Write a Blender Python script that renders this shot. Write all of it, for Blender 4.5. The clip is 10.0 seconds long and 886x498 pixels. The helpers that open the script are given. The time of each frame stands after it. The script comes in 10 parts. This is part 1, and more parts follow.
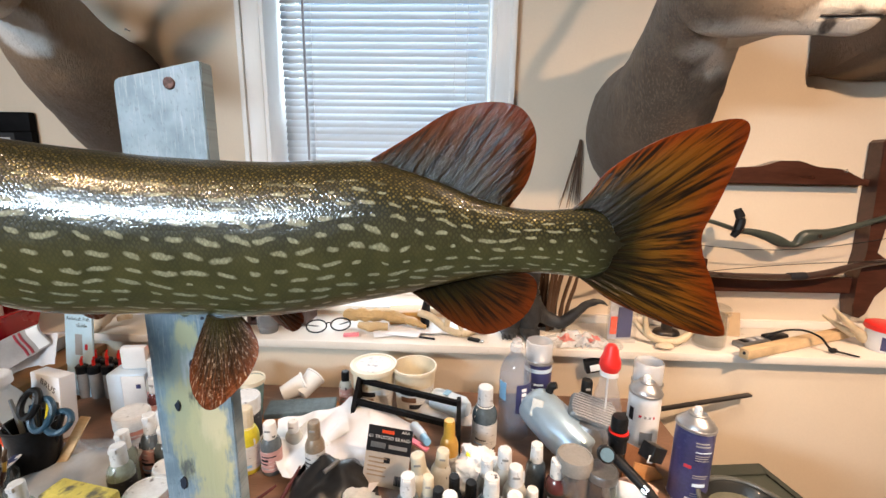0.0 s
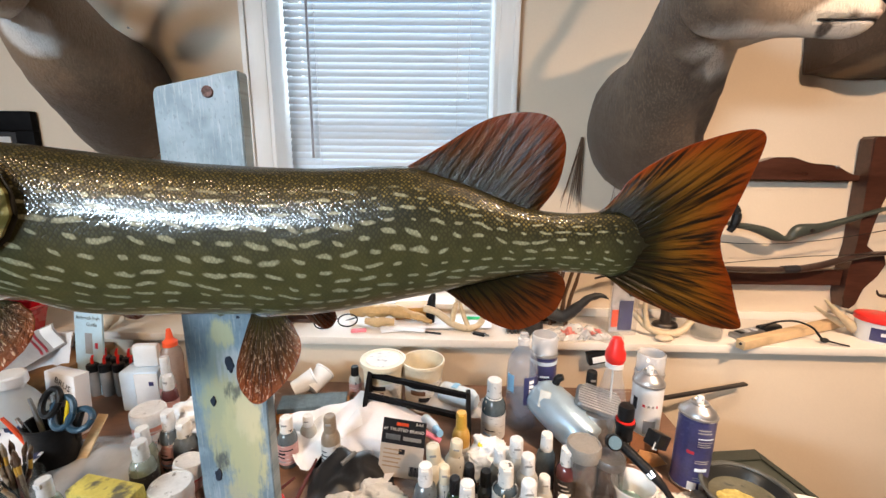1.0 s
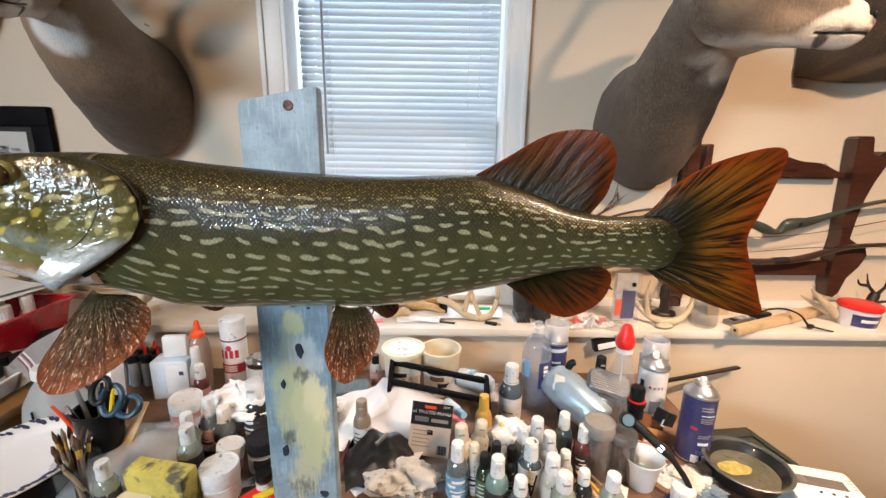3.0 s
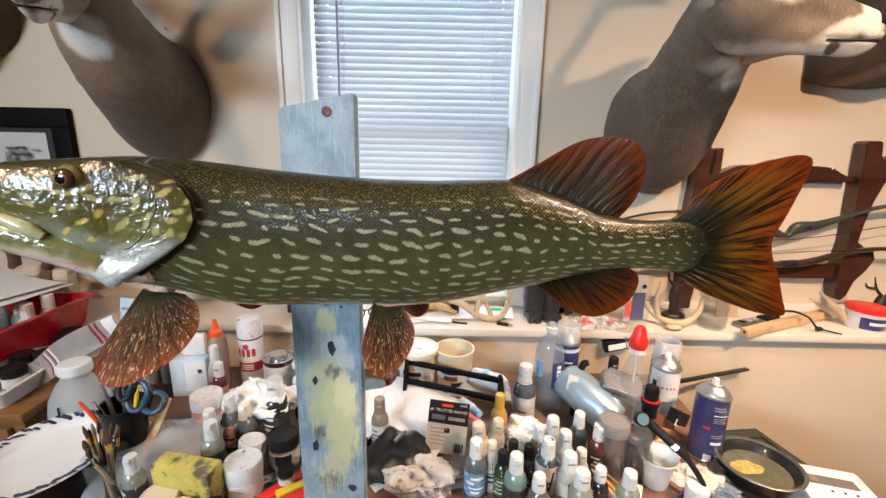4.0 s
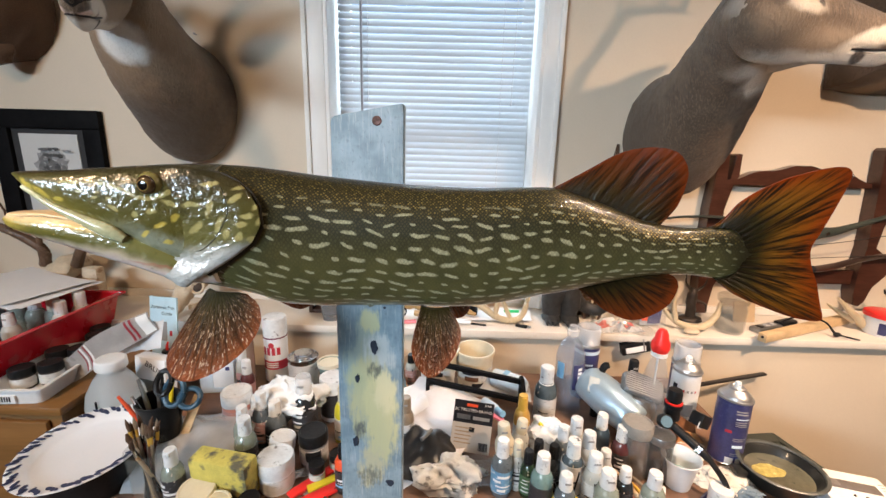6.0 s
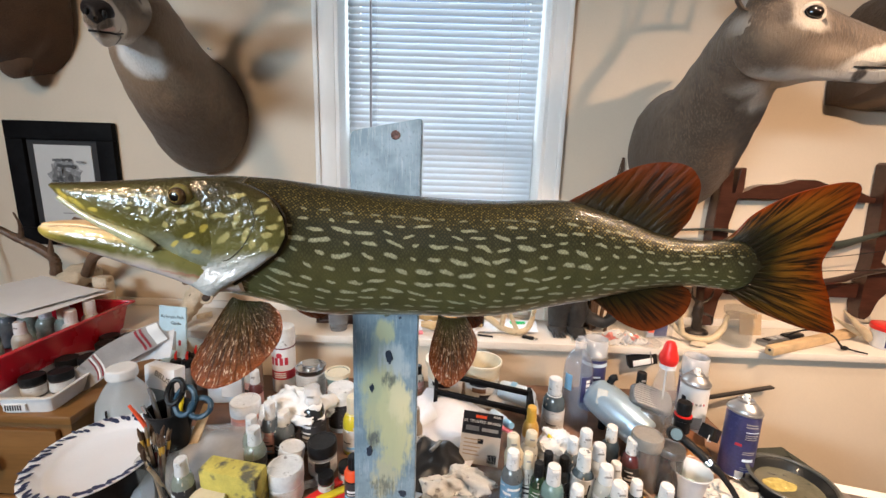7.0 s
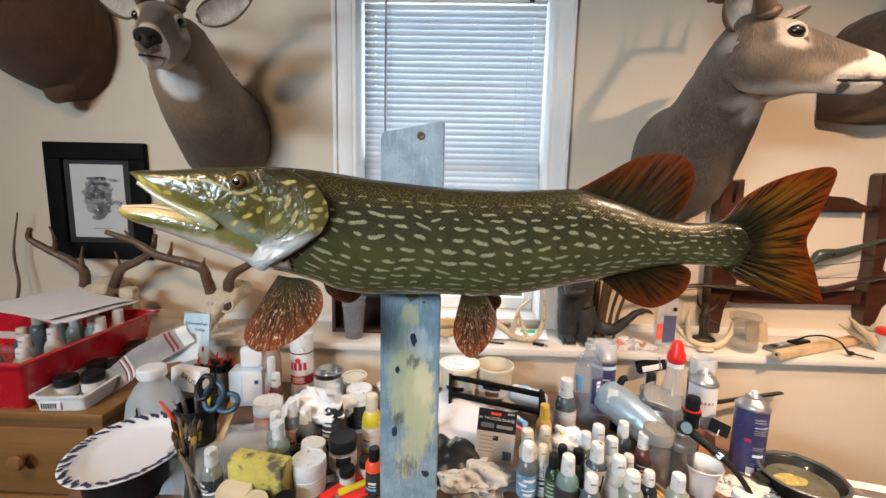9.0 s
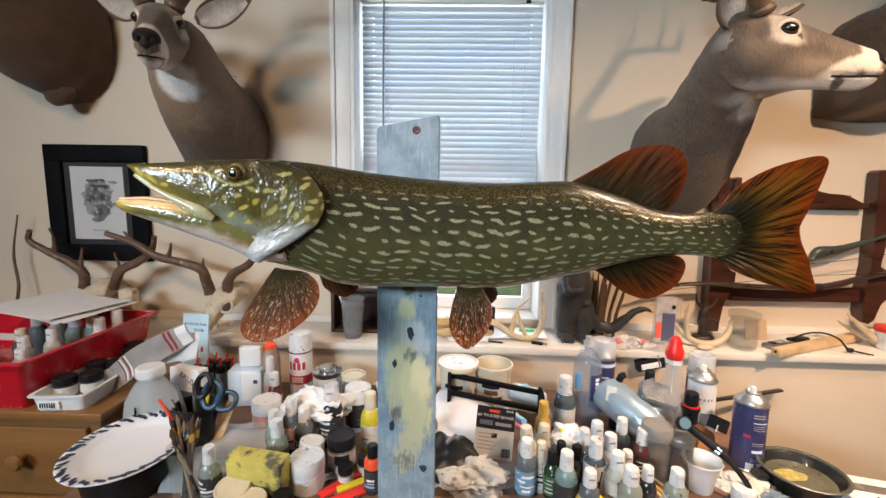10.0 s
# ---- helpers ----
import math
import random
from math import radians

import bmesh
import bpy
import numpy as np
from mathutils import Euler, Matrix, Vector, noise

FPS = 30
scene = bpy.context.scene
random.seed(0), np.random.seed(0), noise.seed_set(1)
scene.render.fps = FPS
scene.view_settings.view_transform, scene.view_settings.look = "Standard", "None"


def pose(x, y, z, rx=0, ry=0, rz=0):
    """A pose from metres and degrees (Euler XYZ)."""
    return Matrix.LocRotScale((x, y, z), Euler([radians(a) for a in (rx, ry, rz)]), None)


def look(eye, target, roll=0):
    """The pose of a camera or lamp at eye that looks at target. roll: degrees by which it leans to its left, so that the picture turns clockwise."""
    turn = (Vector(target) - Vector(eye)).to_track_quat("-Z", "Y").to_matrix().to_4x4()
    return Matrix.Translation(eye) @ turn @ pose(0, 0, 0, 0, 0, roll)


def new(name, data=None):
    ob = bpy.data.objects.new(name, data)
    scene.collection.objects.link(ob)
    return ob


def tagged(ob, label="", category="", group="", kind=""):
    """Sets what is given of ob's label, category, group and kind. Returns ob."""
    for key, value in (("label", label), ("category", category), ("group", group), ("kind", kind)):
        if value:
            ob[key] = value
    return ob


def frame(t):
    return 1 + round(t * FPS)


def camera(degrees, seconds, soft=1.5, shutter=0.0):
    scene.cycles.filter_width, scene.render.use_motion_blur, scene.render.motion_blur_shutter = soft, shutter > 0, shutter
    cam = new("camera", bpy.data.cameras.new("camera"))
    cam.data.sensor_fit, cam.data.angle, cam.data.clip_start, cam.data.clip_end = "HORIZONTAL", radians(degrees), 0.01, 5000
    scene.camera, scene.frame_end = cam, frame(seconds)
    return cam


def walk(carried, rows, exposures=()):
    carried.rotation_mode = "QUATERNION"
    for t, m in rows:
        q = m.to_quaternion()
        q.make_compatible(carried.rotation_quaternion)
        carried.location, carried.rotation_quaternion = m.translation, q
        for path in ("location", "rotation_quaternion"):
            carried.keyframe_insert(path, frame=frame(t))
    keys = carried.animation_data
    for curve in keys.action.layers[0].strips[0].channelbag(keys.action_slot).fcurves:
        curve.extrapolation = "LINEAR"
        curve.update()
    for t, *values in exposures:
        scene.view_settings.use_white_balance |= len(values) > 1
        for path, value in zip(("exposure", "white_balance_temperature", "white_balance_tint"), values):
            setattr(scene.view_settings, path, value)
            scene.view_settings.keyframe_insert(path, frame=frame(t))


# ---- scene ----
cam = camera(94.0, 10.0)
METRES, EYE, TILT, LEAN, TURN = 0.35, 1.37, 0.0, 0.0, 2.4
ROWS = [
    (0.0, 0.0, 0.0, 0.0, 0.19, -11.46, -0.91),
    (0.5, -0.0494, -0.0206, 0.0134, -0.22, -11.78, -0.81),
    (1.0, -0.1053, -0.0563, 0.0281, -0.91, -12.22, -0.68),
    (1.5, -0.1641, -0.0943, 0.043, -1.63, -12.74, -0.59),
    (2.0, -0.2332, -0.1273, 0.0585, -2.24, -13.2, -0.63),
    (2.5, -0.2797, -0.1628, 0.0709, -2.55, -13.48, -0.76),
    (4.0, -0.4326, -0.2384, 0.0896, -2.35, -13.28, -1.17),
    (4.5, -0.4687, -0.2505, 0.0944, -2.14, -13.24, -1.22),
    (5.0, -0.5065, -0.2687, 0.0988, -1.89, -13.28, -1.3),
    (5.5, -0.54, -0.2824, 0.1042, -1.7, -13.32, -1.41),
    (7.0, -0.6228, -0.3142, 0.1122, -1.31, -11.54, -1.8),
    (7.5, -0.651, -0.3736, 0.0988, -1.19, -10.28, -1.82),
    (8.0, -0.6749, -0.425, 0.0624, -1.04, -9.14, -1.73),
    (8.5, -0.6833, -0.4622, 0.0234, -0.85, -8.36, -1.55),
    (9.0, -0.6871, -0.4924, -0.0076, -0.7, -7.95, -1.32),
    (9.5, -0.6862, -0.5037, -0.0282, -0.64, -7.66, -1.1),
    (10.0, -0.669, -0.5069, -0.0494, -0.7, -7.38, -0.98),
]
walk(cam, [(t, pose(0, 0, EYE, TILT, LEAN, TURN) @ pose(METRES * x, METRES * y, METRES * z, 90 + pitch, roll, yaw)) for t, x, y, z, yaw, pitch, roll in ROWS], exposures=[(0.0, 0.17), (2.0, 0.09), (5.5, 0.11), (8.0, 0.04), (10.0, 0.01)])

# ---- daylight, lamps, exposure ----
world = bpy.data.worlds.new("daylight")
scene.world = world
world.use_nodes = True
wn = world.node_tree.nodes
sky = wn.new("ShaderNodeTexSky")
sky.sky_type, sky.sun_disc = "NISHITA", False
sky.sun_elevation, sky.sun_rotation = radians(48), radians(150)
world.node_tree.links.new(sky.outputs[0], wn["Background"].inputs[0])
wn["Background"].inputs[1].default_value = 0.15

sun = new("sun", bpy.data.lights.new("sun", "SUN"))
sun.data.energy, sun.data.angle, sun.data.color = 4.0, radians(0.5), (1.0, 0.95, 0.87)
sun.matrix_world = look((3.0, -5.0, 7.0), (0, 0, 0))


def area_lamp(name, eye, target, sx, sy, watts, colour, spread=180.0):
    lamp = new(name, bpy.data.lights.new(name, "AREA"))
    lamp.data.shape, lamp.data.size, lamp.data.size_y = "RECTANGLE", sx, sy
    lamp.data.energy, lamp.data.color, lamp.data.spread = watts, colour, radians(spread)
    lamp.matrix_world = look(eye, target)
    return lamp


# daylight in the opening of the north window (behind the blind) and of the window behind the camera
area_lamp("north_window_light", (-0.25, 1.58, 1.48), (-0.25, 0.0, 1.2), 0.62, 1.1, 17, (0.76, 0.89, 1.0))
area_lamp("south_window_light", (-1.85, -2.26, 2.13), (-0.10, 0.40, 1.0), 1.45, 0.36, 33, (0.68, 0.85, 1.0), 100)
# three warm ceiling lamps
area_lamp("ceiling_lamp_light", (1.12, -0.15, 2.33), (0.90, 0.70, 0.6), 0.07, 0.07, 18.5, (1.0, 0.67, 0.43), 106)
area_lamp("ceiling_lamp_light", (0.60, 0.36, 2.36), (0.60, 0.36, 0.0), 0.14, 0.14, 6, (1.0, 0.78, 0.60), 100)
area_lamp("ceiling_lamp_light", (-1.10, -0.50, 2.33), (-1.02, 0.6, 0.9), 0.16, 0.16, 11, (1.0, 0.68, 0.41), 150)

# ---- materials ----


def material(name, colour, rough=0.5, metal=0.0, var=0.18, scale=30.0, bump=0.15, fine=220.0, coat=0.0, trans=0.0,
             stain=None, stain_at=0.62, stain_scale=14.0, alpha=1.0, ior=1.45, sheen=0.0, stretch=(1, 1, 1), sub=0.0, grain=0.3):
    """Paint, plastic, metal, card and so on: a base colour that varies at two scales, fine relief, and stains where asked."""
    m = bpy.data.materials.new(name)
    m.use_nodes = True
    nt = m.node_tree
    n, l = nt.nodes, nt.links
    b = n["Principled BSDF"]
    tc, mp = n.new("ShaderNodeTexCoord"), n.new("ShaderNodeMapping")
    mp.inputs["Scale"].default_value = stretch
    l.new(tc.outputs["Object"], mp.inputs["Vector"])

    def noise_tex(sc, detail=4.0, rgh=0.55):
        t = n.new("ShaderNodeTexNoise")
        t.inputs["Scale"].default_value, t.inputs["Detail"].default_value, t.inputs["Roughness"].default_value = sc, detail, rgh
        l.new(mp.outputs[0], t.inputs["Vector"])
        return t

    big, small = noise_tex(scale), noise_tex(fine, 3.0)
    mix = n.new("ShaderNodeMix")
    mix.data_type, mix.blend_type = "RGBA", "MIX"
    dark = [max(0.0, c * (1 - var)) for c in colour[:3]]
    light = [min(1.0, c * (1 + var * 0.6) + 0.01 * var) for c in colour[:3]]
    mix.inputs[6].default_value, mix.inputs[7].default_value = (*dark, 1), (*light, 1)
    add = n.new("ShaderNodeMath")
    add.operation = "MULTIPLY_ADD"
    l.new(big.outputs[0], add.inputs[0])
    add.inputs[1].default_value = 1.0 - grain
    sm = n.new("ShaderNodeMath")
    sm.operation, sm.inputs[1].default_value = "MULTIPLY", grain
    l.new(small.outputs[0], sm.inputs[0])
    l.new(sm.outputs[0], add.inputs[2])
    ramp = n.new("ShaderNodeMapRange")
    ramp.inputs[1].default_value, ramp.inputs[2].default_value = 0.3, 0.7
    l.new(add.outputs[0], ramp.inputs[0])
    l.new(ramp.outputs[0], mix.inputs[0])
    out = mix.outputs[2]
    if stain:
        st = noise_tex(stain_scale, 6.0, 0.6)
        sr = n.new("ShaderNodeMapRange")
        sr.inputs[1].default_value, sr.inputs[2].default_value = stain_at, stain_at + 0.07
        l.new(st.outputs[0], sr.inputs[0])
        m2 = n.new("ShaderNodeMix")
        m2.data_type = "RGBA"
        m2.inputs[7].default_value = (*stain, 1)
        l.new(sr.outputs[0], m2.inputs[0])
        l.new(out, m2.inputs[6])
        out = m2.outputs[2]
    l.new(out, b.inputs["Base Color"])
    rr = n.new("ShaderNodeMapRange")
    rr.inputs[3].default_value, rr.inputs[4].default_value = max(0.02, rough - 0.08), min(1.0, rough + 0.1)
    l.new(big.outputs[0], rr.inputs[0])
    l.new(rr.outputs[0], b.inputs["Roughness"])
    b.inputs["Metallic"].default_value = metal
    b.inputs["Coat Weight"].default_value, b.inputs["Coat Roughness"].default_value = coat, 0.06
    b.inputs["Transmission Weight"].default_value, b.inputs["IOR"].default_value = trans, ior
    b.inputs["Alpha"].default_value = alpha
    b.inputs["Sheen Weight"].default_value = sheen
    if sub:
        b.inputs["Subsurface Weight"].default_value, b.inputs["Subsurface Radius"].default_value = sub, (0.01, 0.008, 0.006)
    if bump:
        bp = n.new("ShaderNodeBump")
        bp.inputs["Strength"].default_value, bp.inputs["Distance"].default_value = bump, 0.002
        l.new(small.outputs[0], bp.inputs["Height"])
        l.new(bp.outputs[0], b.inputs["Normal"])
    return m


WALL = material("wall_paint", (0.665, 0.565, 0.445), 0.6, var=0.06, scale=2.5, bump=0.12, fine=160)
WALL_N = WALL
PANEL = material("brown_wall_panel", (0.17, 0.11, 0.07), 0.6, var=0.25, scale=5, stretch=(3, 3, 0.3))
TRIM = material("trim_paint", (0.80, 0.79, 0.77), 0.4, var=0.06, scale=9, bump=0.08, fine=90, stretch=(1, 1, 0.2))
CEIL = material("ceiling_paint", (0.50, 0.47, 0.42), 0.8, var=0.05, scale=4)
FLOOR = material("floor_carpet", (0.16, 0.13, 0.11), 0.95, var=0.3, scale=30, bump=0.6, fine=500)
SHELF = material("shelf_paint", (0.70, 0.65, 0.59), 0.42, var=0.08, scale=12, stain=(0.52, 0.42, 0.33), stain_at=0.68, stain_scale=18)
BENCH = material("bench_wood", (0.20, 0.11, 0.07), 0.5, var=0.4, scale=18, stain=(0.40, 0.36, 0.32), stain_at=0.64, stain_scale=16, stretch=(0.3, 2, 1))
PINE = material("pine", (0.25, 0.118, 0.036), 0.38, var=0.3, scale=7, bump=0.1, fine=60, stretch=(0.25, 1, 3), coat=0.25)
BARE = material("bare_wood", (0.62, 0.44, 0.25), 0.55, var=0.25, scale=22, stretch=(0.3, 2, 2))
DARKWOOD = material("stained_wood", (0.062, 0.021, 0.012), 0.3, var=0.5, scale=14, bump=0.1, fine=90, coat=0.4, stretch=(0.4, 2, 2))
BLACK = material("black_plastic", (0.012, 0.012, 0.013), 0.35, var=0.4, scale=40)
BLACKPAINT = material("black_frame_paint", (0.006, 0.006, 0.007), 0.55, var=0.4, scale=20, bump=0.1)
WHITE = material("white_plastic", (0.75, 0.76, 0.77), 0.38, var=0.07, scale=30, stain=(0.45, 0.40, 0.34), stain_at=0.70, stain_scale=60)
CAPWHITE = material("white_cap_plastic", (0.71, 0.72, 0.73), 0.4, var=0.16, scale=70, stain=(0.22, 0.21, 0.21), stain_at=0.62, stain_scale=50)
CREAM = material("cream_plastic", (0.66, 0.59, 0.45), 0.42, var=0.1, scale=40, stain=(0.40, 0.30, 0.18), stain_at=0.66, stain_scale=50)
PAPER = material("white_paper", (0.80, 0.81, 0.84), 0.8, var=0.04, scale=10, bump=0.1)
TISSUE = material("paper_towel", (0.80, 0.81, 0.82), 0.9, var=0.06, scale=30, bump=0.4, fine=400, stain=(0.55, 0.48, 0.38), stain_at=0.69, stain_scale=30)
DIRTYTISSUE = material("smudged_paper_towel", (0.66, 0.63, 0.58), 0.9, var=0.15, scale=30, bump=0.4, fine=400, stain=(0.16, 0.15, 0.14), stain_at=0.56, stain_scale=26)
RED = material("red_plastic", (0.50, 0.008, 0.020), 0.25, var=0.12, scale=12, coat=0.5)
REDPAINT = material("red_rubber", (0.75, 0.03, 0.025), 0.32, var=0.1, scale=30)
ORANGE = material("orange_plastic", (0.85, 0.10, 0.03), 0.35, var=0.1)
YELLOW = material("yellow_plastic", (0.80, 0.62, 0.03), 0.35, var=0.1)
CHROME = material("brushed_metal", (0.62, 0.62, 0.63), 0.24, 1.0, var=0.15, scale=30, bump=0.05)
ALU = material("blue_grey_metallic", (0.46, 0.60, 0.72), 0.30, 0.55, var=0.1, scale=20, bump=0.05)
STEEL = material("grey_metal", (0.30, 0.30, 0.30), 0.4, 0.8, var=0.3, scale=40)
CANTOP = material("satin_can_metal", (0.50, 0.50, 0.51), 0.36, 0.85, var=0.15, scale=40, bump=0.05)
GLASS = material("clear_glass", (0.26, 0.29, 0.28), 0.04, var=0.04, bump=0.0, alpha=0.13, coat=1.0)
CLEAR = material("clear_plastic", (0.50, 0.54, 0.58), 0.07, var=0.05, bump=0.05, alpha=0.12, coat=1.0)
FILM = material("plastic_film", (0.80, 0.81, 0.83), 0.16, var=0.12, scale=25, bump=0.3, fine=90, alpha=0.42, coat=1.0)
FROST = material("frosted_plastic", (0.80, 0.82, 0.86), 0.30, var=0.05, alpha=0.34, coat=0.6)
NAVY = material("navy_print", (0.048, 0.050, 0.150), 0.3, var=0.45, scale=14, coat=0.3, stain=(0.13, 0.14, 0.27), stain_at=0.58, stain_scale=16)
BLUE = material("blue_plastic", (0.25, 0.50, 0.74), 0.4, var=0.15, scale=30)
PALEBLUE = material("pale_blue_plastic", (0.60, 0.72, 0.84), 0.4, var=0.08, scale=30)
TEAL = material("teal_rubber", (0.018, 0.060, 0.105), 0.4, var=0.2)
GREENTOP = material("dark_green_top", (0.050, 0.060, 0.050), 0.45, var=0.3, scale=14)
INK = material("printed_ink", (0.02, 0.02, 0.025), 0.5, var=0.2)
GREYINK = material("grey_print", (0.30, 0.30, 0.30), 0.5, var=0.2)
REDINK = material("red_print", (0.50, 0.03, 0.05), 0.45, var=0.15)
WHITEINK = material("white_print", (0.80, 0.80, 0.80), 0.5, var=0.05)
CARDBOARD = material("cardboard", (0.50, 0.36, 0.22), 0.8, var=0.12, scale=30)
INKDRIP = material("dark_paint_spot", (0.035, 0.045, 0.07), 0.5, var=0.4)
OLIVEDRIP = material("olive_paint_spot", (0.16, 0.17, 0.12), 0.6, var=0.3)
BONE = material("bone", (0.60, 0.50, 0.37), 0.6, var=0.25, scale=30, bump=0.4, fine=180, stain=(0.33, 0.24, 0.16), stain_at=0.60, stain_scale=24)
ANTLER = material("antler", (0.13, 0.075, 0.045), 0.45, var=0.5, scale=28, bump=0.5, fine=160, stain=(0.34, 0.25, 0.16), stain_at=0.63, stain_scale=18)
PALEANTLER = material("pale_antler", (0.55, 0.44, 0.29), 0.45, var=0.25, scale=24, bump=0.3, fine=140, stain=(0.26, 0.17, 0.10), stain_at=0.62, stain_scale=20)
DARKHAIR = material("dark_brown_hair", (0.095, 0.052, 0.030), 0.8, var=0.35, scale=12, bump=1.0, fine=300, sheen=0.15, grain=0.5)
NOSESKIN = material("black_nose_skin", (0.016, 0.013, 0.013), 0.3, var=0.4, scale=60, bump=0.4)
EYEGLASS = material("dark_glass_eye", (0.010, 0.007, 0.005), 0.05, var=0.1, coat=1.0, bump=0)

for dull in (BLACK, BLACKPAINT, INK, DARKHAIR, NOSESKIN):
    dull.node_tree.nodes["Principled BSDF"].inputs["Specular IOR Level"].default_value = 0.05 if dull is BLACKPAINT else 0.18

# ---- mesh helpers ----


def link_mesh(name, bm, mat, parent=None, label="", smooth=35.0):
    bmesh.ops.recalc_face_normals(bm, faces=bm.faces)
    lim = radians(smooth)
    for f in bm.faces:
        f.smooth = True
    for e in bm.edges:
        e.smooth = not (len(e.link_faces) == 2 and e.calc_face_angle(0.0) > lim)
    me = bpy.data.meshes.new(name)
    bm.to_mesh(me)
    bm.free()
    me.materials.append(mat)
    ob = new(name, me)
    if parent:
        ob.parent = parent
    if label:
        ob["label"] = label
    return ob


part = link_mesh


def thing(name, label, category, m, group="", kind=""):
    ob = new(name)
    ob.empty_display_size = 0.02
    ob.matrix_world = m
    bpy.context.view_layer.update()
    return tagged(ob, label, category, group, kind)


def at(x, y, z, rz=0.0, rx=0.0, ry=0.0):
    return pose(x, y, z, rx, ry, rz)


def single(name, bm, mat, label, category, m=None, group="", kind="", smooth=35.0):
    ob = link_mesh(name, bm, mat, None, "", smooth)
    if m:
        ob.matrix_world = m
    return tagged(ob, label, category, group, kind)


def box(x0, x1, y0, y1, z0, z1, bevel=0.0, bm=None, seg=2):
    own = bm is None
    b = bmesh.new()
    r = bmesh.ops.create_cube(b, size=1.0)
    for v in r["verts"]:
        v.co = Vector(((x0 + x1) / 2 + v.co.x * (x1 - x0), (y0 + y1) / 2 + v.co.y * (y1 - y0), (z0 + z1) / 2 + v.co.z * (z1 - z0)))
    if bevel:
        bmesh.ops.bevel(b, geom=list(b.edges), offset=bevel, segments=seg, affect="EDGES", profile=0.5)
    if own:
        return b
    return merge(bm, b)


def merge(bm, other, m=None):
    me = bpy.data.meshes.new("tmp")
    if m:
        other.transform(m)
    other.to_mesh(me)
    other.free()
    bm.from_mesh(me)
    bpy.data.meshes.remove(me)
    return bm


def rings_mesh(rings, cap=True, closed=True, bm=None):
    bm = bm or bmesh.new()
    vs = [[bm.verts.new(p) for p in ring] for ring in rings]
    k = len(rings[0])
    for a, b in zip(vs, vs[1:]):
        for i in range(k if closed else k - 1):
            j = (i + 1) % k
            bm.faces.new((a[i], a[j], b[j], b[i]))
    if cap:
        bm.faces.new(vs[0])
        bm.faces.new(vs[-1][::-1])
    return bm


def lathe(profile, seg=20, bm=None, squash=1.0):
    """A turned form: rows of (radius, height)."""
    rings = [[(max(r, 0.0002) * math.cos(2 * math.pi * i / seg), squash * max(r, 0.0002) * math.sin(2 * math.pi * i / seg), z) for i in range(seg)] for r, z in profile]
    return rings_mesh(rings, cap=profile[0] != profile[-1], bm=bm)


def spline(rows, n):
    """Catmull-Rom through rows of numbers, n samples to each stretch."""
    p = [np.array(r, float) for r in rows]
    p = [2 * p[0] - p[1]] + p + [2 * p[-1] - p[-2]]
    out = []
    for a, b, c, d in zip(p, p[1:], p[2:], p[3:]):
        for k in range(n):
            t = k / n
            out.append(0.5 * (2 * b + (c - a) * t + (2 * a - 5 * b + 4 * c - d) * t * t + (3 * b - a - 3 * c + d) * t ** 3))
    return out + [p[-2]]


def sweep(rows, n=4, seg=12, up=(0, 0, 1), bm=None, rough=0.0):
    """A tapered limb: rows of (x, y, z, radius across, radius up)."""
    rows = [r if len(r) == 5 else (*r, r[3]) for r in rows]
    pts = spline(rows, n)
    rings = []
    up = Vector(up)
    for i, p in enumerate(pts):
        q, r = pts[max(i - 1, 0)], pts[min(i + 1, len(pts) - 1)]
        tan = Vector(r[:3] - q[:3]).normalized()
        u = up if abs(tan.dot(up)) < 0.95 else Vector((0, 1, 0)) if abs(tan.y) < 0.9 else Vector((1, 0, 0))
        side = tan.cross(u).normalized()
        top = side.cross(tan).normalized()
        c = Vector(p[:3])
        ring = []
        for k in range(seg):
            a = 2 * math.pi * k / seg
            v = c + side * max(p[3], 0.0003) * math.cos(a) + top * max(p[4], 0.0003) * math.sin(a)
            if rough:
                v += (v - c).normalized() * rough * (noise.noise(v * 40) + 0.5 * noise.noise(v * 110))
            ring.append(v)
        rings.append(ring)
    return rings_mesh(rings, bm=bm)


def ball(c, r, seg=14, rows=9, scale=(1, 1, 1), bm=None):
    prof = []
    for i in range(rows + 1):
        a = -math.pi / 2 + math.pi * i / rows
        prof.append((r * math.cos(a), r * math.sin(a)))
    b = lathe(prof, seg)
    b.transform(Matrix.Translation(c) @ Matrix.Diagonal((*scale, 1)))
    return merge(bm, b) if bm is not None else b


def sheet(fn, nu, nv, thick=0.0008, bm=None):
    """A thin sheet over fn(u, v) -> point, u and v from 0 to 1, with a small thickness."""
    own = bmesh.new()
    g = [[own.verts.new(fn(i / nu, j / nv)) for j in range(nv + 1)] for i in range(nu + 1)]
    for i in range(nu):
        for j in range(nv):
            own.faces.new((g[i][j], g[i + 1][j], g[i + 1][j + 1], g[i][j + 1]))
    bmesh.ops.recalc_face_normals(own, faces=own.faces)
    own.normal_update()
    r = bmesh.ops.solidify(own, geom=list(own.faces), thickness=thick)
    return merge(bm, own) if bm is not None else own


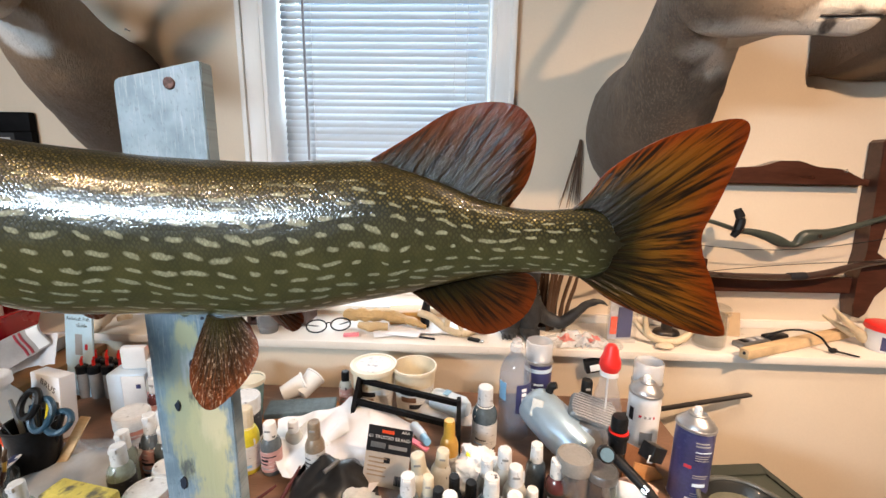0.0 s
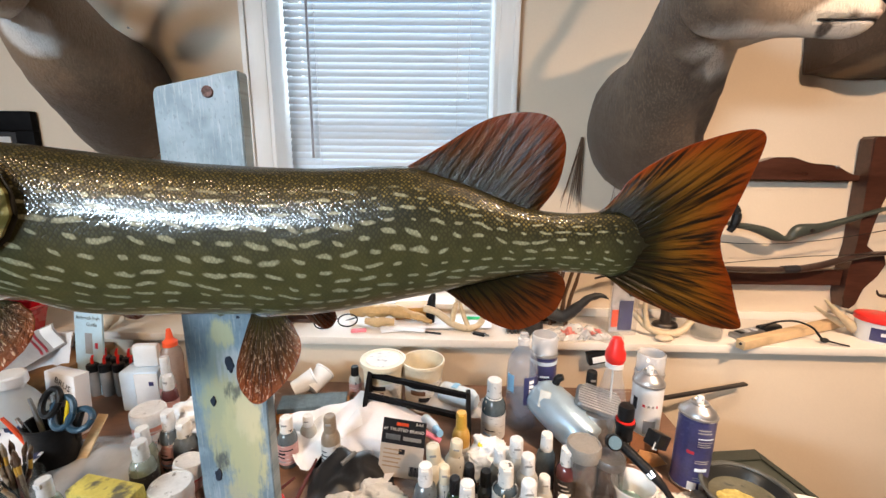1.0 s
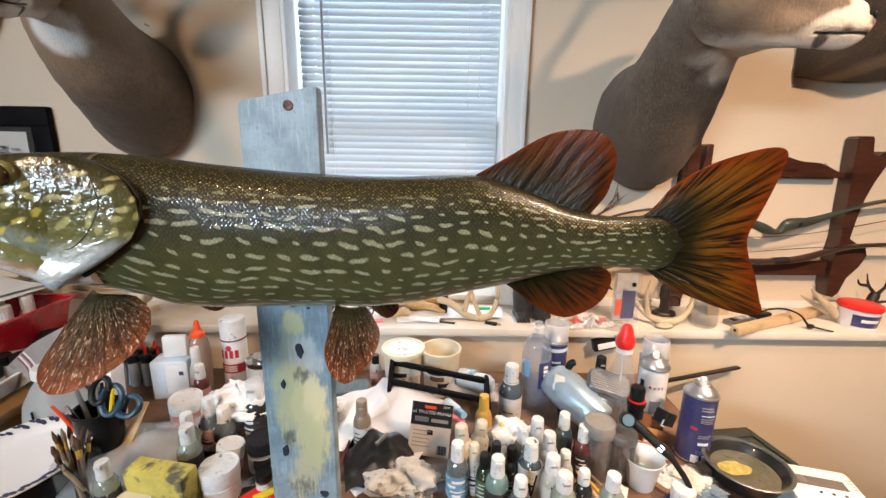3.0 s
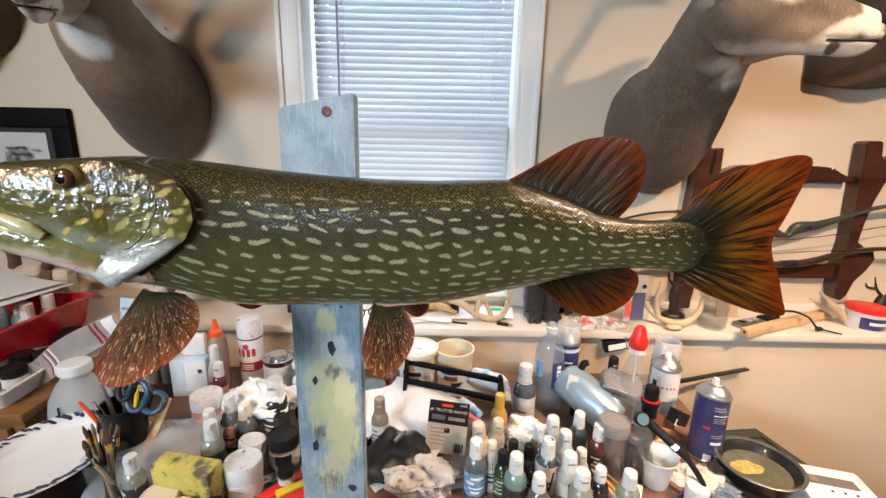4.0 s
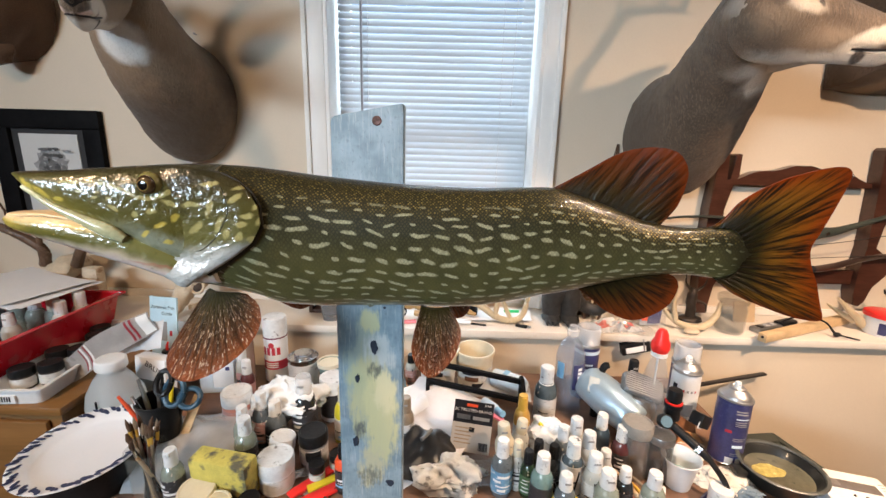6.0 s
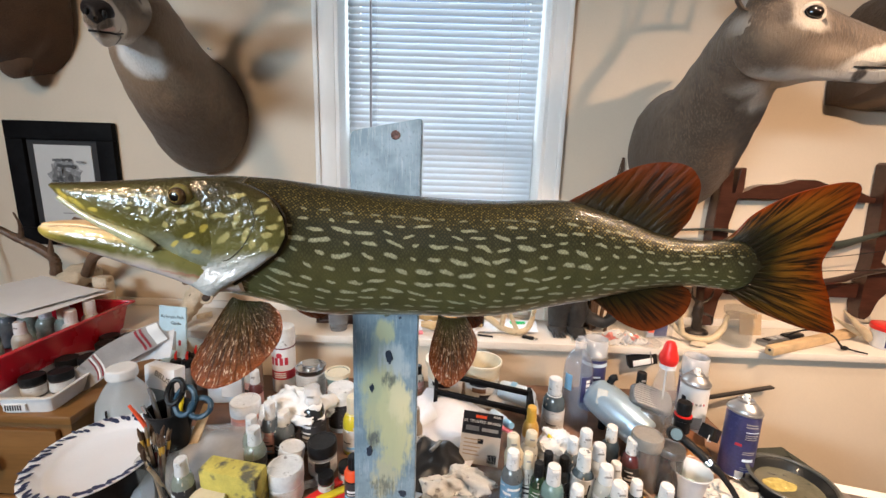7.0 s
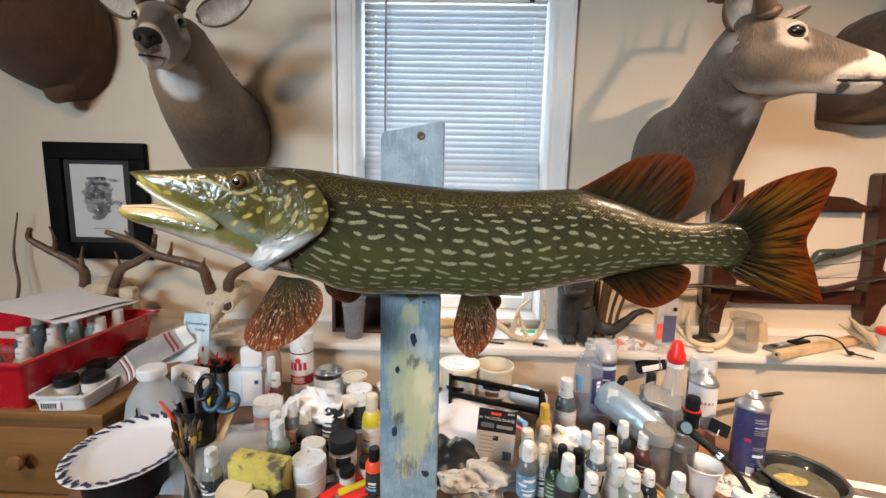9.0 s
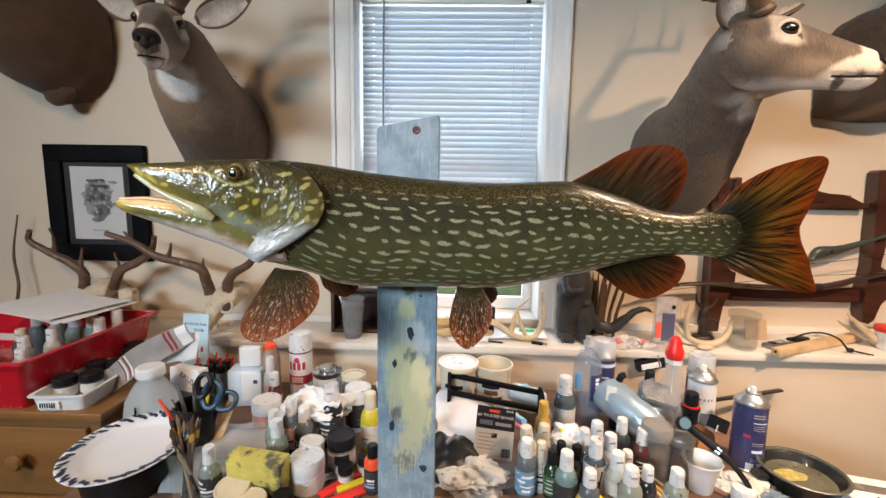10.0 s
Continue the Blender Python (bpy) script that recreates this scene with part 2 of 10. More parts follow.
def letters(text, size, mat, parent, m, label="", name="lettering", align="CENTER"):
    cu = bpy.data.curves.new("text", "FONT")
    cu.body, cu.size, cu.extrude, cu.align_x, cu.align_y, cu.resolution_u = text, size, 0.0001, align, "CENTER", 2
    tmp = bpy.data.objects.new("text", cu)
    scene.collection.objects.link(tmp)
    bpy.context.view_layer.update()
    me = bpy.data.meshes.new_from_object(tmp.evaluated_get(bpy.context.evaluated_depsgraph_get()))
    bpy.data.objects.remove(tmp)
    me.materials.clear()
    me.materials.append(mat)
    me.name = name
    ob = new(name, me)
    ob.parent = parent
    ob.matrix_local = m
    if label:
        ob["label"] = label
    return ob


def band(r, z0, z1, a0=0.0, a1=360.0, seg=20, lift=0.0006, r1=None):
    """A label wrapped round a turned body, a0 to a1 degrees (-90 faces the camera)."""
    r1 = r if r1 is None else r1
    bm = bmesh.new()
    full = a1 - a0 >= 359.9
    k = seg if full else max(3, int(seg * (a1 - a0) / 360) + 1)
    def ring(rad, z):
        return [(rad * math.cos(radians(a0 + (a1 - a0) * i / (k if full else k - 1))), rad * math.sin(radians(a0 + (a1 - a0) * i / (k if full else k - 1))), z) for i in range(k)]
    lo, hi = ring(r + lift, z0), ring(r1 + lift, z1)
    lo2, hi2 = ring(r - 0.0005, z0), ring(r1 - 0.0005, z1)
    rows = [[bm.verts.new(p) for p in q] for q in (lo2, lo, hi, hi2)]
    for a, b in zip(rows, rows[1:]):
        for i in range(k if full else k - 1):
            j = (i + 1) % k
            bm.faces.new((a[i], a[j], b[j], b[i]))
    return bm

# ---- the room ----
X0, X1, Y0, YW, YB, ZC = -2.7, 2.6, -2.2, 1.274, 1.424, 2.45
WX0, WX1, WZ0, WZ1 = -0.589, 0.088, 0.915, 2.06


def structure(name, bm, mat, label, smooth=35.0):
    return single(name, bm, mat, label, name.split("_")[0], None, "", "structure", smooth)


structure("floor", box(X0, X1, Y0, YB, -0.06, 0.0), FLOOR, "dark brown carpeted workshop floor")
structure("ceiling", box(X0, X1, Y0, YB, ZC, ZC + 0.08), CEIL, "plain white painted ceiling")
bm = bmesh.new()
for a in ((X0, WX0, YW, YB, 0, ZC), (WX1, X1, YW, YB, 0, ZC), (WX0, WX1, YW, YB, WZ1, ZC), (WX0, WX1, YW, YB, 0, WZ0)):
    box(*a, bm=bm)
structure("wall_north", bm, WALL_N, "cream painted plaster wall with a window")
structure("wall_lower", box(X0, X1, 1.085, YW - 0.003, 0, 0.862), WALL_N, "cream painted lower wall, built out under the ledge")
structure("wall_west", box(X0 - 0.1, X0, Y0, YB, 0, ZC), PANEL, "plain brown panelled wall")
structure("wall_east", box(X1, X1 + 0.1, Y0, YB, 0, ZC), PANEL, "plain brown panelled wall")
bm = bmesh.new()
SX0, SX1, SZ0, SZ1 = -2.60, -1.10, 1.93, 2.34
for a in ((X0, SX0, Y0 - 0.12, Y0, 0, ZC), (SX1, X1, Y0 - 0.12, Y0, 0, ZC), (SX0, SX1, Y0 - 0.12, Y0, 0, SZ0), (SX0, SX1, Y0 - 0.12, Y0, SZ1, ZC)):
    box(*a, bm=bm)
structure("wall_south", bm, PANEL, "brown panelled wall with a wide window")

# ledge along the north wall, and its back strip
structure("ledge", box(X0 + 0.003, X1 - 0.003, 1.058, YW - 0.002, 0.863, 0.886, 0.003), SHELF, "white painted wooden ledge, scuffed and stained")
bm = bmesh.new()
box(X0 + 0.004, WX0 - 0.07, YW - 0.014, YW - 0.001, 0.886, 0.912, 0.002, bm)
box(WX1 + 0.072, X1 - 0.004, YW - 0.014, YW - 0.001, 0.886, 0.912, 0.002, bm)
structure("trim", bm, SHELF, "narrow white painted strip behind the ledge")

# window: casing, jambs, sashes, glass
win = thing("window_1", "white painted wooden window with a lowered blind", "window", at(0, 0, 0), kind="structure")


def casing(x0, x1, z0, z1, upright):
    bm = box(x0, x1, YW - 0.018, YW - 0.001, z0, z1, 0.003)
    if upright:
        xm = x0 if x0 < -0.3 else x1
        s = 1 if x0 < -0.3 else -1
        lo, hi = sorted((xm, xm + s * 0.016))
        box(lo, hi, YW - 0.026, YW - 0.0175, z0, z1, 0.003, bm)
    return bm


part("casing", casing(WX0 - 0.066, WX0, 0.8865, WZ1 + 0.066, True), TRIM, win)
part("casing", casing(WX1, WX1 + 0.056, 0.8865, WZ1 + 0.066, True), TRIM, win)
part("casing", casing(WX0 + 0.0005, WX1 - 0.0005, WZ1, WZ1 + 0.066, False), TRIM, win)
part("jamb", box(WX0, WX0 + 0.012, YW - 0.016, YB, WZ0, WZ1, 0.001), TRIM, win)
part("jamb", box(WX1 - 0.012, WX1, YW - 0.016, YB, WZ0, WZ1, 0.001), TRIM, win)
part("head_jamb", box(WX0 + 0.0125, WX1 - 0.0125, YW - 0.010, YB, WZ1 - 0.012, WZ1), TRIM, win)
part("window_sill", box(WX0 + 0.0125, WX1 - 0.0125, YW - 0.012, YB, 0.900, 0.918, 0.002), SHELF, win)


def sash(z0, z1, y0):
    bm = bmesh.new()
    a, b = WX0 + 0.0125, WX1 - 0.0125
    for q in ((a, a + 0.034, z0, z1), (b - 0.034, b, z0, z1), (a + 0.034, b - 0.034, z0, z0 + 0.045), (a + 0.034, b - 0.034, z1 - 0.034, z1)):
        box(q[0], q[1], y0, y0 + 0.028, q[2], q[3], 0.002, bm)
    return bm


PANE = bpy.data.materials.new("window_glass")
PANE.use_nodes = True
pn = PANE.node_tree
pn.nodes.remove(pn.nodes["Principled BSDF"])
pt, pg = pn.nodes.new("ShaderNodeBsdfTransparent"), pn.nodes.new("ShaderNodeBsdfGlossy")
pm, pl = pn.nodes.new("ShaderNodeMixShader"), pn.nodes.new("ShaderNodeFresnel")
pg.inputs["Roughness"].default_value = 0.02
pn.links.new(pl.outputs[0], pm.inputs[0])
pn.links.new(pt.outputs[0], pm.inputs[1])
pn.links.new(pg.outputs[0], pm.inputs[2])
pn.links.new(pm.outputs[0], pn.nodes["Material Output"].inputs[0])
for z0, z1, y0 in ((0.9185, 1.49, 1.392), (1.46, WZ1 - 0.0125, 1.4215)):
    s = part("sash", sash(z0, z1, y0), TRIM, win)
    p = part("pane", box(WX0 + 0.045, WX1 - 0.045, y0 + 0.012, y0 + 0.016, z0 + 0.043, z1 - 0.032), PANE, s)
    p.visible_shadow = False

# the blind: headrail, slats, bottom rail, cords, wand
SLAT = bpy.data.materials.new("white_slat")
SLAT.use_nodes = True
sn = SLAT.node_tree
sb = sn.nodes["Principled BSDF"]
sb.inputs["Base Color"].default_value, sb.inputs["Roughness"].default_value = (0.60, 0.64, 0.68, 1), 0.4
tl, mx = sn.nodes.new("ShaderNodeBsdfTranslucent"), sn.nodes.new("ShaderNodeMixShader")
tl.inputs[0].default_value = (0.72, 0.77, 0.82, 1)
mx.inputs[0].default_value = 0.13
sn.links.new(sb.outputs[0], mx.inputs[1])
sn.links.new(tl.outputs[0], mx.inputs[2])
sn.links.new(mx.outputs[0], sn.nodes["Material Output"].inputs[0])
YS = 1.362
blind = thing("venetian_blind", "white aluminium venetian blind, lowered with half-open slats", "blind", at(-0.2505, YS, 2.0))
BW = (WX1 - WX0) / 2 - 0.018
part("headrail", box(-BW, BW, -0.014, 0.014, 0.018, 0.046, 0.002), TRIM, blind)


def slat_mesh():
    tilt = radians(61)
    ring = []
    for k in range(7):
        s = -1 + k / 3.0
        w, c = 0.0125 * s, 0.0022 * (1 - s * s)
        ring.append((w * math.cos(tilt) - c * math.sin(tilt), w * math.sin(tilt) + c * math.cos(tilt)))
    bm = bmesh.new()
    for x in (-BW + 0.003, BW - 0.003):
        for y, z in ring:
            bm.verts.new((x, y, z))
        for y, z in ring:
            bm.verts.new((x, y, z - 0.0004))
    bm.verts.ensure_lookup_table()
    v = bm.verts
    for k in range(6):
        bm.faces.new((v[k], v[k + 1], v[14 + k + 1], v[14 + k]))
        bm.faces.new((v[7 + k + 1], v[7 + k], v[21 + k], v[21 + k + 1]))
    return bm


first = part("slat", slat_mesh(), SLAT, blind)
first.location = (0, 0, 0.004)
SLATS, PITCH = 38, 0.0212
for i in range(1, SLATS):
    s = new("slat", first.data)
    s.parent = blind
    s.location = (0, 0, 0.004 - i * PITCH)
    s.rotation_euler = (radians(random.uniform(-3, 3)), radians(random.uniform(-0.12, 0.12)), 0)
part("bottom_rail", box(-BW + 0.002, BW - 0.002, -0.011, 0.011, 0.0, 0.012, 0.003), TRIM, blind).location = (0, 0, 0.004 - SLATS * PITCH - 0.012)
for x in (-BW + 0.10, BW - 0.10):
    part("ladder_cord", sweep([(x, -0.013, 0.02, 0.0007), (x, -0.013, -0.4, 0.0007), (x, -0.013, -SLATS * PITCH, 0.0007)], 2, 6), WHITE, blind)
part("wand", sweep([(-0.2385, -0.022, 0.018, 0.0038), (-0.239, -0.026, -0.2, 0.0038), (-0.2395, -0.026, -0.62, 0.0040)], 2, 8), material("grey_wand", (0.30, 0.30, 0.32), 0.3), blind, "grey plastic tilt wand")
part("wand_hook", box(-0.2425, -0.2345, -0.028, -0.012, 0.014, 0.022, 0.001), STEEL, blind)
part("cord_lock", box(0.255, 0.271, -0.022, -0.0142, 0.016, 0.026, 0.001), BLACK, blind)
part("pull_cord", sweep([(0.262, -0.020, 0.016, 0.0009), (0.258, -0.022, -0.2, 0.0009), (0.256, -0.022, -0.42, 0.0009)], 2, 6), WHITE, blind)
part("cord_tassel", lathe([(0.001, 0.0), (0.004, 0.002), (0.003, 0.014), (0.001, 0.017)], 8), WHITE, blind).location = (0.256, -0.022, -0.436)

# outside: ground and a pale neighbouring house
single("ground", box(-40, 40, 2.2, 80, -0.6, -0.4), material("lawn", (0.09, 0.13, 0.05), 0.9, var=0.4, scale=3), "sunlit lawn outside the window", "ground", kind="structure")
house = thing("neighbouring_house", "pale sided house seen through the blind", "house", at(-3.6, 9.0, -0.4))
SIDING = material("white_siding", (0.80, 0.80, 0.78), 0.6, var=0.05, scale=3)
part("wall", box(-3.2, 3.4, 0, 5, 0, 2.9), SIDING, house)
bm = bmesh.new()
v = [bm.verts.new(p) for p in ((-3.5, -0.3, 2.85), (3.7, -0.3, 2.85), (3.7, 5.3, 2.85), (-3.5, 5.3, 2.85), (-3.5, 2.5, 4.6), (3.7, 2.5, 4.6))]
for f in ((0, 1, 5, 4), (2, 3, 4, 5), (0, 4, 3), (1, 2, 5), (3, 2, 1, 0)):
    bm.faces.new([v[i] for i in f])
part("roof", bm, material("roof_shingle", (0.18, 0.16, 0.15), 0.8, var=0.3, scale=8), house)

# ceiling lamps, above the view
for x, y in ((1.12, -0.15), (0.60, 0.36), (-1.10, -0.50)):
    lamp = thing("ceiling_lamp", "round white ceiling lamp", "lamp", at(x, y, ZC), "ceiling lamps")
    part("canopy", lathe([(0.02, 0.0), (0.14, 0.0), (0.14, -0.02), (0.12, -0.03), (0.02, -0.03)], 24), WHITE, lamp)
    part("shade", lathe([(0.125, -0.03), (0.130, -0.03), (0.130, -0.13), (0.125, -0.13), (0.125, -0.031)], 28), STEEL, lamp)

# ---- the mounted pike and its board ----


class Nodes:
    """Short hand for a node tree."""

    def __init__(self, name):
        self.m = bpy.data.materials.new(name)
        self.m.use_nodes = True
        self.t = self.m.node_tree
        self.b = self.t.nodes["Principled BSDF"]

    def add(self, kind, **values):
        n = self.t.nodes.new("ShaderNode" + kind)
        for k, v in values.items():
            self.put(n.inputs[k.replace("_", " ")], v)
        return n

    def put(self, socket, v):
        if isinstance(v, bpy.types.NodeSocket):
            self.t.links.new(v, socket)
        elif v is not None:
            socket.default_value = v

    def math(self, op, a, b=None, c=None, clamp=False):
        n = self.t.nodes.new("ShaderNodeMath")
        n.operation, n.use_clamp = op, clamp
        for s, v in zip(n.inputs, (a, b, c)):
            self.put(s, v)
        return n.outputs[0]

    def mix(self, f, a, b):
        n = self.t.nodes.new("ShaderNodeMix")
        n.data_type = "RGBA"
        self.put(n.inputs[0], f)
        self.put(n.inputs[6], (*a, 1) if isinstance(a, tuple) else a)
        self.put(n.inputs[7], (*b, 1) if isinstance(b, tuple) else b)
        return n.outputs[2]

    def ramp(self, f, stops):
        n = self.t.nodes.new("ShaderNodeValToRGB")
        e = n.color_ramp.elements
        while len(e) < len(stops):
            e.new(0.5)
        for q, (p, c) in zip(e, stops):
            q.position, q.color = p, (*c, 1)
        self.put(n.inputs[0], f)
        return n.outputs[0]

    def step(self, v, lo, hi):
        n = self.t.nodes.new("ShaderNodeMapRange")
        n.interpolation_type = "SMOOTHSTEP"
        self.put(n.inputs[0], v)
        n.inputs[1].default_value, n.inputs[2].default_value = lo, hi
        return n.outputs[0]

    def uv(self, layer):
        n = self.t.nodes.new("ShaderNodeUVMap")
        n.uv_map = layer
        s = self.t.nodes.new("ShaderNodeSeparateXYZ")
        self.t.links.new(n.outputs[0], s.inputs[0])
        return n.outputs[0], s.outputs[0], s.outputs[1]

    def vec(self, x, y, z=0.0):
        n = self.t.nodes.new("ShaderNodeCombineXYZ")
        for s, v in zip(n.inputs, (x, y, z)):
            self.put(s, v)
        return n.outputs[0]

    def noise(self, v, scale, detail=3.0, rgh=0.55):
        n = self.add("TexNoise", Vector=v, Scale=scale, Detail=detail, Roughness=rgh)
        return n.outputs[0]

    def bump(self, h, strength, dist, normal=None):
        n = self.add("Bump", Strength=strength, Distance=dist, Height=h)
        if normal:
            self.t.links.new(normal, n.inputs["Normal"])
        return n.outputs[0]


def lattice_spots(q, x, s, dx, dz, long, high, seed, least=0.25):
    """Worm-shaped spots in uneven rows: 1 inside, 0 outside. x and s in metres."""
    wob = q.noise(q.vec(x, s, seed), 60.0, 2.0)
    wob2 = q.noise(q.vec(x, s, seed + 3.0), 210.0, 2.0)
    low = q.noise(q.vec(x, s, seed + 7.0), 22.0, 1.0)
    sw = q.math("MULTIPLY_ADD", q.math("SUBTRACT", wob, 0.5), 0.0040, s)
    sw = q.math("MULTIPLY_ADD", q.math("SUBTRACT", low, 0.5), 0.0100, sw)
    sw = q.math("MULTIPLY_ADD", q.math("SUBTRACT", wob2, 0.5), 0.0012, sw)
    xw = q.math("MULTIPLY_ADD", q.math("SUBTRACT", wob, 0.5), 0.008, x)
    row = q.math("FLOOR", q.math("DIVIDE", sw, dz))
    rnd = q.add("TexWhiteNoise", Vector=q.vec(row, seed, 0.0))
    xs = q.math("ADD", q.math("DIVIDE", xw, dx), q.math("MULTIPLY", rnd.outputs[0], 7.0))
    col = q.math("FLOOR", xs)
    cell = q.add("TexWhiteNoise", Vector=q.vec(col, row, seed))
    sep = q.add("SeparateColor", Color=cell.outputs[1])
    fx = q.math("SUBTRACT", q.math("SUBTRACT", xs, col), q.math("MULTIPLY_ADD", sep.outputs[0], 0.16, 0.42))
    fz = q.math("SUBTRACT", q.math("SUBTRACT", q.math("DIVIDE", sw, dz), row), q.math("MULTIPLY_ADD", sep.outputs[1], 0.20, 0.40))
    size = q.math("MULTIPLY_ADD", sep.outputs[2], 1.0 - least, least)
    fxm = q.math("MULTIPLY", fx, dx)
    fzm = q.math("MULTIPLY_ADD", fxm, q.math("MULTIPLY_ADD", cell.outputs[0], 0.32, -0.08), q.math("MULTIPLY", fz, dz))
    ex = q.math("DIVIDE", fxm, q.math("MULTIPLY", size, long))
    ez = q.math("DIVIDE", fzm, q.math("MULTIPLY_ADD", size, high * 0.45, high * 0.62))
    d = q.math("ADD", q.math("POWER", q.math("ABSOLUTE", ex), 3.0), q.math("POWER", q.math("ABSOLUTE", ez), 2.2))
    d = q.math("MULTIPLY_ADD", q.math("SUBTRACT", wob2, 0.5), 0.8, d)
    return q.math("SUBTRACT", 1.0, q.step(d, 0.15, 1.50))


def blobs(q, coords, rows, soft=0.35, rag=0.006):
    """Soft-edged painted marks: rows of x, z, half length, half width, turn in degrees."""
    nz = q.add("TexNoise", Vector=coords, Scale=110.0, Detail=2.0)
    off = q.add("VectorMath")
    off.operation = "MULTIPLY_ADD"
    q.put(off.inputs[0], nz.outputs["Color"])
    off.inputs[1].default_value, off.inputs[2].default_value = (rag, 0, rag), (-rag / 2, 0, -rag / 2)
    pos = q.add("VectorMath")
    q.put(pos.inputs[0], coords)
    q.put(pos.inputs[1], off.outputs[0])
    best = None
    for x, z, rx, rz, turn in rows:
        mp = q.add("Mapping", Vector=pos.outputs[0])
        mp.vector_type = "TEXTURE"
        mp.inputs["Location"].default_value = (x - O.x, 0, z - O.z)
        mp.inputs["Rotation"].default_value = (0, -radians(turn), 0)
        mp.inputs["Scale"].default_value = (rx, 50.0, rz)
        ln = q.add("VectorMath")
        ln.operation = "LENGTH"
        q.put(ln.inputs[0], mp.outputs[0])
        m = q.math("SUBTRACT", 1.0, q.step(ln.outputs["Value"], 1.0 - soft, 1.0 + soft))
        best = m if best is None else q.math("MAXIMUM", best, m)
    return best


def fish_skin():
    q = Nodes("pike_skin")
    _, x, s = q.uv("metric")
    _, _, v = q.uv("girth")
    grain = q.noise(q.vec(x, s, 1.0), 300.0, 3.0)
    patch = q.noise(q.vec(x, s, 7.0), 45.0, 4.0)
    vv = q.math("ADD", v, q.math("MULTIPLY", q.math("SUBTRACT", patch, 0.5), 0.10))
    base = q.ramp(vv, [(0.0, (0.62, 0.56, 0.46)), (0.05, (0.46, 0.44, 0.30)), (0.10, (0.150, 0.142, 0.045)), (0.28, (0.104, 0.098, 0.032)),
                       (0.50, (0.080, 0.074, 0.030)), (0.64, (0.056, 0.050, 0.021)), (0.74, (0.066, 0.050, 0.013)), (0.86, (0.050, 0.037, 0.010)), (1.0, (0.014, 0.010, 0.005))])
    base = q.mix(q.step(patch, 0.3, 0.75), base, q.mix(0.35, base, (0.02, 0.025, 0.012)))
    # scales in a slightly uneven lattice
    lat = q.vec(q.math("MULTIPLY", q.math("ADD", x, s), 0.8), q.math("MULTIPLY", q.math("SUBTRACT", x, s), 0.8), 0.0)
    sc = q.add("TexVoronoi", Vector=lat, Scale=310.0, Randomness=0.45)
    sc.feature = "DISTANCE_TO_EDGE"
    edge = q.step(sc.outputs["Distance"], 0.04, 0.30)
    cellc = q.add("TexVoronoi", Vector=lat, Scale=310.0, Randomness=0.45)
    mesh = q.math("MULTIPLY_ADD", q.step(vv, 0.42, 0.66), 0.62, 0.16)
    base = q.mix(q.math("MULTIPLY", q.math("SUBTRACT", 1.0, edge), mesh), base, (0.010, 0.011, 0.008))
    sepc = q.add("SeparateColor", Color=cellc.outputs["Color"])
    # gold flecks along the back
    rise = q.math("MULTIPLY_ADD", q.step(x, 0.80, 1.05), -0.10, 0.69)
    up = q.math("SUBTRACT", vv, rise)
    gold = q.math("MULTIPLY", q.math("MULTIPLY", q.step(up, -0.03, 0.05), q.math("SUBTRACT", 1.0, q.step(v, 0.90, 0.98))), q.math("MULTIPLY_ADD", q.step(sepc.outputs[0], 0.15, 0.75), 0.75, 0.25))
    dotc = q.math("SUBTRACT", 1.0, q.step(cellc.outputs["Distance"], 0.16, 0.46))
    gold = q.math("MULTIPLY", gold, dotc)
    base = q.mix(q.math("MULTIPLY", gold, 0.52), base, (0.44, 0.34, 0.11))
    # pale spots in rows
    past = q.math("MAXIMUM", q.math("SUBTRACT", x, 0.80), 0.0)
    along = q.math("ADD", x, q.math("MULTIPLY", q.math("MULTIPLY", past, past), 0.95))
    across = q.math("ADD", q.math("MULTIPLY", q.math("SUBTRACT", v, 0.5), 0.088), q.math("MULTIPLY", s, 0.50))
    spot = lattice_spots(q, along, across, 0.0245, 0.0092, 0.0112, 0.00165, 11.0, 0.22)
    spot = q.math("MULTIPLY", spot, q.math("MULTIPLY_ADD", edge, 0.35, 0.65))
    mask = q.math("MULTIPLY", q.step(v, 0.05, 0.12), q.math("SUBTRACT", 1.0, q.step(v, 0.70, 0.78)))
    spot = q.math("MULTIPLY", spot, mask)
    base = q.mix(q.math("MULTIPLY", spot, q.math("MULTIPLY_ADD", grain, 0.6, 0.55), clamp=True), base, (0.44, 0.43, 0.28))
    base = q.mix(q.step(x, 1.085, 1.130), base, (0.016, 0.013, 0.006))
    q.put(q.b.inputs["Base Color"], base)
    q.put(q.b.inputs["Metallic"], q.math("MULTIPLY", gold, 0.75))
    q.b.inputs["Roughness"].default_value = 0.34
    q.b.inputs["Specular IOR Level"].default_value = 0.25
    q.b.inputs["Coat Roughness"].default_value, q.b.inputs["Coat IOR"].default_value = 0.05, 1.52
    wave = q.noise(q.vec(q.math("MULTIPLY", x, 0.22), s, 3.0), 70.0, 2.0)
    q.put(q.b.inputs["Coat Weight"], q.math("MULTIPLY_ADD", q.step(v, 0.74, 0.86), -0.80, 1.0))
    n1 = q.bump(edge, 0.5, 0.0008)
    q.put(n1.node.inputs["Strength"], q.math("MULTIPLY_ADD", q.step(v, 0.55, 0.78), 0.16, 0.12))
    n2 = q.bump(wave, 0.30, 0.004, n1)
    n3 = q.bump(grain, 0.14, 0.0006, n2)
    q.put(q.b.inputs["Normal"], n3)
    q.put(q.b.inputs["Coat Normal"], n3)
    return q.m


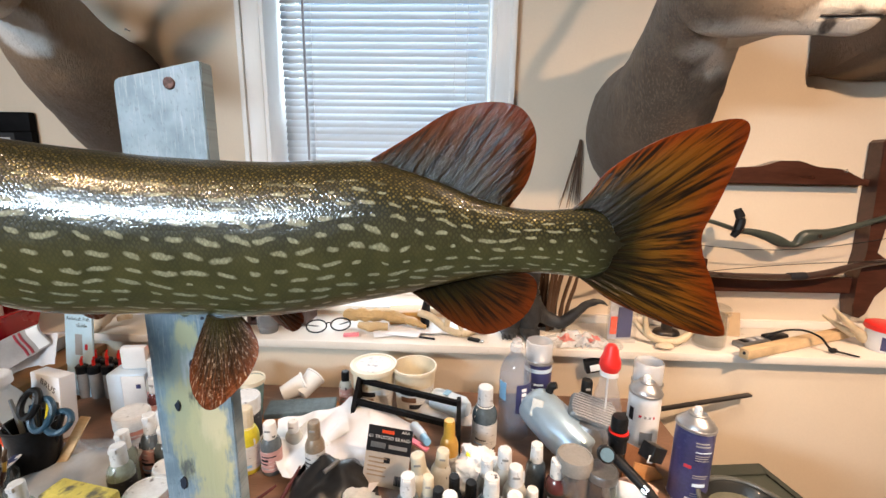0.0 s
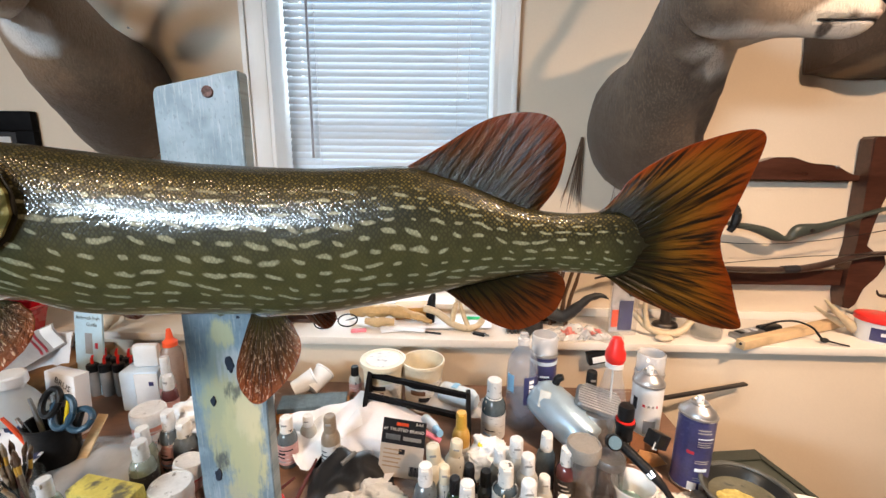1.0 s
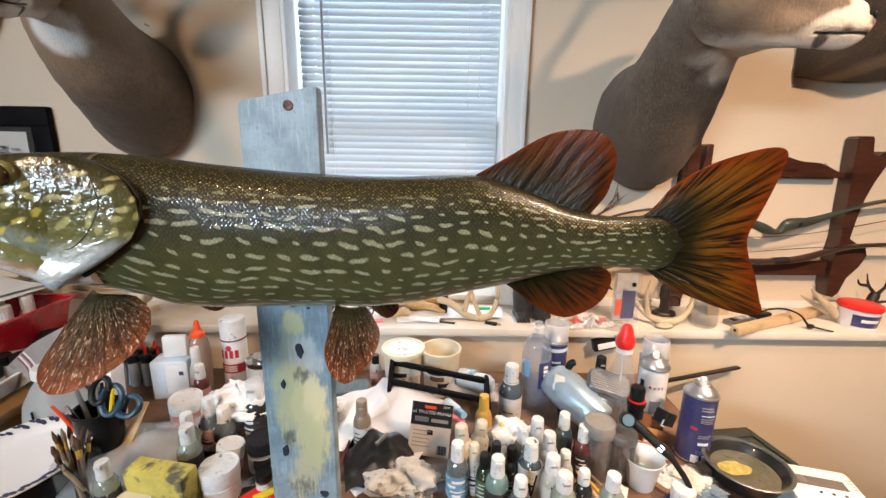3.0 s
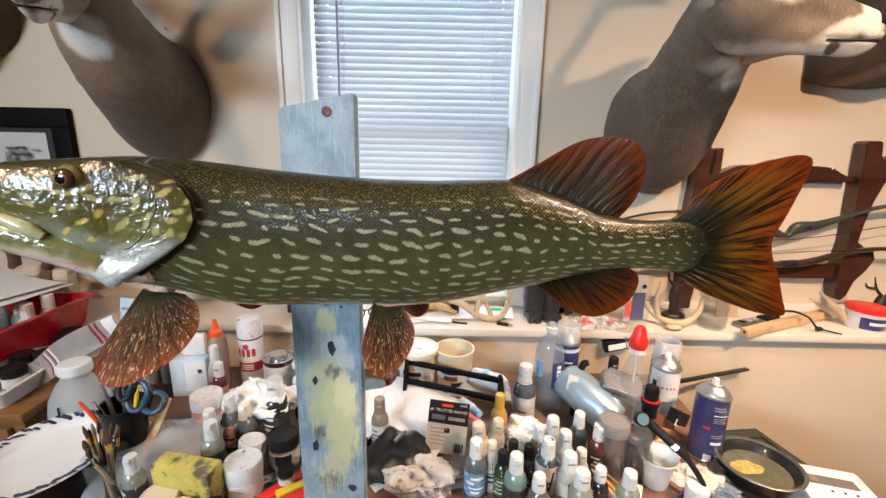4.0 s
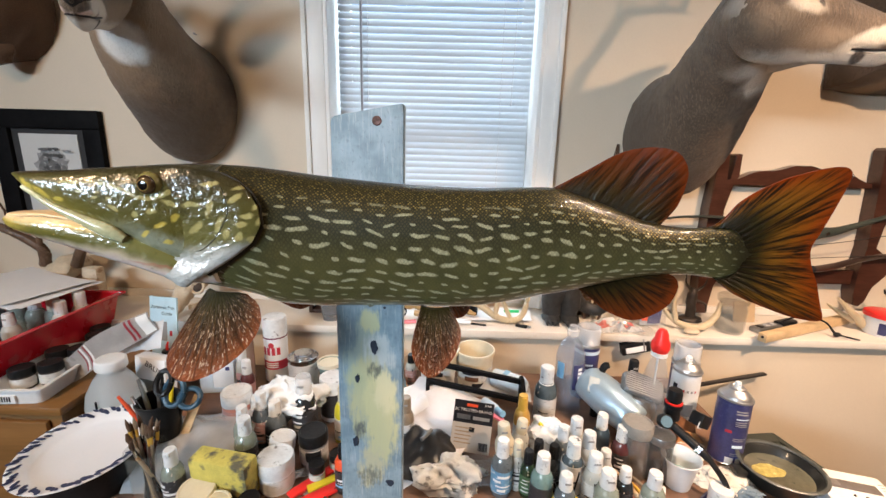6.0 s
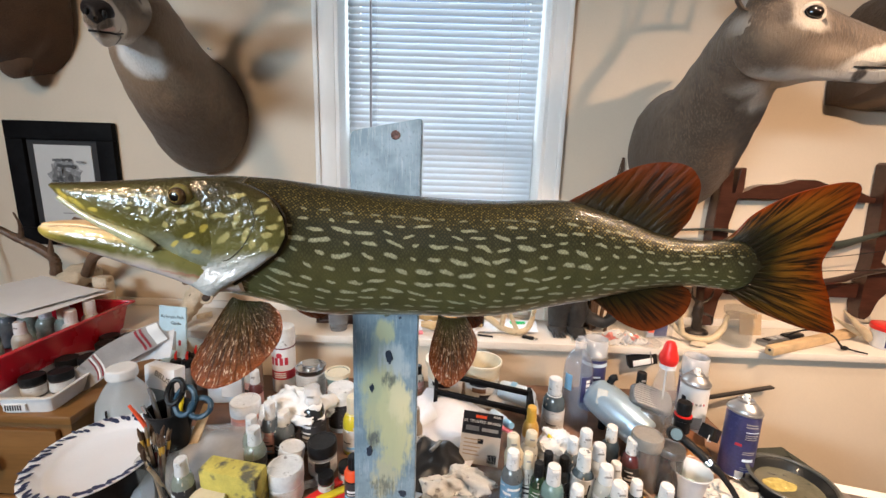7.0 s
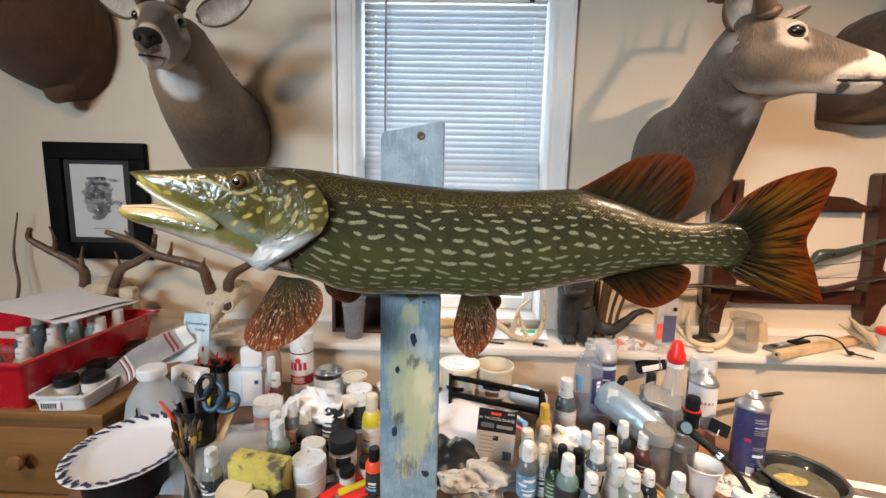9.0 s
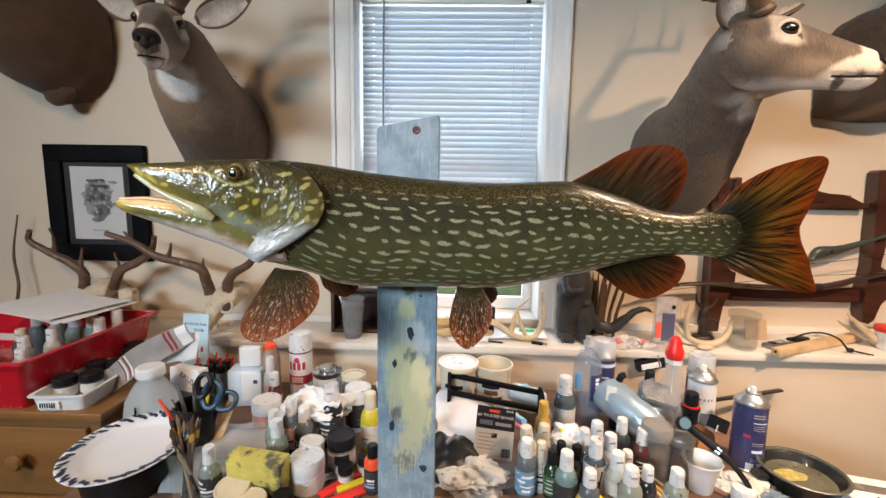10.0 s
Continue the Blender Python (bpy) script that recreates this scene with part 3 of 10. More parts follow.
def head_skin(name, low):
    q = Nodes(name)
    tc = q.add("TexCoord")
    sep = q.add("SeparateXYZ", Vector=tc.outputs["Object"])
    x, z = sep.outputs[0], sep.outputs[2]
    _, _, v = q.uv("girth")
    patch = q.noise(tc.outputs["Object"], 60.0, 4.0)
    grain = q.noise(tc.outputs["Object"], 330.0, 3.0)
    vv = q.math("ADD", v, q.math("MULTIPLY", q.math("SUBTRACT", patch, 0.5), 0.16))
    YEL = (0.47, 0.42, 0.17)
    if low == "jaw":
        vv = q.math("MULTIPLY_ADD", q.step(x, -0.33, -0.22), -0.16, q.math("ADD", vv, 0.0))
        base = q.ramp(vv, [(0.0, (0.70, 0.66, 0.62)), (0.20, (0.72, 0.60, 0.56)), (0.30, (0.52, 0.44, 0.32)), (0.40, (0.11, 0.105, 0.022)), (0.52, (0.17, 0.15, 0.03)), (0.60, (0.62, 0.46, 0.17)), (0.68, (0.86, 0.62, 0.33)), (1.0, (0.88, 0.68, 0.42))])
        back = q.step(x, -0.285, -0.225)
        base = q.mix(q.math("MULTIPLY", back, q.step(v, 0.42, 0.60)), base, (0.17, 0.17, 0.055))
        base = q.mix(q.math("MULTIPLY", q.math("SUBTRACT", 1.0, q.step(x, -0.345, -0.315)), q.math("SUBTRACT", 1.0, q.step(v, 0.55, 0.72))), base, (0.46, 0.35, 0.07))
        base = q.mix(q.math("MULTIPLY", blobs(q, tc.outputs["Object"], [(-0.470, 1.2975, 0.020, 0.0016, -14)]), 0.35), base, (0.45, 0.06, 0.05))
    elif low == "gill":
        base = q.ramp(vv, [(0.0, (0.16, 0.155, 0.05)), (0.48, (0.15, 0.14, 0.042)), (0.70, (0.095, 0.085, 0.022)), (0.90, (0.05, 0.04, 0.012)), (1.0, (0.025, 0.022, 0.008))])
        wavy = q.noise(q.vec(q.math("MULTIPLY", x, 0.25), q.math("ADD", z, q.math("MULTIPLY", x, -0.25)), 4.0), 190.0, 2.0)
        line = q.math("SUBTRACT", z, q.math("MULTIPLY_ADD", q.math("ADD", x, 0.202), 0.13, 0.009))
        line = q.math("MULTIPLY_ADD", q.math("SUBTRACT", patch, 0.5), 0.016, line)
        silver = q.mix(q.math("MULTIPLY", q.step(wavy, 0.50, 0.62), 0.5), (0.56, 0.58, 0.57), (0.28, 0.33, 0.32))
        base = q.mix(q.step(line, -0.012, 0.008), silver, base)
        m = blobs(q, tc.outputs["Object"], [(-0.388, 1.3436, 0.0052, 0.0027, 5), (-0.376, 1.339, 0.0055, 0.0026, 50), (-0.395, 1.324, 0.0050, 0.0030, 45), (-0.385, 1.3205, 0.0040, 0.0028, 30), (-0.3925, 1.3355, 0.0050, 0.0024, 0), (-0.406, 1.327, 0.0050, 0.0026, 70),
                                               (-0.380, 1.3536, 0.0060, 0.0024, 60), (-0.398, 1.3600, 0.0065, 0.0024, 40), (-0.395, 1.3700, 0.0060, 0.0020, 20), (-0.4194, 1.3518, 0.0085, 0.0026, 75), (-0.4123, 1.3359, 0.0075, 0.0026, 65), (-0.432, 1.3323, 0.0070, 0.0030, 45), (-0.4498, 1.3243, 0.0075, 0.0036, 40), (-0.420, 1.3735, 0.0070, 0.0022, 0), (-0.4334, 1.3547, 0.0075, 0.0024, 5)])
        base = q.mix(q.math("MULTIPLY", m, 0.85), base, YEL)
    else:
        base = q.ramp(vv, [(0.0, (0.60, 0.60, 0.50)), (0.10, (0.42, 0.42, 0.27)), (0.20, (0.20, 0.19, 0.06)), (0.32, (0.125, 0.112, 0.024)), (0.62, (0.090, 0.080, 0.018)), (0.84, (0.045, 0.038, 0.012)), (1.0, (0.018, 0.015, 0.008))])
        base = q.mix(q.math("MULTIPLY", q.math("SUBTRACT", 1.0, q.step(x, -0.32, -0.25)), q.math("SUBTRACT", 1.0, q.step(v, 0.20, 0.60))), base, (0.42, 0.33, 0.05))
        # cheek reflection painted into the colour as two soft pale blobs
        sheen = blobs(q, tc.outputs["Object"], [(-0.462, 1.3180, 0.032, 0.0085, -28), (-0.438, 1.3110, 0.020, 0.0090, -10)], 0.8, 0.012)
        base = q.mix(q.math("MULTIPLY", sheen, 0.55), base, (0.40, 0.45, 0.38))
        m = blobs(q, tc.outputs["Object"], [(-0.520, 1.3735, 0.016, 0.0012, -2), (-0.4960, 1.3715, 0.013, 0.0015, -12), (-0.4810, 1.3655, 0.0065, 0.0017, -38), (-0.4690, 1.3606, 0.0090, 0.0018, -5), (-0.4540, 1.3640, 0.0100, 0.0020, 26), (-0.4340, 1.3662, 0.0110, 0.0024, -2),
                                               (-0.5201, 1.3666, 0.0026, 0.0014, 0), (-0.5063, 1.3648, 0.0020, 0.0014, 0), (-0.5087, 1.3600, 0.0028, 0.0014, 0), (-0.4969, 1.3602, 0.0020, 0.0016, 0), (-0.4942, 1.3515, 0.0042, 0.0018, -38), (-0.4784, 1.3466, 0.0026, 0.0030, 0), (-0.4654, 1.3489, 0.0045, 0.0024, 5), (-0.4508, 1.3555, 0.0060, 0.0022, -25), (-0.4403, 1.3736, 0.0065, 0.0024, 0)])
        base = q.mix(q.math("MULTIPLY", m, 0.85), base, YEL)
        m = blobs(q, tc.outputs["Object"], [(-0.4600, 1.3360, 0.0050, 0.0020, 25), (-0.4480, 1.3420, 0.0045, 0.0022, 60), (-0.4560, 1.3190, 0.0045, 0.0020, 10), (-0.5647, 1.3721, 0.007, 0.0026, -40), (-0.5523, 1.3650, 0.008, 0.0026, -35), (-0.5373, 1.3595, 0.0040, 0.0020, -10), (-0.4725, 1.3275, 0.0046, 0.0022, 40)])
        base = q.mix(q.math("MULTIPLY", m, 0.8), base, (0.66, 0.52, 0.10))
    speck = q.math("MULTIPLY", q.step(q.noise(tc.outputs["Object"], 200.0, 2.0), 0.56, 0.66), q.step(patch, 0.45, 0.65))
    base = q.mix(q.math("MULTIPLY", speck, 0.28), base, (0.018, 0.018, 0.012))
    q.put(q.b.inputs["Base Color"], base)
    q.b.inputs["Roughness"].default_value = 0.3
    q.b.inputs["Coat Weight"].default_value, q.b.inputs["Coat Roughness"].default_value, q.b.inputs["Coat IOR"].default_value = 1.0, 0.05, 1.6
    n1 = q.bump(q.noise(tc.outputs["Object"], 75.0, 2.0), 0.5 if low == "jaw" else 0.7, 0.0032)
    if low == "head":
        q.put(n1.node.inputs["Strength"], q.math("MULTIPLY_ADD", q.step(x, -0.31, -0.235), 0.62, 0.30))
    n2 = q.bump(q.noise(tc.outputs["Object"], 260.0, 2.0), 0.35 if low == "jaw" else 0.6, 0.0014, n1)
    if low == "gill":
        q.b.inputs["Coat Weight"].default_value = 0.75
        n2 = q.bump(wavy, 0.45, 0.0014, n2)
    q.put(q.b.inputs["Normal"], n2)
    q.put(q.b.inputs["Coat Normal"], n2)
    return q.m


def fin_skin(name, stops, rays, dark_amount=0.9, sparkle=0.0, edge_clear=0.86):
    """Lacquered fin: colours from root to edge, long dark streaks along the rays, wet gloss."""
    q = Nodes(name)
    uvv, u, v = q.uv("fin")
    jit = q.noise(q.vec(q.math("MULTIPLY", u, 6.0), q.math("MULTIPLY", v, 1.3), 2.0), 2.2, 3.0)
    ph = q.math("MULTIPLY", q.math("ADD", u, q.math("MULTIPLY", q.math("SUBTRACT", jit, 0.5), 0.035)), rays * math.pi)
    ray = q.math("ABSOLUTE", q.math("SINE", ph))
    col = q.ramp(q.math("ADD", v, q.math("MULTIPLY", q.math("SUBTRACT", jit, 0.5), 0.22)), stops)
    streak = q.noise(q.vec(q.math("MULTIPLY", u, rays * 1.7), q.math("MULTIPLY", v, 0.9), 5.0), 1.0, 2.0, 0.6)
    hairs = q.noise(q.vec(q.math("MULTIPLY", u, rays * 5.0), q.math("MULTIPLY", v, 2.0), 9.0), 1.0, 2.0)
    dark = q.math("MULTIPLY", q.step(streak, 0.42, 0.53), q.step(hairs, 0.30, 0.60))
    fade = q.math("SUBTRACT", 1.0, q.step(v, edge_clear - 0.12, edge_clear + 0.10))
    col = q.mix(q.math("MULTIPLY", q.math("MULTIPLY", dark, fade), dark_amount), col, (0.010, 0.007, 0.004))
    col = q.mix(q.math("MULTIPLY", q.math("SUBTRACT", 1.0, q.step(ray, 0.05, 0.35)), 0.5), col, (0.025, 0.010, 0.004))
    if sparkle:
        # wet glints along the rays, painted in as pale copper flecks
        painted_glint = q.noise(q.vec(q.math("MULTIPLY", u, rays * 6.0), q.math("MULTIPLY", v, 9.0), 3.0), 1.0, 3.0, 0.7)
        painted_glint = q.math("MULTIPLY", q.step(painted_glint, 0.56, 0.64), q.math("MULTIPLY", q.step(v, 0.10, 0.30), q.step(ray, 0.15, 0.5)))
        col = q.mix(q.math("MULTIPLY", painted_glint, 0.85), col, (0.92, 0.64, 0.42))
    q.put(q.b.inputs["Base Color"], col)
    q.b.inputs["Roughness"].default_value = 0.30
    q.b.inputs["Metallic"].default_value = 0.65 * sparkle
    q.b.inputs["Coat Weight"].default_value, q.b.inputs["Coat Roughness"].default_value, q.b.inputs["Coat IOR"].default_value = 1.0 if sparkle else 0.20, 0.04, 1.5
    q.b.inputs["Specular IOR Level"].default_value = 0.1
    along = q.noise(q.vec(q.math("MULTIPLY", u, rays * (2.4 if sparkle else 3.0)), q.math("MULTIPLY", v, 16.0 if sparkle else 3.0), 1.0), 1.0, 3.0, 0.65)
    n1 = q.bump(ray, 0.35, 0.0014)
    n2 = q.bump(along, 1.0 if sparkle else 0.6, 0.0060 if sparkle else 0.0034, n1)
    q.put(q.b.inputs["Normal"], n2)
    q.put(q.b.inputs["Coat Normal"], n2)
    return q.m


O = Vector((-0.25, 0.36, 1.30))
pike = thing("mounted_pike", "glossy olive mounted pike, pale spots, red fins, mouth open", "fish mount", Matrix.Translation(O))


def curve(x, rows):
    return float(np.interp(x, [r[0] for r in rows], [r[1] for r in rows]))


def smooth_curve(rows, n=10):
    p = spline([(a, b) for a, b in rows], n)
    return [(float(q[0]), float(q[1])) for q in p]


SPINE = smooth_curve([(-0.62, 0.262), (-0.53, 0.272), (-0.47, 0.290), (-0.41, 0.322), (-0.35, 0.345), (-0.27, 0.357), (-0.18, 0.360), (-0.08, 0.356), (0.0, 0.348), (0.07, 0.336), (0.13, 0.322), (0.22, 0.300)])
TOP = smooth_curve([(-0.46, 1.389), (-0.4325, 1.3905), (-0.403, 1.389), (-0.372, 1.385), (-0.34, 1.3806), (-0.304, 1.377), (-0.268, 1.3738), (-0.231, 1.372), (-0.194, 1.3708), (-0.158, 1.3706),
                    (-0.122, 1.3724), (-0.086, 1.3736), (-0.072, 1.3724), (-0.050, 1.3663), (-0.0145, 1.3547), (0.0133, 1.3438), (0.0395, 1.3373), (0.065, 1.3356), (0.083, 1.3372), (0.100, 1.339), (0.115, 1.335), (0.128, 1.324), (0.134, 1.315)], 5)
BOT = smooth_curve([(-0.46, 1.273), (-0.435, 1.2650), (-0.415, 1.2570), (-0.397, 1.2500), (-0.375, 1.2385), (-0.34, 1.2325), (-0.304, 1.2318), (-0.228, 1.2312), (-0.19, 1.2308), (-0.153, 1.2344), (-0.116, 1.2418),
                    (-0.08, 1.2506), (-0.044, 1.2593), (-0.0086, 1.2702), (0.0245, 1.2791), (0.056, 1.2835), (0.088, 1.2832), (0.102, 1.282), (0.115, 1.288), (0.128, 1.300), (0.134, 1.309)], 5)
HALF = smooth_curve([(-0.46, 0.020), (-0.43, 0.0305), (-0.40, 0.0405), (-0.35, 0.045), (-0.25, 0.0465), (-0.15, 0.044), (-0.07, 0.038), (0.0, 0.029), (0.05, 0.020), (0.08, 0.0130), (0.105, 0.0072), (0.120, 0.0048), (0.134, 0.0030)], 6)


def skin_loft(xs, top, bot, half, seg=44, power=2.25, spine=None):
    """A fish-like form along x with two UV layers: metres, and belly (0) to back (1)."""
    rings, met, gir = [], [], []
    for x in xs:
        zt, zb, w, yc = curve(x, top), curve(x, bot), curve(x, half), curve(x, spine or SPINE)
        ring, a_s, g = [], [], []
        zc, hz = (zt + zb) / 2, (zt - zb) / 2
        for k in range(seg):
            a = 2 * math.pi * k / seg - math.pi / 2
            c, s = math.cos(a), math.sin(a)
            px = math.copysign(abs(c) ** (2 / power), c)
            pz = math.copysign(abs(s) ** (2 / power), s)
            ring.append(Vector((x, yc - w * px, zc + hz * pz)))
            g.append(0.5 + 0.5 * math.asin(max(-1, min(1, s))) / (math.pi / 2))
        for k in range(seg):
            a_s.append((g[k] - 0.5) * (hz * 2 * 1.12 + w * 0.35))
        rings.append(ring)
        met.append(a_s)
        gir.append(g)
    bm = bmesh.new()
    vs = [[bm.verts.new(p) for p in r] for r in rings]
    l1, l2 = bm.loops.layers.uv.new("metric"), bm.loops.layers.uv.new("girth")
    for i in range(len(rings) - 1):
        for k in range(seg):
            j = (k + 1) % seg
            f = bm.faces.new((vs[i][k], vs[i][j], vs[i + 1][j], vs[i + 1][k]))
            for lp, (p, r) in zip(f.loops, ((i, k), (i, j), (i + 1, j), (i + 1, k))):
                lp[l1].uv = (xs[p] + 1.0, met[p][r])
                lp[l2].uv = (xs[p] + 1.0, gir[p][r])
    bm.faces.new(vs[0])
    bm.faces.new(vs[-1][::-1])
    return bm


def fish_part(name, bm, mat, label="", smooth=60.0, parent=None):
    bm.transform(Matrix.Translation(-O))
    return part(name, bm, mat, parent or pike, label, smooth)


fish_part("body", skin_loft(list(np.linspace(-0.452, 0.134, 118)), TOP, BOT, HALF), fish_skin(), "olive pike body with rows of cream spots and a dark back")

# head: upper jaw and cheeks, lower jaw, gill cover
HTOP = smooth_curve([(-0.585, 1.380), (-0.580, 1.3818), (-0.5467, 1.3835), (-0.521, 1.3855), (-0.489, 1.3885), (-0.460, 1.3905), (-0.4325, 1.3912), (-0.40, 1.388), (-0.37, 1.382)], 5)
HBOT = smooth_curve([(-0.585, 1.3785), (-0.580, 1.3765), (-0.569, 1.3665), (-0.547, 1.3520), (-0.521, 1.3370), (-0.500, 1.3255), (-0.470, 1.3020), (-0.440, 1.2800), (-0.40, 1.270), (-0.37, 1.27)], 5)
HHALF = smooth_curve([(-0.585, 0.005), (-0.580, 0.010), (-0.565, 0.0165), (-0.54, 0.0205), (-0.50, 0.0245), (-0.46, 0.031), (-0.42, 0.037), (-0.37, 0.040)], 5)
JTOP = smooth_curve([(-0.600, 1.3405), (-0.596, 1.3430), (-0.585, 1.3440), (-0.55, 1.3440), (-0.50, 1.333), (-0.45, 1.310), (-0.42, 1.298)], 5)
JBOT = smooth_curve([(-0.600, 1.3375), (-0.596, 1.3335), (-0.589, 1.3285), (-0.5675, 1.3205), (-0.545, 1.3130), (-0.517, 1.3020), (-0.4875, 1.2900), (-0.464, 1.2775), (-0.4475, 1.2715), (-0.42, 1.2690)], 5)
JHALF = smooth_curve([(-0.600, 0.005), (-0.596, 0.010), (-0.585, 0.0150), (-0.56, 0.0185), (-0.52, 0.0215), (-0.48, 0.026), (-0.44, 0.031), (-0.42, 0.033)], 5)
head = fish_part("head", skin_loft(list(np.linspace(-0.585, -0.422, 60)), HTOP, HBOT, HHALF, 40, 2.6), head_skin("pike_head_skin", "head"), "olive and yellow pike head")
jaw = fish_part("lower_jaw", skin_loft(list(np.linspace(-0.600, -0.425, 44)), JTOP, JBOT, JHALF, 36, 2.4), head_skin("pike_jaw_skin", "jaw"), "lower jaw, white beneath with a yellow tip")
LIN = [(x, z + 0.0012) for x, z in JTOP]
LINB = [(x, z - 0.003) for x, z in JTOP]
LINH = [(x, w * 0.82) for x, w in JHALF]
fish_part("mouth_lining", skin_loft(list(np.linspace(-0.592, -0.48, 24)), LIN, LINB, LINH, 20, 3.0), material("mouth_lining", (0.88, 0.62, 0.34), 0.35, var=0.12, scale=60, coat=0.3), "pale yellow mouth lining")

# upper jaw bone along the mouth
bm = bmesh.new()
lip = []
for x, z, r in ((-0.572, 1.3690, 0.0022), (-0.547, 1.3530, 0.0030), (-0.521, 1.3395, 0.0050), (-0.503, 1.3300, 0.0068), (-0.4915, 1.3225, 0.0042)):
    lip.append((x, curve(x, SPINE) - curve(x, HHALF) * 0.86, z, r * 0.8, r))
fish_part("jaw_bone", sweep(lip, 6, 10), material("pike_lip", (0.50, 0.50, 0.30), 0.25, var=0.35, scale=90, coat=1.0), "yellow-green jaw bone")

REAR = [(1.268, -0.448), (1.276, -0.440), (1.288, -0.422), (1.300, -0.404), (1.315, -0.386), (1.333, -0.377), (1.350, -0.3785), (1.365, -0.387), (1.375, -0.398), (1.383, -0.414), (1.387, -0.425)]


def gill_low(x):
    return max(1.268, curve(x, JBOT) + 0.001)


def flank(x, z, top, bot, half, power):
    """How near the skin of a fish-like form comes at x and z."""
    zc, hz = (curve(x, top) + curve(x, bot)) / 2, (curve(x, top) - curve(x, bot)) / 2
    return curve(x, SPINE) - curve(x, half) * max(0.0, 1 - abs((z - zc) / hz) ** power) ** (1 / power)


def gill_point(u, v, lift=0.0):
    xr = float(np.interp(1.268 + 0.119 * v, [r[0] for r in REAR], [r[1] for r in REAR]))
    xf = gill_front(v)
    x = xf + (xr - xf) * u
    z = gill_low(x) + (1.387 - gill_low(x)) * v
    w = 0.0345 + 0.012 * ((x + 0.47) / 0.09)
    y = curve(x, SPINE) - w * max(0.0, 1 - abs((z - 1.328) / 0.0655) ** 2.3) ** (1 / 2.3) - 0.0035
    below = min(flank(x, z, HTOP, HBOT, HHALF, 2.6), flank(x, z, JTOP, JBOT, JHALF, 2.4)) + 0.0015
    f = min(1.0, u * (1.25 - 0.30 * (1 - v)))
    front = (f * f * (3 - 2 * f)) ** (1 + 0.9 * (1 - v) ** 2)
    edge = min(1.0, (1 - u) * 5.0)
    return Vector((x, below + (y - below) * front - lift * edge ** 0.5 * front, z))


def gill_front(v):
    return -0.474 - 0.010 * (1 - v) ** 2 + 0.014 * math.sin(v * math.pi)


def gill():
    bm = bmesh.new()
    l1, l2 = bm.loops.layers.uv.new("metric"), bm.loops.layers.uv.new("girth")
    nu, nv = 22, 30
    g = [[bm.verts.new(gill_point(i / nu, j / nv, 0.003)) for j in range(nv + 1)] for i in range(nu + 1)]
    inner = [bm.verts.new(gill_point(1.0, j / nv) + Vector((-0.004, 0.012, 0))) for j in range(nv + 1)]
    g.append(inner)
    for i in range(nu + 1):
        for j in range(nv):
            f = bm.faces.new((g[i][j], g[i + 1][j], g[i + 1][j + 1], g[i][j + 1]))
            for lp, (a, b) in zip(f.loops, ((i, j), (i + 1, j), (i + 1, j + 1), (i, j + 1))):
                lp[l1].uv = (g[a][b].co.x + 1.0, g[a][b].co.z)
                lp[l2].uv = (0.0, 0.06 + 0.94 * b / nv)
    return bm


cover = fish_part("gill_cover", gill(), head_skin("pike_gill_skin", "gill"), "shiny gill cover, silver below and olive above")
# near-black membrane, also standing in for the shadow behind the gill cover
rim = []
for j in range(3, 29):
    p = gill_point(1.0, 0.02 + 0.95 * j / 28)
    rim.append((p.x + 0.0002, p.y + 0.0045, p.z, 0.0011, 0.0034 - 0.0022 * j / 28))
fish_part("gill_rim", sweep(rim, 1, 8), material("gill_shadow_membrane", (0.016, 0.014, 0.008), 0.55), "dark membrane along the gill cover, toned as its shadow")
# groove between cheek and gill cover: a dark strip stands in for its shade


def gill_skin_y(x, z):
    v = (z - gill_low(x)) / (1.387 - gill_low(x))
    xr = float(np.interp(1.268 + 0.119 * v, [r[0] for r in REAR], [r[1] for r in REAR]))
    xf = gill_front(v)
    return gill_point((x - xf) / (xr - xf), v, 0.003).y


fold = []
for x, z in ((-0.4120, 1.3745), (-0.4085, 1.3680), (-0.4055, 1.3595), (-0.4036, 1.3489), (-0.4072, 1.3380), (-0.4165, 1.3226), (-0.4302, 1.3105), (-0.4420, 1.3110)):
    fold.append((x, gill_skin_y(x, z) + 0.0009, z, 0.0009, 0.0012))
fold[0] = (*fold[0][:3], 0.0004, 0.0004)
fold[-1] = (*fold[-1][:3], 0.0004, 0.0004)
fish_part("cheek_groove_shade", sweep(fold, 6, 8, (0, 1, 0)), material("cheek_groove_shade", (0.045, 0.042, 0.018), 0.6, var=0.4, scale=70), "dark strip for the shaded groove behind the cheek", parent=cover)
# eyebrow ridge and eye
EX, EZ = -0.4680, 1.3725
ey = curve(EX, SPINE) - 0.0250
fish_part("eye_socket", ball((EX, ey + 0.003, EZ), 0.0118, 18, 10, (1, 0.6, 1)), material("eye_ring_skin", (0.20, 0.17, 0.05), 0.25, var=0.4, scale=90, coat=1.0), "olive skin round the eye")


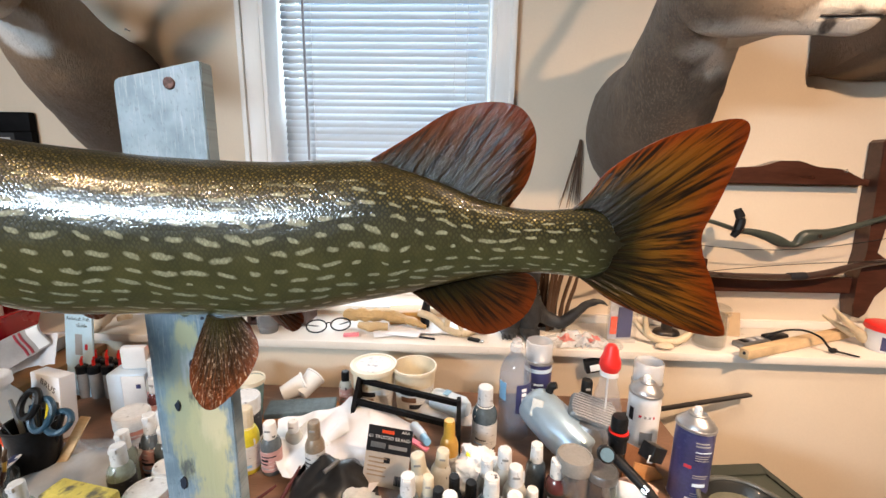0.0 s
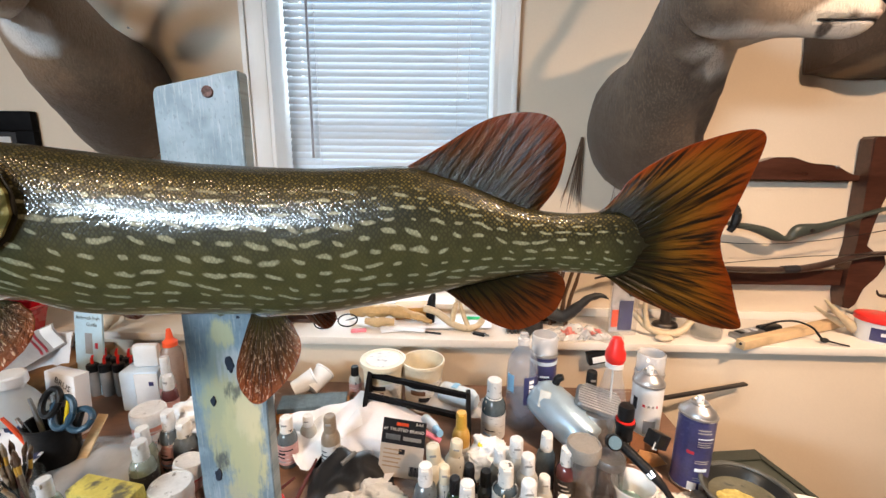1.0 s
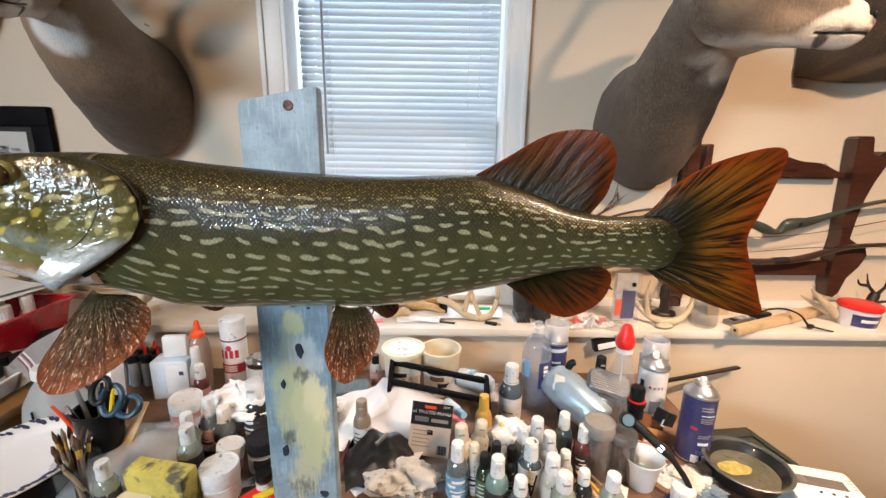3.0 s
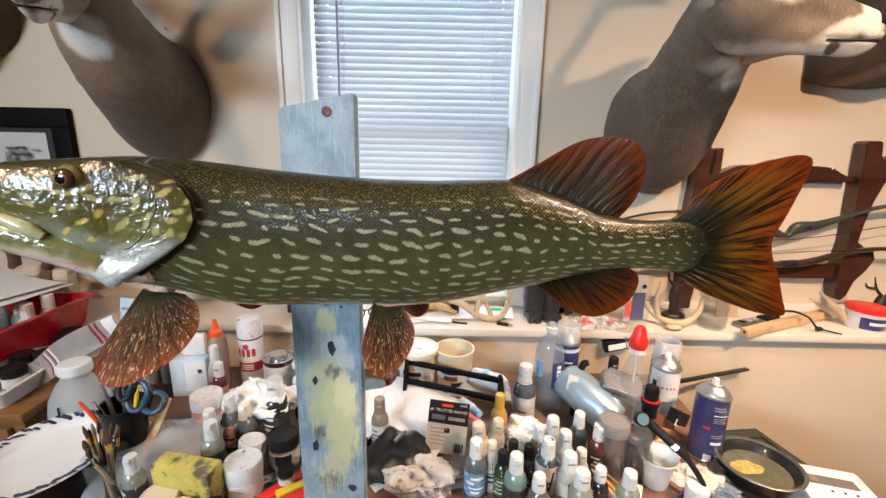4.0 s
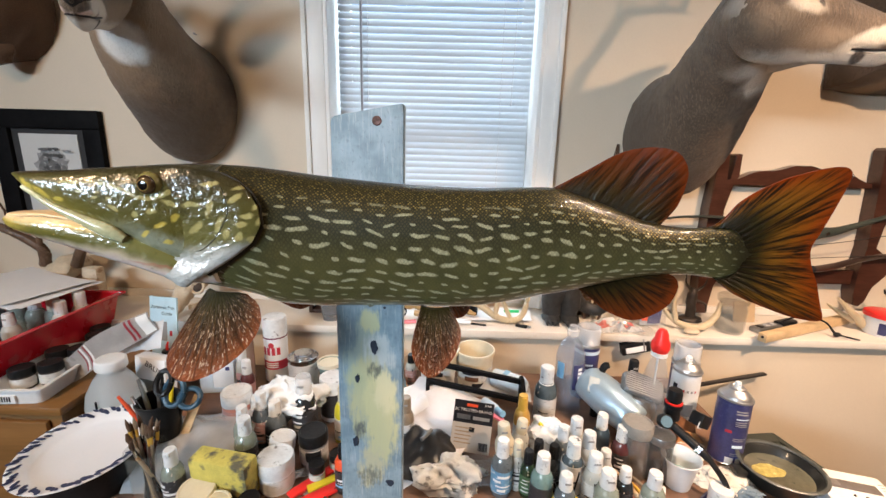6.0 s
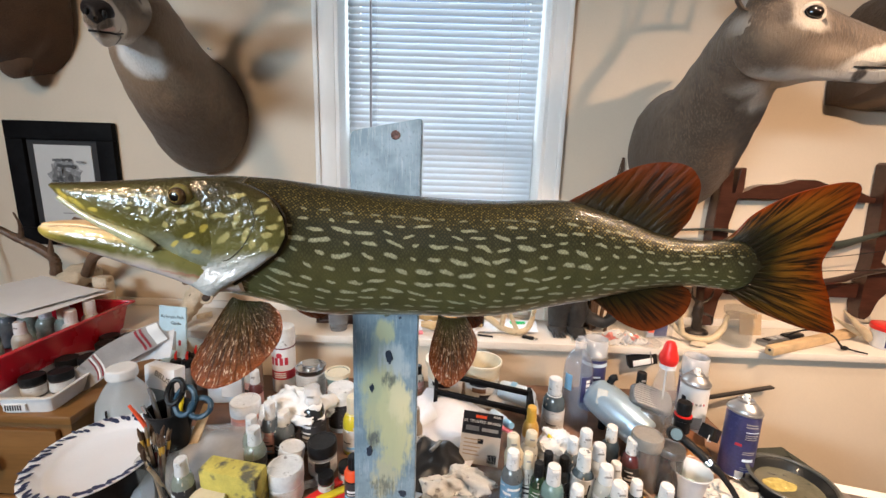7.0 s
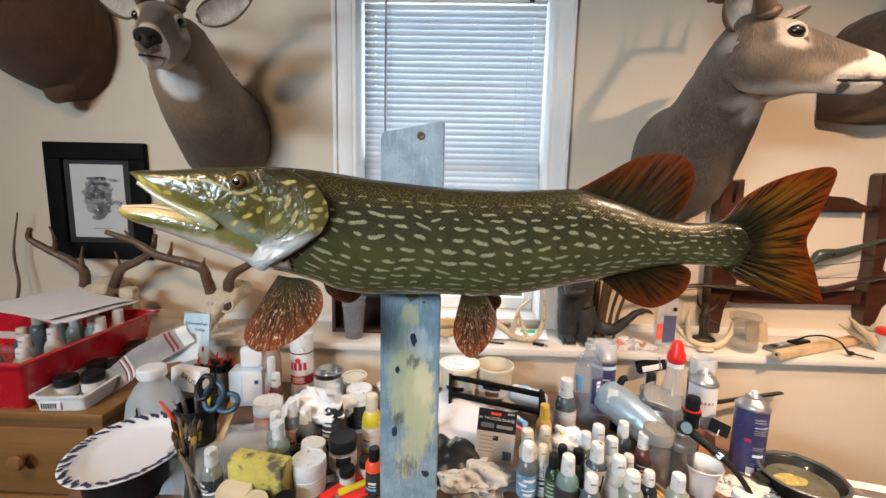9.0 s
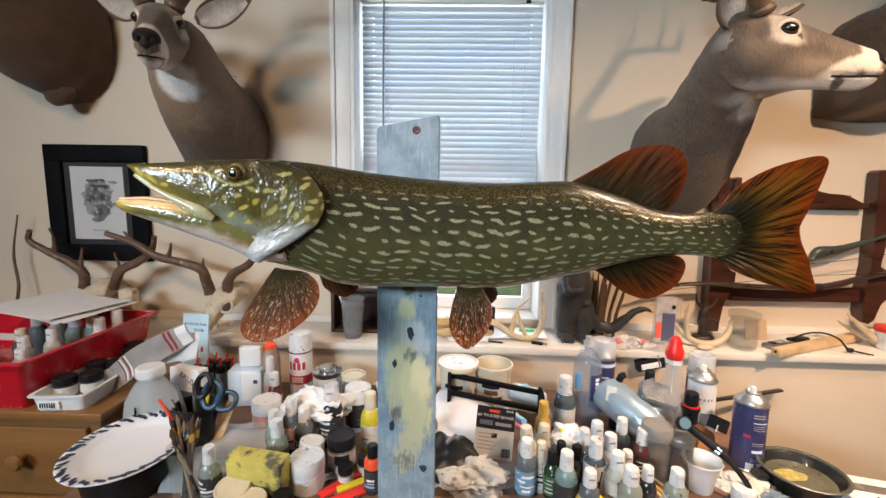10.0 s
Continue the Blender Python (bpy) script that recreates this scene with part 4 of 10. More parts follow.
def iris():
    q = Nodes("glass_eye")
    tc = q.add("TexCoord")
    sep = q.add("SeparateXYZ", Vector=tc.outputs["Object"])
    d = q.math("SQRT", q.math("ADD", q.math("POWER", q.math("SUBTRACT", sep.outputs[0], EX - O.x), 2.0), q.math("POWER", q.math("SUBTRACT", sep.outputs[2], EZ - O.z), 2.0)))
    q.put(q.b.inputs["Base Color"], q.ramp(q.math("MULTIPLY", d, 100.0), [(0.0, (0.004, 0.003, 0.003)), (0.42, (0.004, 0.003, 0.003)), (0.47, (0.30, 0.20, 0.05)), (0.52, (0.10, 0.055, 0.02)), (0.85, (0.05, 0.028, 0.012)), (1.0, (0.01, 0.008, 0.006))]))
    q.b.inputs["Roughness"].default_value, q.b.inputs["Coat Weight"].default_value = 0.2, 1.0
    q.b.inputs["Coat Roughness"].default_value = 0.01
    return q.m


fish_part("eye", ball((EX, ey - 0.0018, EZ), 0.0088, 20, 14, (1, 0.62, 1)), iris(), "dark glass eye with a gold ring")


# fins
def fin(root, edge, rays, thick, wave, ny=26, bulge=0.0):
    """A ribbed fin between a root line and an edge line (points of x, y, z)."""
    nu = rays * 6
    a = spline(root, 12)
    b = spline(edge, 12)
    def pick(p, t):
        k = t * (len(p) - 1)
        i = min(int(k), len(p) - 2)
        return p[i] + (p[i + 1] - p[i]) * (k - i)
    bm = bmesh.new()
    lay = bm.loops.layers.uv.new("fin")
    side = []
    for sgn in (-1, 1):
        g = []
        for i in range(nu + 1):
            u = i / nu
            ra, eb = Vector(pick(a, u)), Vector(pick(b, u))
            row = []
            for j in range(ny + 1):
                v = j / ny
                p = ra.lerp(eb, v)
                amp = wave * (0.35 + 0.65 * math.sin(min(1.0, v * 1.1) * math.pi * 0.8))
                ridge = amp * abs(math.sin(u * rays * math.pi)) + 0.0022 * math.sin(u * 9.0 + v * 2.5) * v
                taper = thick * (1 - 0.75 * v)
                p = p + Vector((0, -bulge * math.sin(v * math.pi * 0.6) + sgn * taper - ridge, 0))
                row.append(bm.verts.new(p))
            g.append(row)
        side.append(g)
        for i in range(nu):
            for j in range(ny):
                f = bm.faces.new((g[i][j], g[i + 1][j], g[i + 1][j + 1], g[i][j + 1]))
                for lp, (c, d) in zip(f.loops, ((i, j), (i + 1, j), (i + 1, j + 1), (i, j + 1))):
                    lp[lay].uv = (c / nu, d / ny)
    s0, s1 = side
    for i in range(nu):
        for j in (0, ny):
            f = bm.faces.new((s0[i][j], s0[i + 1][j], s1[i + 1][j], s1[i][j]))
            for lp in f.loops:
                lp[lay].uv = (i / nu, j / ny)
    for i in (0, nu):
        for j in range(ny):
            f = bm.faces.new((s0[i][j], s0[i][j + 1], s1[i][j + 1], s1[i][j]))
            for lp in f.loops:
                lp[lay].uv = (i / nu, j / ny)
    return bm


def plane_pts(rows):
    return [(x, curve(x, SPINE), z) for x, z in rows]


RED_FIN = fin_skin("red_fin", [(0.0, (0.016, 0.013, 0.005)), (0.25, (0.040, 0.024, 0.006)), (0.50, (0.075, 0.025, 0.006)), (0.82, (0.115, 0.026, 0.006)), (1.0, (0.15, 0.028, 0.006))], 13)
TAIL_FIN = fin_skin("tail_fin", [(0.0, (0.012, 0.010, 0.004)), (0.20, (0.030, 0.022, 0.006)), (0.48, (0.165, 0.068, 0.009)), (0.76, (0.20, 0.056, 0.006)), (1.0, (0.22, 0.032, 0.004))], 17, 0.97, 0.0, 0.98)
FRONT_FIN = fin_skin("copper_fin", [(0.0, (0.075, 0.072, 0.022)), (0.28, (0.085, 0.060, 0.020)), (0.58, (0.15, 0.062, 0.022)), (0.85, (0.22, 0.065, 0.020)), (1.0, (0.30, 0.08, 0.025))], 15, 0.70, 1.0, 0.80)
fish_part("dorsal_fin", fin(plane_pts([(-0.080, 1.369), (-0.050, 1.363), (-0.015, 1.351), (0.012, 1.341), (0.036, 1.3345)]),
                            plane_pts([(-0.077, 1.3740), (-0.045, 1.3926), (-0.0184, 1.4090), (0.0016, 1.4170), (0.0237, 1.4196), (0.0440, 1.4150), (0.0555, 1.4000), (0.0578, 1.3830), (0.0530, 1.3580), (0.0395, 1.3370)]), 13, 0.0030, 0.0002), RED_FIN, "dark red dorsal fin with black streaks")
fish_part("anal_fin", fin(plane_pts([(-0.048, 1.262), (-0.020, 1.269), (0.010, 1.278), (0.036, 1.284)]),
                          plane_pts([(-0.0400, 1.2580), (-0.0211, 1.2435), (-0.0022, 1.2305), (0.0219, 1.2239), (0.0412, 1.2321), (0.0581, 1.2480), (0.0655, 1.2690), (0.0600, 1.2805), (0.0420, 1.2840)]), 13, 0.0030, 0.0002), RED_FIN, "dark red anal fin with black streaks")
fish_part("tail_fin", fin(plane_pts([(0.088, 1.337), (0.104, 1.338), (0.116, 1.328), (0.120, 1.311), (0.116, 1.292), (0.105, 1.283), (0.092, 1.285)]),
                          plane_pts([(0.0961, 1.3436), (0.1104, 1.3664), (0.1368, 1.3866), (0.1629, 1.3983), (0.1886, 1.4051), (0.1985, 1.3990), (0.1943, 1.3771), (0.1846, 1.3445), (0.1775, 1.3230), (0.1807, 1.3046), (0.1879, 1.2881), (0.1957, 1.2649), (0.2005, 1.2470), (0.1785, 1.2464), (0.1496, 1.2546), (0.1195, 1.2665), (0.1032, 1.2800)]), 18, 0.0045, 0.0003, 34), TAIL_FIN, "forked orange-brown tail fin with black streaks")
fish_part("pectoral_fin", fin([(-0.444, 0.302, 1.262), (-0.428, 0.292, 1.262), (-0.412, 0.300, 1.259)],
                              [(-0.449, 0.296, 1.252), (-0.461, 0.276, 1.226), (-0.4670, 0.258, 1.205), (-0.4560, 0.246, 1.1930), (-0.436, 0.2415, 1.1905), (-0.412, 0.250, 1.1975), (-0.394, 0.270, 1.2100), (-0.387, 0.289, 1.2260), (-0.392, 0.300, 1.2440), (-0.404, 0.302, 1.2560)], 16, 0.0022, 0.0007), FRONT_FIN, "spread copper-brown pectoral fin")
fish_part("pelvic_fin", fin([(-0.222, 0.338, 1.237), (-0.208, 0.331, 1.236), (-0.190, 0.334, 1.237)],
                            [(-0.224, 0.335, 1.228), (-0.229, 0.325, 1.208), (-0.2310, 0.317, 1.1905), (-0.2240, 0.311, 1.1740), (-0.2085, 0.308, 1.1640), (-0.1920, 0.313, 1.1740), (-0.1790, 0.323, 1.1905), (-0.1755, 0.331, 1.2090), (-0.184, 0.336, 1.2270)], 12, 0.0022, 0.0007), FRONT_FIN, "copper-brown pelvic fin")
fish_part("pectoral_fin", fin([(-0.416, 0.372, 1.254), (-0.400, 0.376, 1.249), (-0.384, 0.378, 1.246)],
                              [(-0.418, 0.388, 1.240), (-0.416, 0.398, 1.218), (-0.402, 0.402, 1.206), (-0.384, 0.402, 1.203), (-0.368, 0.398, 1.212), (-0.362, 0.390, 1.228), (-0.370, 0.383, 1.241)], 9, 0.002, 0.0009, 16), RED_FIN, "red-brown pectoral fin of the far side")
fish_part("pelvic_fin", fin([(-0.204, 0.382, 1.238), (-0.194, 0.384, 1.238), (-0.180, 0.384, 1.238)],
                            [(-0.205, 0.392, 1.230), (-0.200, 0.404, 1.212), (-0.190, 0.411, 1.198), (-0.178, 0.413, 1.192), (-0.166, 0.409, 1.200), (-0.162, 0.402, 1.213), (-0.170, 0.392, 1.230)], 9, 0.002, 0.0009, 16), RED_FIN, "red-brown pelvic fin of the far side")

def painted_plank():
    """Weathered blue-grey paint over wood, wiped over with cream, sage and white paint."""
    q = Nodes("smeared_plank")
    tc = q.add("TexCoord")
    sep = q.add("SeparateXYZ", Vector=tc.outputs["Object"])
    x, z = sep.outputs[0], sep.outputs[2]
    grainv = q.vec(q.math("MULTIPLY", x, 5.0), 0.0, q.math("MULTIPLY", z, 0.35))
    grain = q.noise(grainv, 60.0, 4.0, 0.65)
    weave = q.noise(q.vec(q.math("MULTIPLY", x, 1.6), 0.0, q.math("MULTIPLY", z, 0.9)), 190.0, 2.0)
    blotch = q.noise(q.vec(x, 1.0, z), 26.0, 3.0)
    base = q.mix(q.step(blotch, 0.35, 0.7), (0.20, 0.28, 0.33), (0.34, 0.43, 0.49))
    base = q.mix(q.math("MULTIPLY", q.step(grain, 0.50, 0.72), 0.55), base, (0.58, 0.62, 0.65))
    base = q.mix(q.math("MULTIPLY", q.step(weave, 0.56, 0.70), 0.45), base, (0.16, 0.19, 0.21))
    brush = q.vec(q.math("MULTIPLY", x, 1.0), 2.0, q.math("MULTIPLY", z, 0.55))

    def daub(colour, cx, cz, rx, rz, seed, scale, lo, hi, b):
        dx = q.math("DIVIDE", q.math("SUBTRACT", x, cx), rx)
        dz = q.math("DIVIDE", q.math("SUBTRACT", z, cz), rz)
        near = q.math("SUBTRACT", 1.0, q.math("ADD", q.math("MULTIPLY", dx, dx), q.math("MULTIPLY", dz, dz)))
        n = q.noise(q.vec(q.math("ADD", x, seed), seed, q.math("MULTIPLY", z, 0.6)), scale, 5.0, 0.6)
        run = q.noise(q.vec(q.math("MULTIPLY", x, 2.2), seed, q.math("MULTIPLY", z, 0.22)), scale * 1.6, 3.0, 0.6)
        n = q.math("ADD", q.math("MULTIPLY", n, 0.6), q.math("MULTIPLY", run, 0.4))
        m = q.math("MULTIPLY", q.step(q.math("MULTIPLY_ADD", near, 0.34, n), lo - 0.05, hi + 0.02), 0.95)
        return q.mix(m, b, colour)

    base = daub((0.40, 0.46, 0.40), -0.008, 1.115, 0.036, 0.100, 1.0, 48.0, 0.62, 0.80, base)
    base = daub((0.62, 0.64, 0.62), 0.012, 1.140, 0.030, 0.040, 2.0, 60.0, 0.64, 0.78, base)
    base = daub((0.60, 0.58, 0.34), 0.000, 1.185, 0.018, 0.022, 3.0, 70.0, 0.60, 0.74, base)
    base = daub((0.56, 0.54, 0.32), -0.006, 1.075, 0.036, 0.085, 4.0, 55.0, 0.60, 0.74, base)
    base = daub((0.64, 0.60, 0.34), 0.014, 1.035, 0.030, 0.090, 5.0, 62.0, 0.58, 0.70, base)
    base = daub((0.72, 0.66, 0.42), 0.020, 1.080, 0.022, 0.045, 6.0, 80.0, 0.62, 0.76, base)
    base = daub((0.60, 0.55, 0.36), 0.000, 0.955, 0.030, 0.050, 7.0, 75.0, 0.66, 0.80, base)
    base = daub((0.15, 0.16, 0.13), 0.006, 1.112, 0.016, 0.020, 8.0, 120.0, 0.70, 0.84, base)
    base = daub((0.13, 0.14, 0.13), -0.016, 1.020, 0.014, 0.024, 9.0, 130.0, 0.70, 0.84, base)
    base = daub((0.20, 0.20, 0.16), 0.000, 0.940, 0.034, 0.030, 10.0, 110.0, 0.74, 0.86, base)
    q.put(q.b.inputs["Base Color"], base)
    q.b.inputs["Roughness"].default_value = 0.5
    n1 = q.bump(grain, 0.35, 0.0012)
    q.put(q.b.inputs["Normal"], q.bump(q.noise(brush, 160.0, 4.0), 0.35, 0.0010, n1))
    return q.m


# the upright board
BX0, BX1, BY = -0.326, -0.237, 0.408
board = thing("upright_board", "grey-blue painted wooden board smeared with dried yellow and black paint", "board", at(-0.2948, BY, 0.0))
bm = bmesh.new()
w = 0.0445
front = [(-w, 0.765), (w, 0.765), (w, 1.4625), (w - 0.002, 1.4640), (-w + 0.004, 1.4475), (-w + 0.001, 1.4440), (-w, 1.4390)]
fr = [bm.verts.new((x, 0, z)) for x, z in front]
bk = [bm.verts.new((x, 0.019, z)) for x, z in front]
bm.faces.new(fr)
bm.faces.new(bk[::-1])
for i in range(len(front)):
    j = (i + 1) % len(front)
    bm.faces.new((fr[i], fr[j], bk[j], bk[i]))
bmesh.ops.bevel(bm, geom=list(bm.edges), offset=0.0012, segments=2, affect="EDGES")
part("plank", bm, painted_plank(), board)
part("screw", lathe([(0.0005, -0.001), (0.0058, -0.001), (0.0058, 0.0006), (0.0048, 0.0012), (0.0015, 0.0002), (0.0003, 0.0002)], 14), material("rusty_screw", (0.15, 0.085, 0.075), 0.6, 0.3, var=0.7, scale=260), board, "rusty screw head with reddish paint").matrix_local = at(0.012, -0.0004, 1.4432) @ pose(0, 0, 0, 90, 0, 0)


def smear(cx, cz, rx, rz, seed, lift=0.0007, ragged=0.45, k=40):
    """A flat patch of dried paint with a ragged outline."""
    bm = bmesh.new()
    ctr = bm.verts.new((cx, -lift - 0.0004, cz))
    rim_in, rim_out = [], []
    for i in range(k):
        a = 2 * math.pi * i / k
        f = 1 + ragged * noise.noise(Vector((math.cos(a) * 1.7 + seed, math.sin(a) * 1.7, seed * 3.1))) + 0.5 * ragged * noise.noise(Vector((math.cos(a) * 6 + seed, math.sin(a) * 6, seed)))
        x = max(-w + 0.0015, min(w - 0.0015, cx + rx * f * math.cos(a)))
        z = cz + rz * f * math.sin(a)
        rim_in.append(bm.verts.new((cx + (x - cx) * 0.9, -lift, cz + (z - cz) * 0.9)))
        rim_out.append(bm.verts.new((x, 0.0003, z)))
    for i in range(k):
        j = (i + 1) % k
        bm.faces.new((ctr, rim_in[i], rim_in[j]))
        bm.faces.new((rim_in[i], rim_out[i], rim_out[j], rim_in[j]))
    return bm


for cx, cz, rx, rz, mt, lift in ((0.002, 1.215, 0.0085, 0.009, OLIVEDRIP, 0.0012), (0.006, 1.148, 0.005, 0.010, INKDRIP, 0.0016), (-0.018, 1.100, 0.003, 0.006, INKDRIP, 0.0016),
                                 (0.026, 1.262, 0.012, 0.010, INKDRIP, 0.0014), (0.026, 1.232, 0.004, 0.004, INKDRIP, 0.0010), (0.033, 1.222, 0.0025, 0.003, INKDRIP, 0.0010), (-0.022, 1.000, 0.004, 0.010, INKDRIP, 0.0018),
                                 (0.027, 0.930, 0.006, 0.006, INKDRIP, 0.0010), (-0.030, 1.235, 0.003, 0.012, INKDRIP, 0.0006), (0.020, 1.205, 0.002, 0.002, INKDRIP, 0.0006)):
    part("paint_spot", smear(cx, cz, rx, rz, cx * 100 + cz * 10, lift), mt, board, "dark dried paint spot")

# ---- bench, dresser, side table ----
BZ = 0.762
bench = thing("workbench", "dark brown paint-stained wooden workbench", "workbench", at(0, 0, 0))
part("top", box(-0.975, 0.505, 0.385, 1.035, BZ - 0.035, BZ, 0.003), BENCH, bench)
for x in (-0.925, 0.43):
    for y in (0.42, 0.98):
        part("leg", box(x - 0.035, x + 0.035, y - 0.035, y + 0.035, 0.001, BZ - 0.0355, 0.003), BENCH, bench)
part("apron", box(-0.885, 0.39, 0.40, 0.42, BZ - 0.12, BZ - 0.0355, 0.002), BENCH, bench)

TZ = 0.627
side = thing("side_table", "low table with a dark green framed top beside the bench", "table", at(0, 0, 0))
quad = [(0.620, 0.360), (0.905, 0.395), (0.787, 0.974), (0.522, 0.942)]


def slab(points, z0, z1, bevel):
    bm = bmesh.new()
    lo = [bm.verts.new((x, y, z0)) for x, y in points]
    hi = [bm.verts.new((x, y, z1)) for x, y in points]
    bm.faces.new(lo[::-1])
    bm.faces.new(hi)
    for i in range(4):
        j = (i + 1) % 4
        bm.faces.new((lo[i], lo[j], hi[j], hi[i]))
    bmesh.ops.bevel(bm, geom=list(bm.edges), offset=bevel, segments=2, affect="EDGES")
    return bm


part("top", slab(quad, TZ - 0.026, TZ - 0.003, 0.003), GREENTOP, side)
mid = Vector((sum(p[0] for p in quad) / 4, sum(p[1] for p in quad) / 4))
ring = [[Vector(p).lerp(mid, f) for p in quad] for f in (0.0, 0.13)]
bm = bmesh.new()
for i in range(4):
    j = (i + 1) % 4
    foot = [ring[0][i], ring[0][j], ring[1][j], ring[1][i]]
    merge(bm, slab([tuple(p) for p in foot], TZ - 0.0028, TZ + 0.0015, 0.0012))
part("border", bm, material("green_border", (0.032, 0.040, 0.034), 0.4, var=0.2), side, "raised dark border")
for p in quad:
    x, y = Vector(p).lerp(mid, 0.14)
    part("leg", box(x - 0.018, x + 0.018, y - 0.018, y + 0.018, 0.001, TZ - 0.0265, 0.002), BLACK, side)

# pine dresser
DX1, DY, DZ = -1.022, 0.672, 0.846
dresser = thing("dresser", "honey-coloured pine chest of drawers with round knobs", "dresser", at(0, 0, 0))
part("body", box(-1.86, DX1 - 0.018, DY + 0.018, 1.080, 0.06, DZ - 0.022, 0.002), PINE, dresser)
part("top", box(-1.88, DX1, DY, 1.083, DZ - 0.0215, DZ, 0.005), PINE, dresser)
part("plinth", box(-1.85, DX1 - 0.025, DY + 0.03, 1.078, 0.001, 0.0595), PINE, dresser)
for z0, z1 in ((0.640, 0.806), (0.455, 0.630), (0.265, 0.445), (0.075, 0.255)):
    d = part("drawer", box(-1.835, DX1 - 0.043, DY + 0.004, DY + 0.0175, z0, z1, 0.004), PINE, dresser)
    for x in (-1.62, -1.215):
        k = part("knob", lathe([(0.006, 0.0), (0.0065, 0.010), (0.012, 0.014), (0.0185, 0.020), (0.0195, 0.026), (0.016, 0.032), (0.006, 0.0345)], 18), PINE, d, "turned pine knob")
        k.matrix_local = at(x, DY + 0.004, (z0 + z1) / 2 + 0.01) @ pose(0, 0, 0, 90, 0, 0)

# ---- things on the north wall ----


def prism(outline, y0, y1, bevel=0.0):
    """An outline in x and z, given depth from y0 to y1."""
    bm = bmesh.new()
    a = [bm.verts.new((x, y0, z)) for x, z in outline]
    b = [bm.verts.new((x, y1, z)) for x, z in outline]
    bm.faces.new(a)
    bm.faces.new(b[::-1])
    for i in range(len(a)):
        j = (i + 1) % len(a)
        bm.faces.new((a[i], a[j], b[j], b[i]))
    if bevel:
        es = [e for e in bm.edges if abs(e.verts[0].co.y - e.verts[1].co.y) < 1e-6]
        bmesh.ops.bevel(bm, geom=es, offset=bevel, segments=2, affect="EDGES")
    return bm


def ear(parent, base, tip, width, facing, mat, inner):
    """A cupped leaf-shaped ear from base to tip; facing: the way its hollow looks."""
    base, tip, facing = Vector(base), Vector(tip), Vector(facing).normalized()
    axis = tip - base
    side = axis.normalized().cross(facing).normalized()
    def pt(u, v, lift=0.0):
        wv = width * (math.sin(min(1.0, v * 1.02) * math.pi) ** 0.65 * (1 - 0.35 * v) + 0.16 * (1 - v))
        s = (u - 0.5) * 2
        return base + axis * v + side * wv * s - facing * (wv * 0.75 * (1 - s * s)) + facing * lift
    e = part("ear", sheet(lambda u, v: pt(u, v), 12, 16, 0.004), mat, parent)
    part("ear_lining", sheet(lambda u, v: pt(0.10 + 0.80 * u, 0.05 + 0.86 * v, 0.0075), 10, 12, 0.001), inner, e, "pale hairy inside of the ear")
    return e


EARLINING = material("ear_lining_hair", (0.42, 0.37, 0.32), 0.8, var=0.45, scale=30, bump=0.8, fine=260, stretch=(1, 1, 0.3), grain=0.4)


def fur(name, home, zones, base=(0.145, 0.092, 0.058)):
    """Deer hair: flecked brown, blending softly into paler and darker zones, coat markings among them.
    zones: centre and half sizes in the room, turn about y in degrees, colour, softness."""
    q = Nodes(name)
    tc = q.add("TexCoord")
    obj = tc.outputs["Object"]
    mp = q.add("Mapping", Vector=obj)
    mp.inputs["Scale"].default_value = (1.0, 1.0, 0.25)
    strand = q.noise(mp.outputs[0], 260.0, 4.0, 0.65)
    tuft = q.noise(obj, 26.0, 4.0, 0.6)
    broad = q.noise(obj, 7.0, 2.0)
    col = q.mix(q.step(broad, 0.35, 0.65), tuple(c * 0.78 for c in base), tuple(c * 1.15 for c in base))
    col = q.mix(q.math("MULTIPLY", q.step(tuft, 0.42, 0.62), 0.60), col, tuple(c * 0.50 for c in base))
    col = q.mix(q.math("MULTIPLY", q.step(strand, 0.50, 0.62), 0.60), col, tuple(min(1.0, c * 1.65) for c in base))
    nz = q.add("TexNoise", Vector=obj, Scale=34.0, Detail=4.0)
    off = q.add("VectorMath")
    off.operation = "MULTIPLY_ADD"
    q.put(off.inputs[0], nz.outputs["Color"])
    off.inputs[1].default_value, off.inputs[2].default_value = (0.020, 0.020, 0.020), (-0.010, -0.010, -0.010)
    pos = q.add("VectorMath")
    q.put(pos.inputs[0], obj)
    q.put(pos.inputs[1], off.outputs[0])
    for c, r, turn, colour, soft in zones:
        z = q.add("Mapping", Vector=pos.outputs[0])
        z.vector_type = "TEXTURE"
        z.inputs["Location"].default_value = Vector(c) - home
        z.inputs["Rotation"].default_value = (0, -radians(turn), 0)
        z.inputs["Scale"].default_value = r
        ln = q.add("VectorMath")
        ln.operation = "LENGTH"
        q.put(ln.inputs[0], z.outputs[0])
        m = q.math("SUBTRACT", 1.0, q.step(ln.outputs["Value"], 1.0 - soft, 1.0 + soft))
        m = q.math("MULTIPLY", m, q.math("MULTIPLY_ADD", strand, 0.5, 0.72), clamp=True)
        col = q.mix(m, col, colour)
    q.put(q.b.inputs["Base Color"], col)
    q.b.inputs["Roughness"].default_value = 0.72
    q.b.inputs["Sheen Weight"].default_value = 0.12
    n1 = q.bump(strand, 0.85, 0.0035)
    q.put(q.b.inputs["Normal"], q.bump(tuft, 0.55, 0.010, n1))
    return q.m


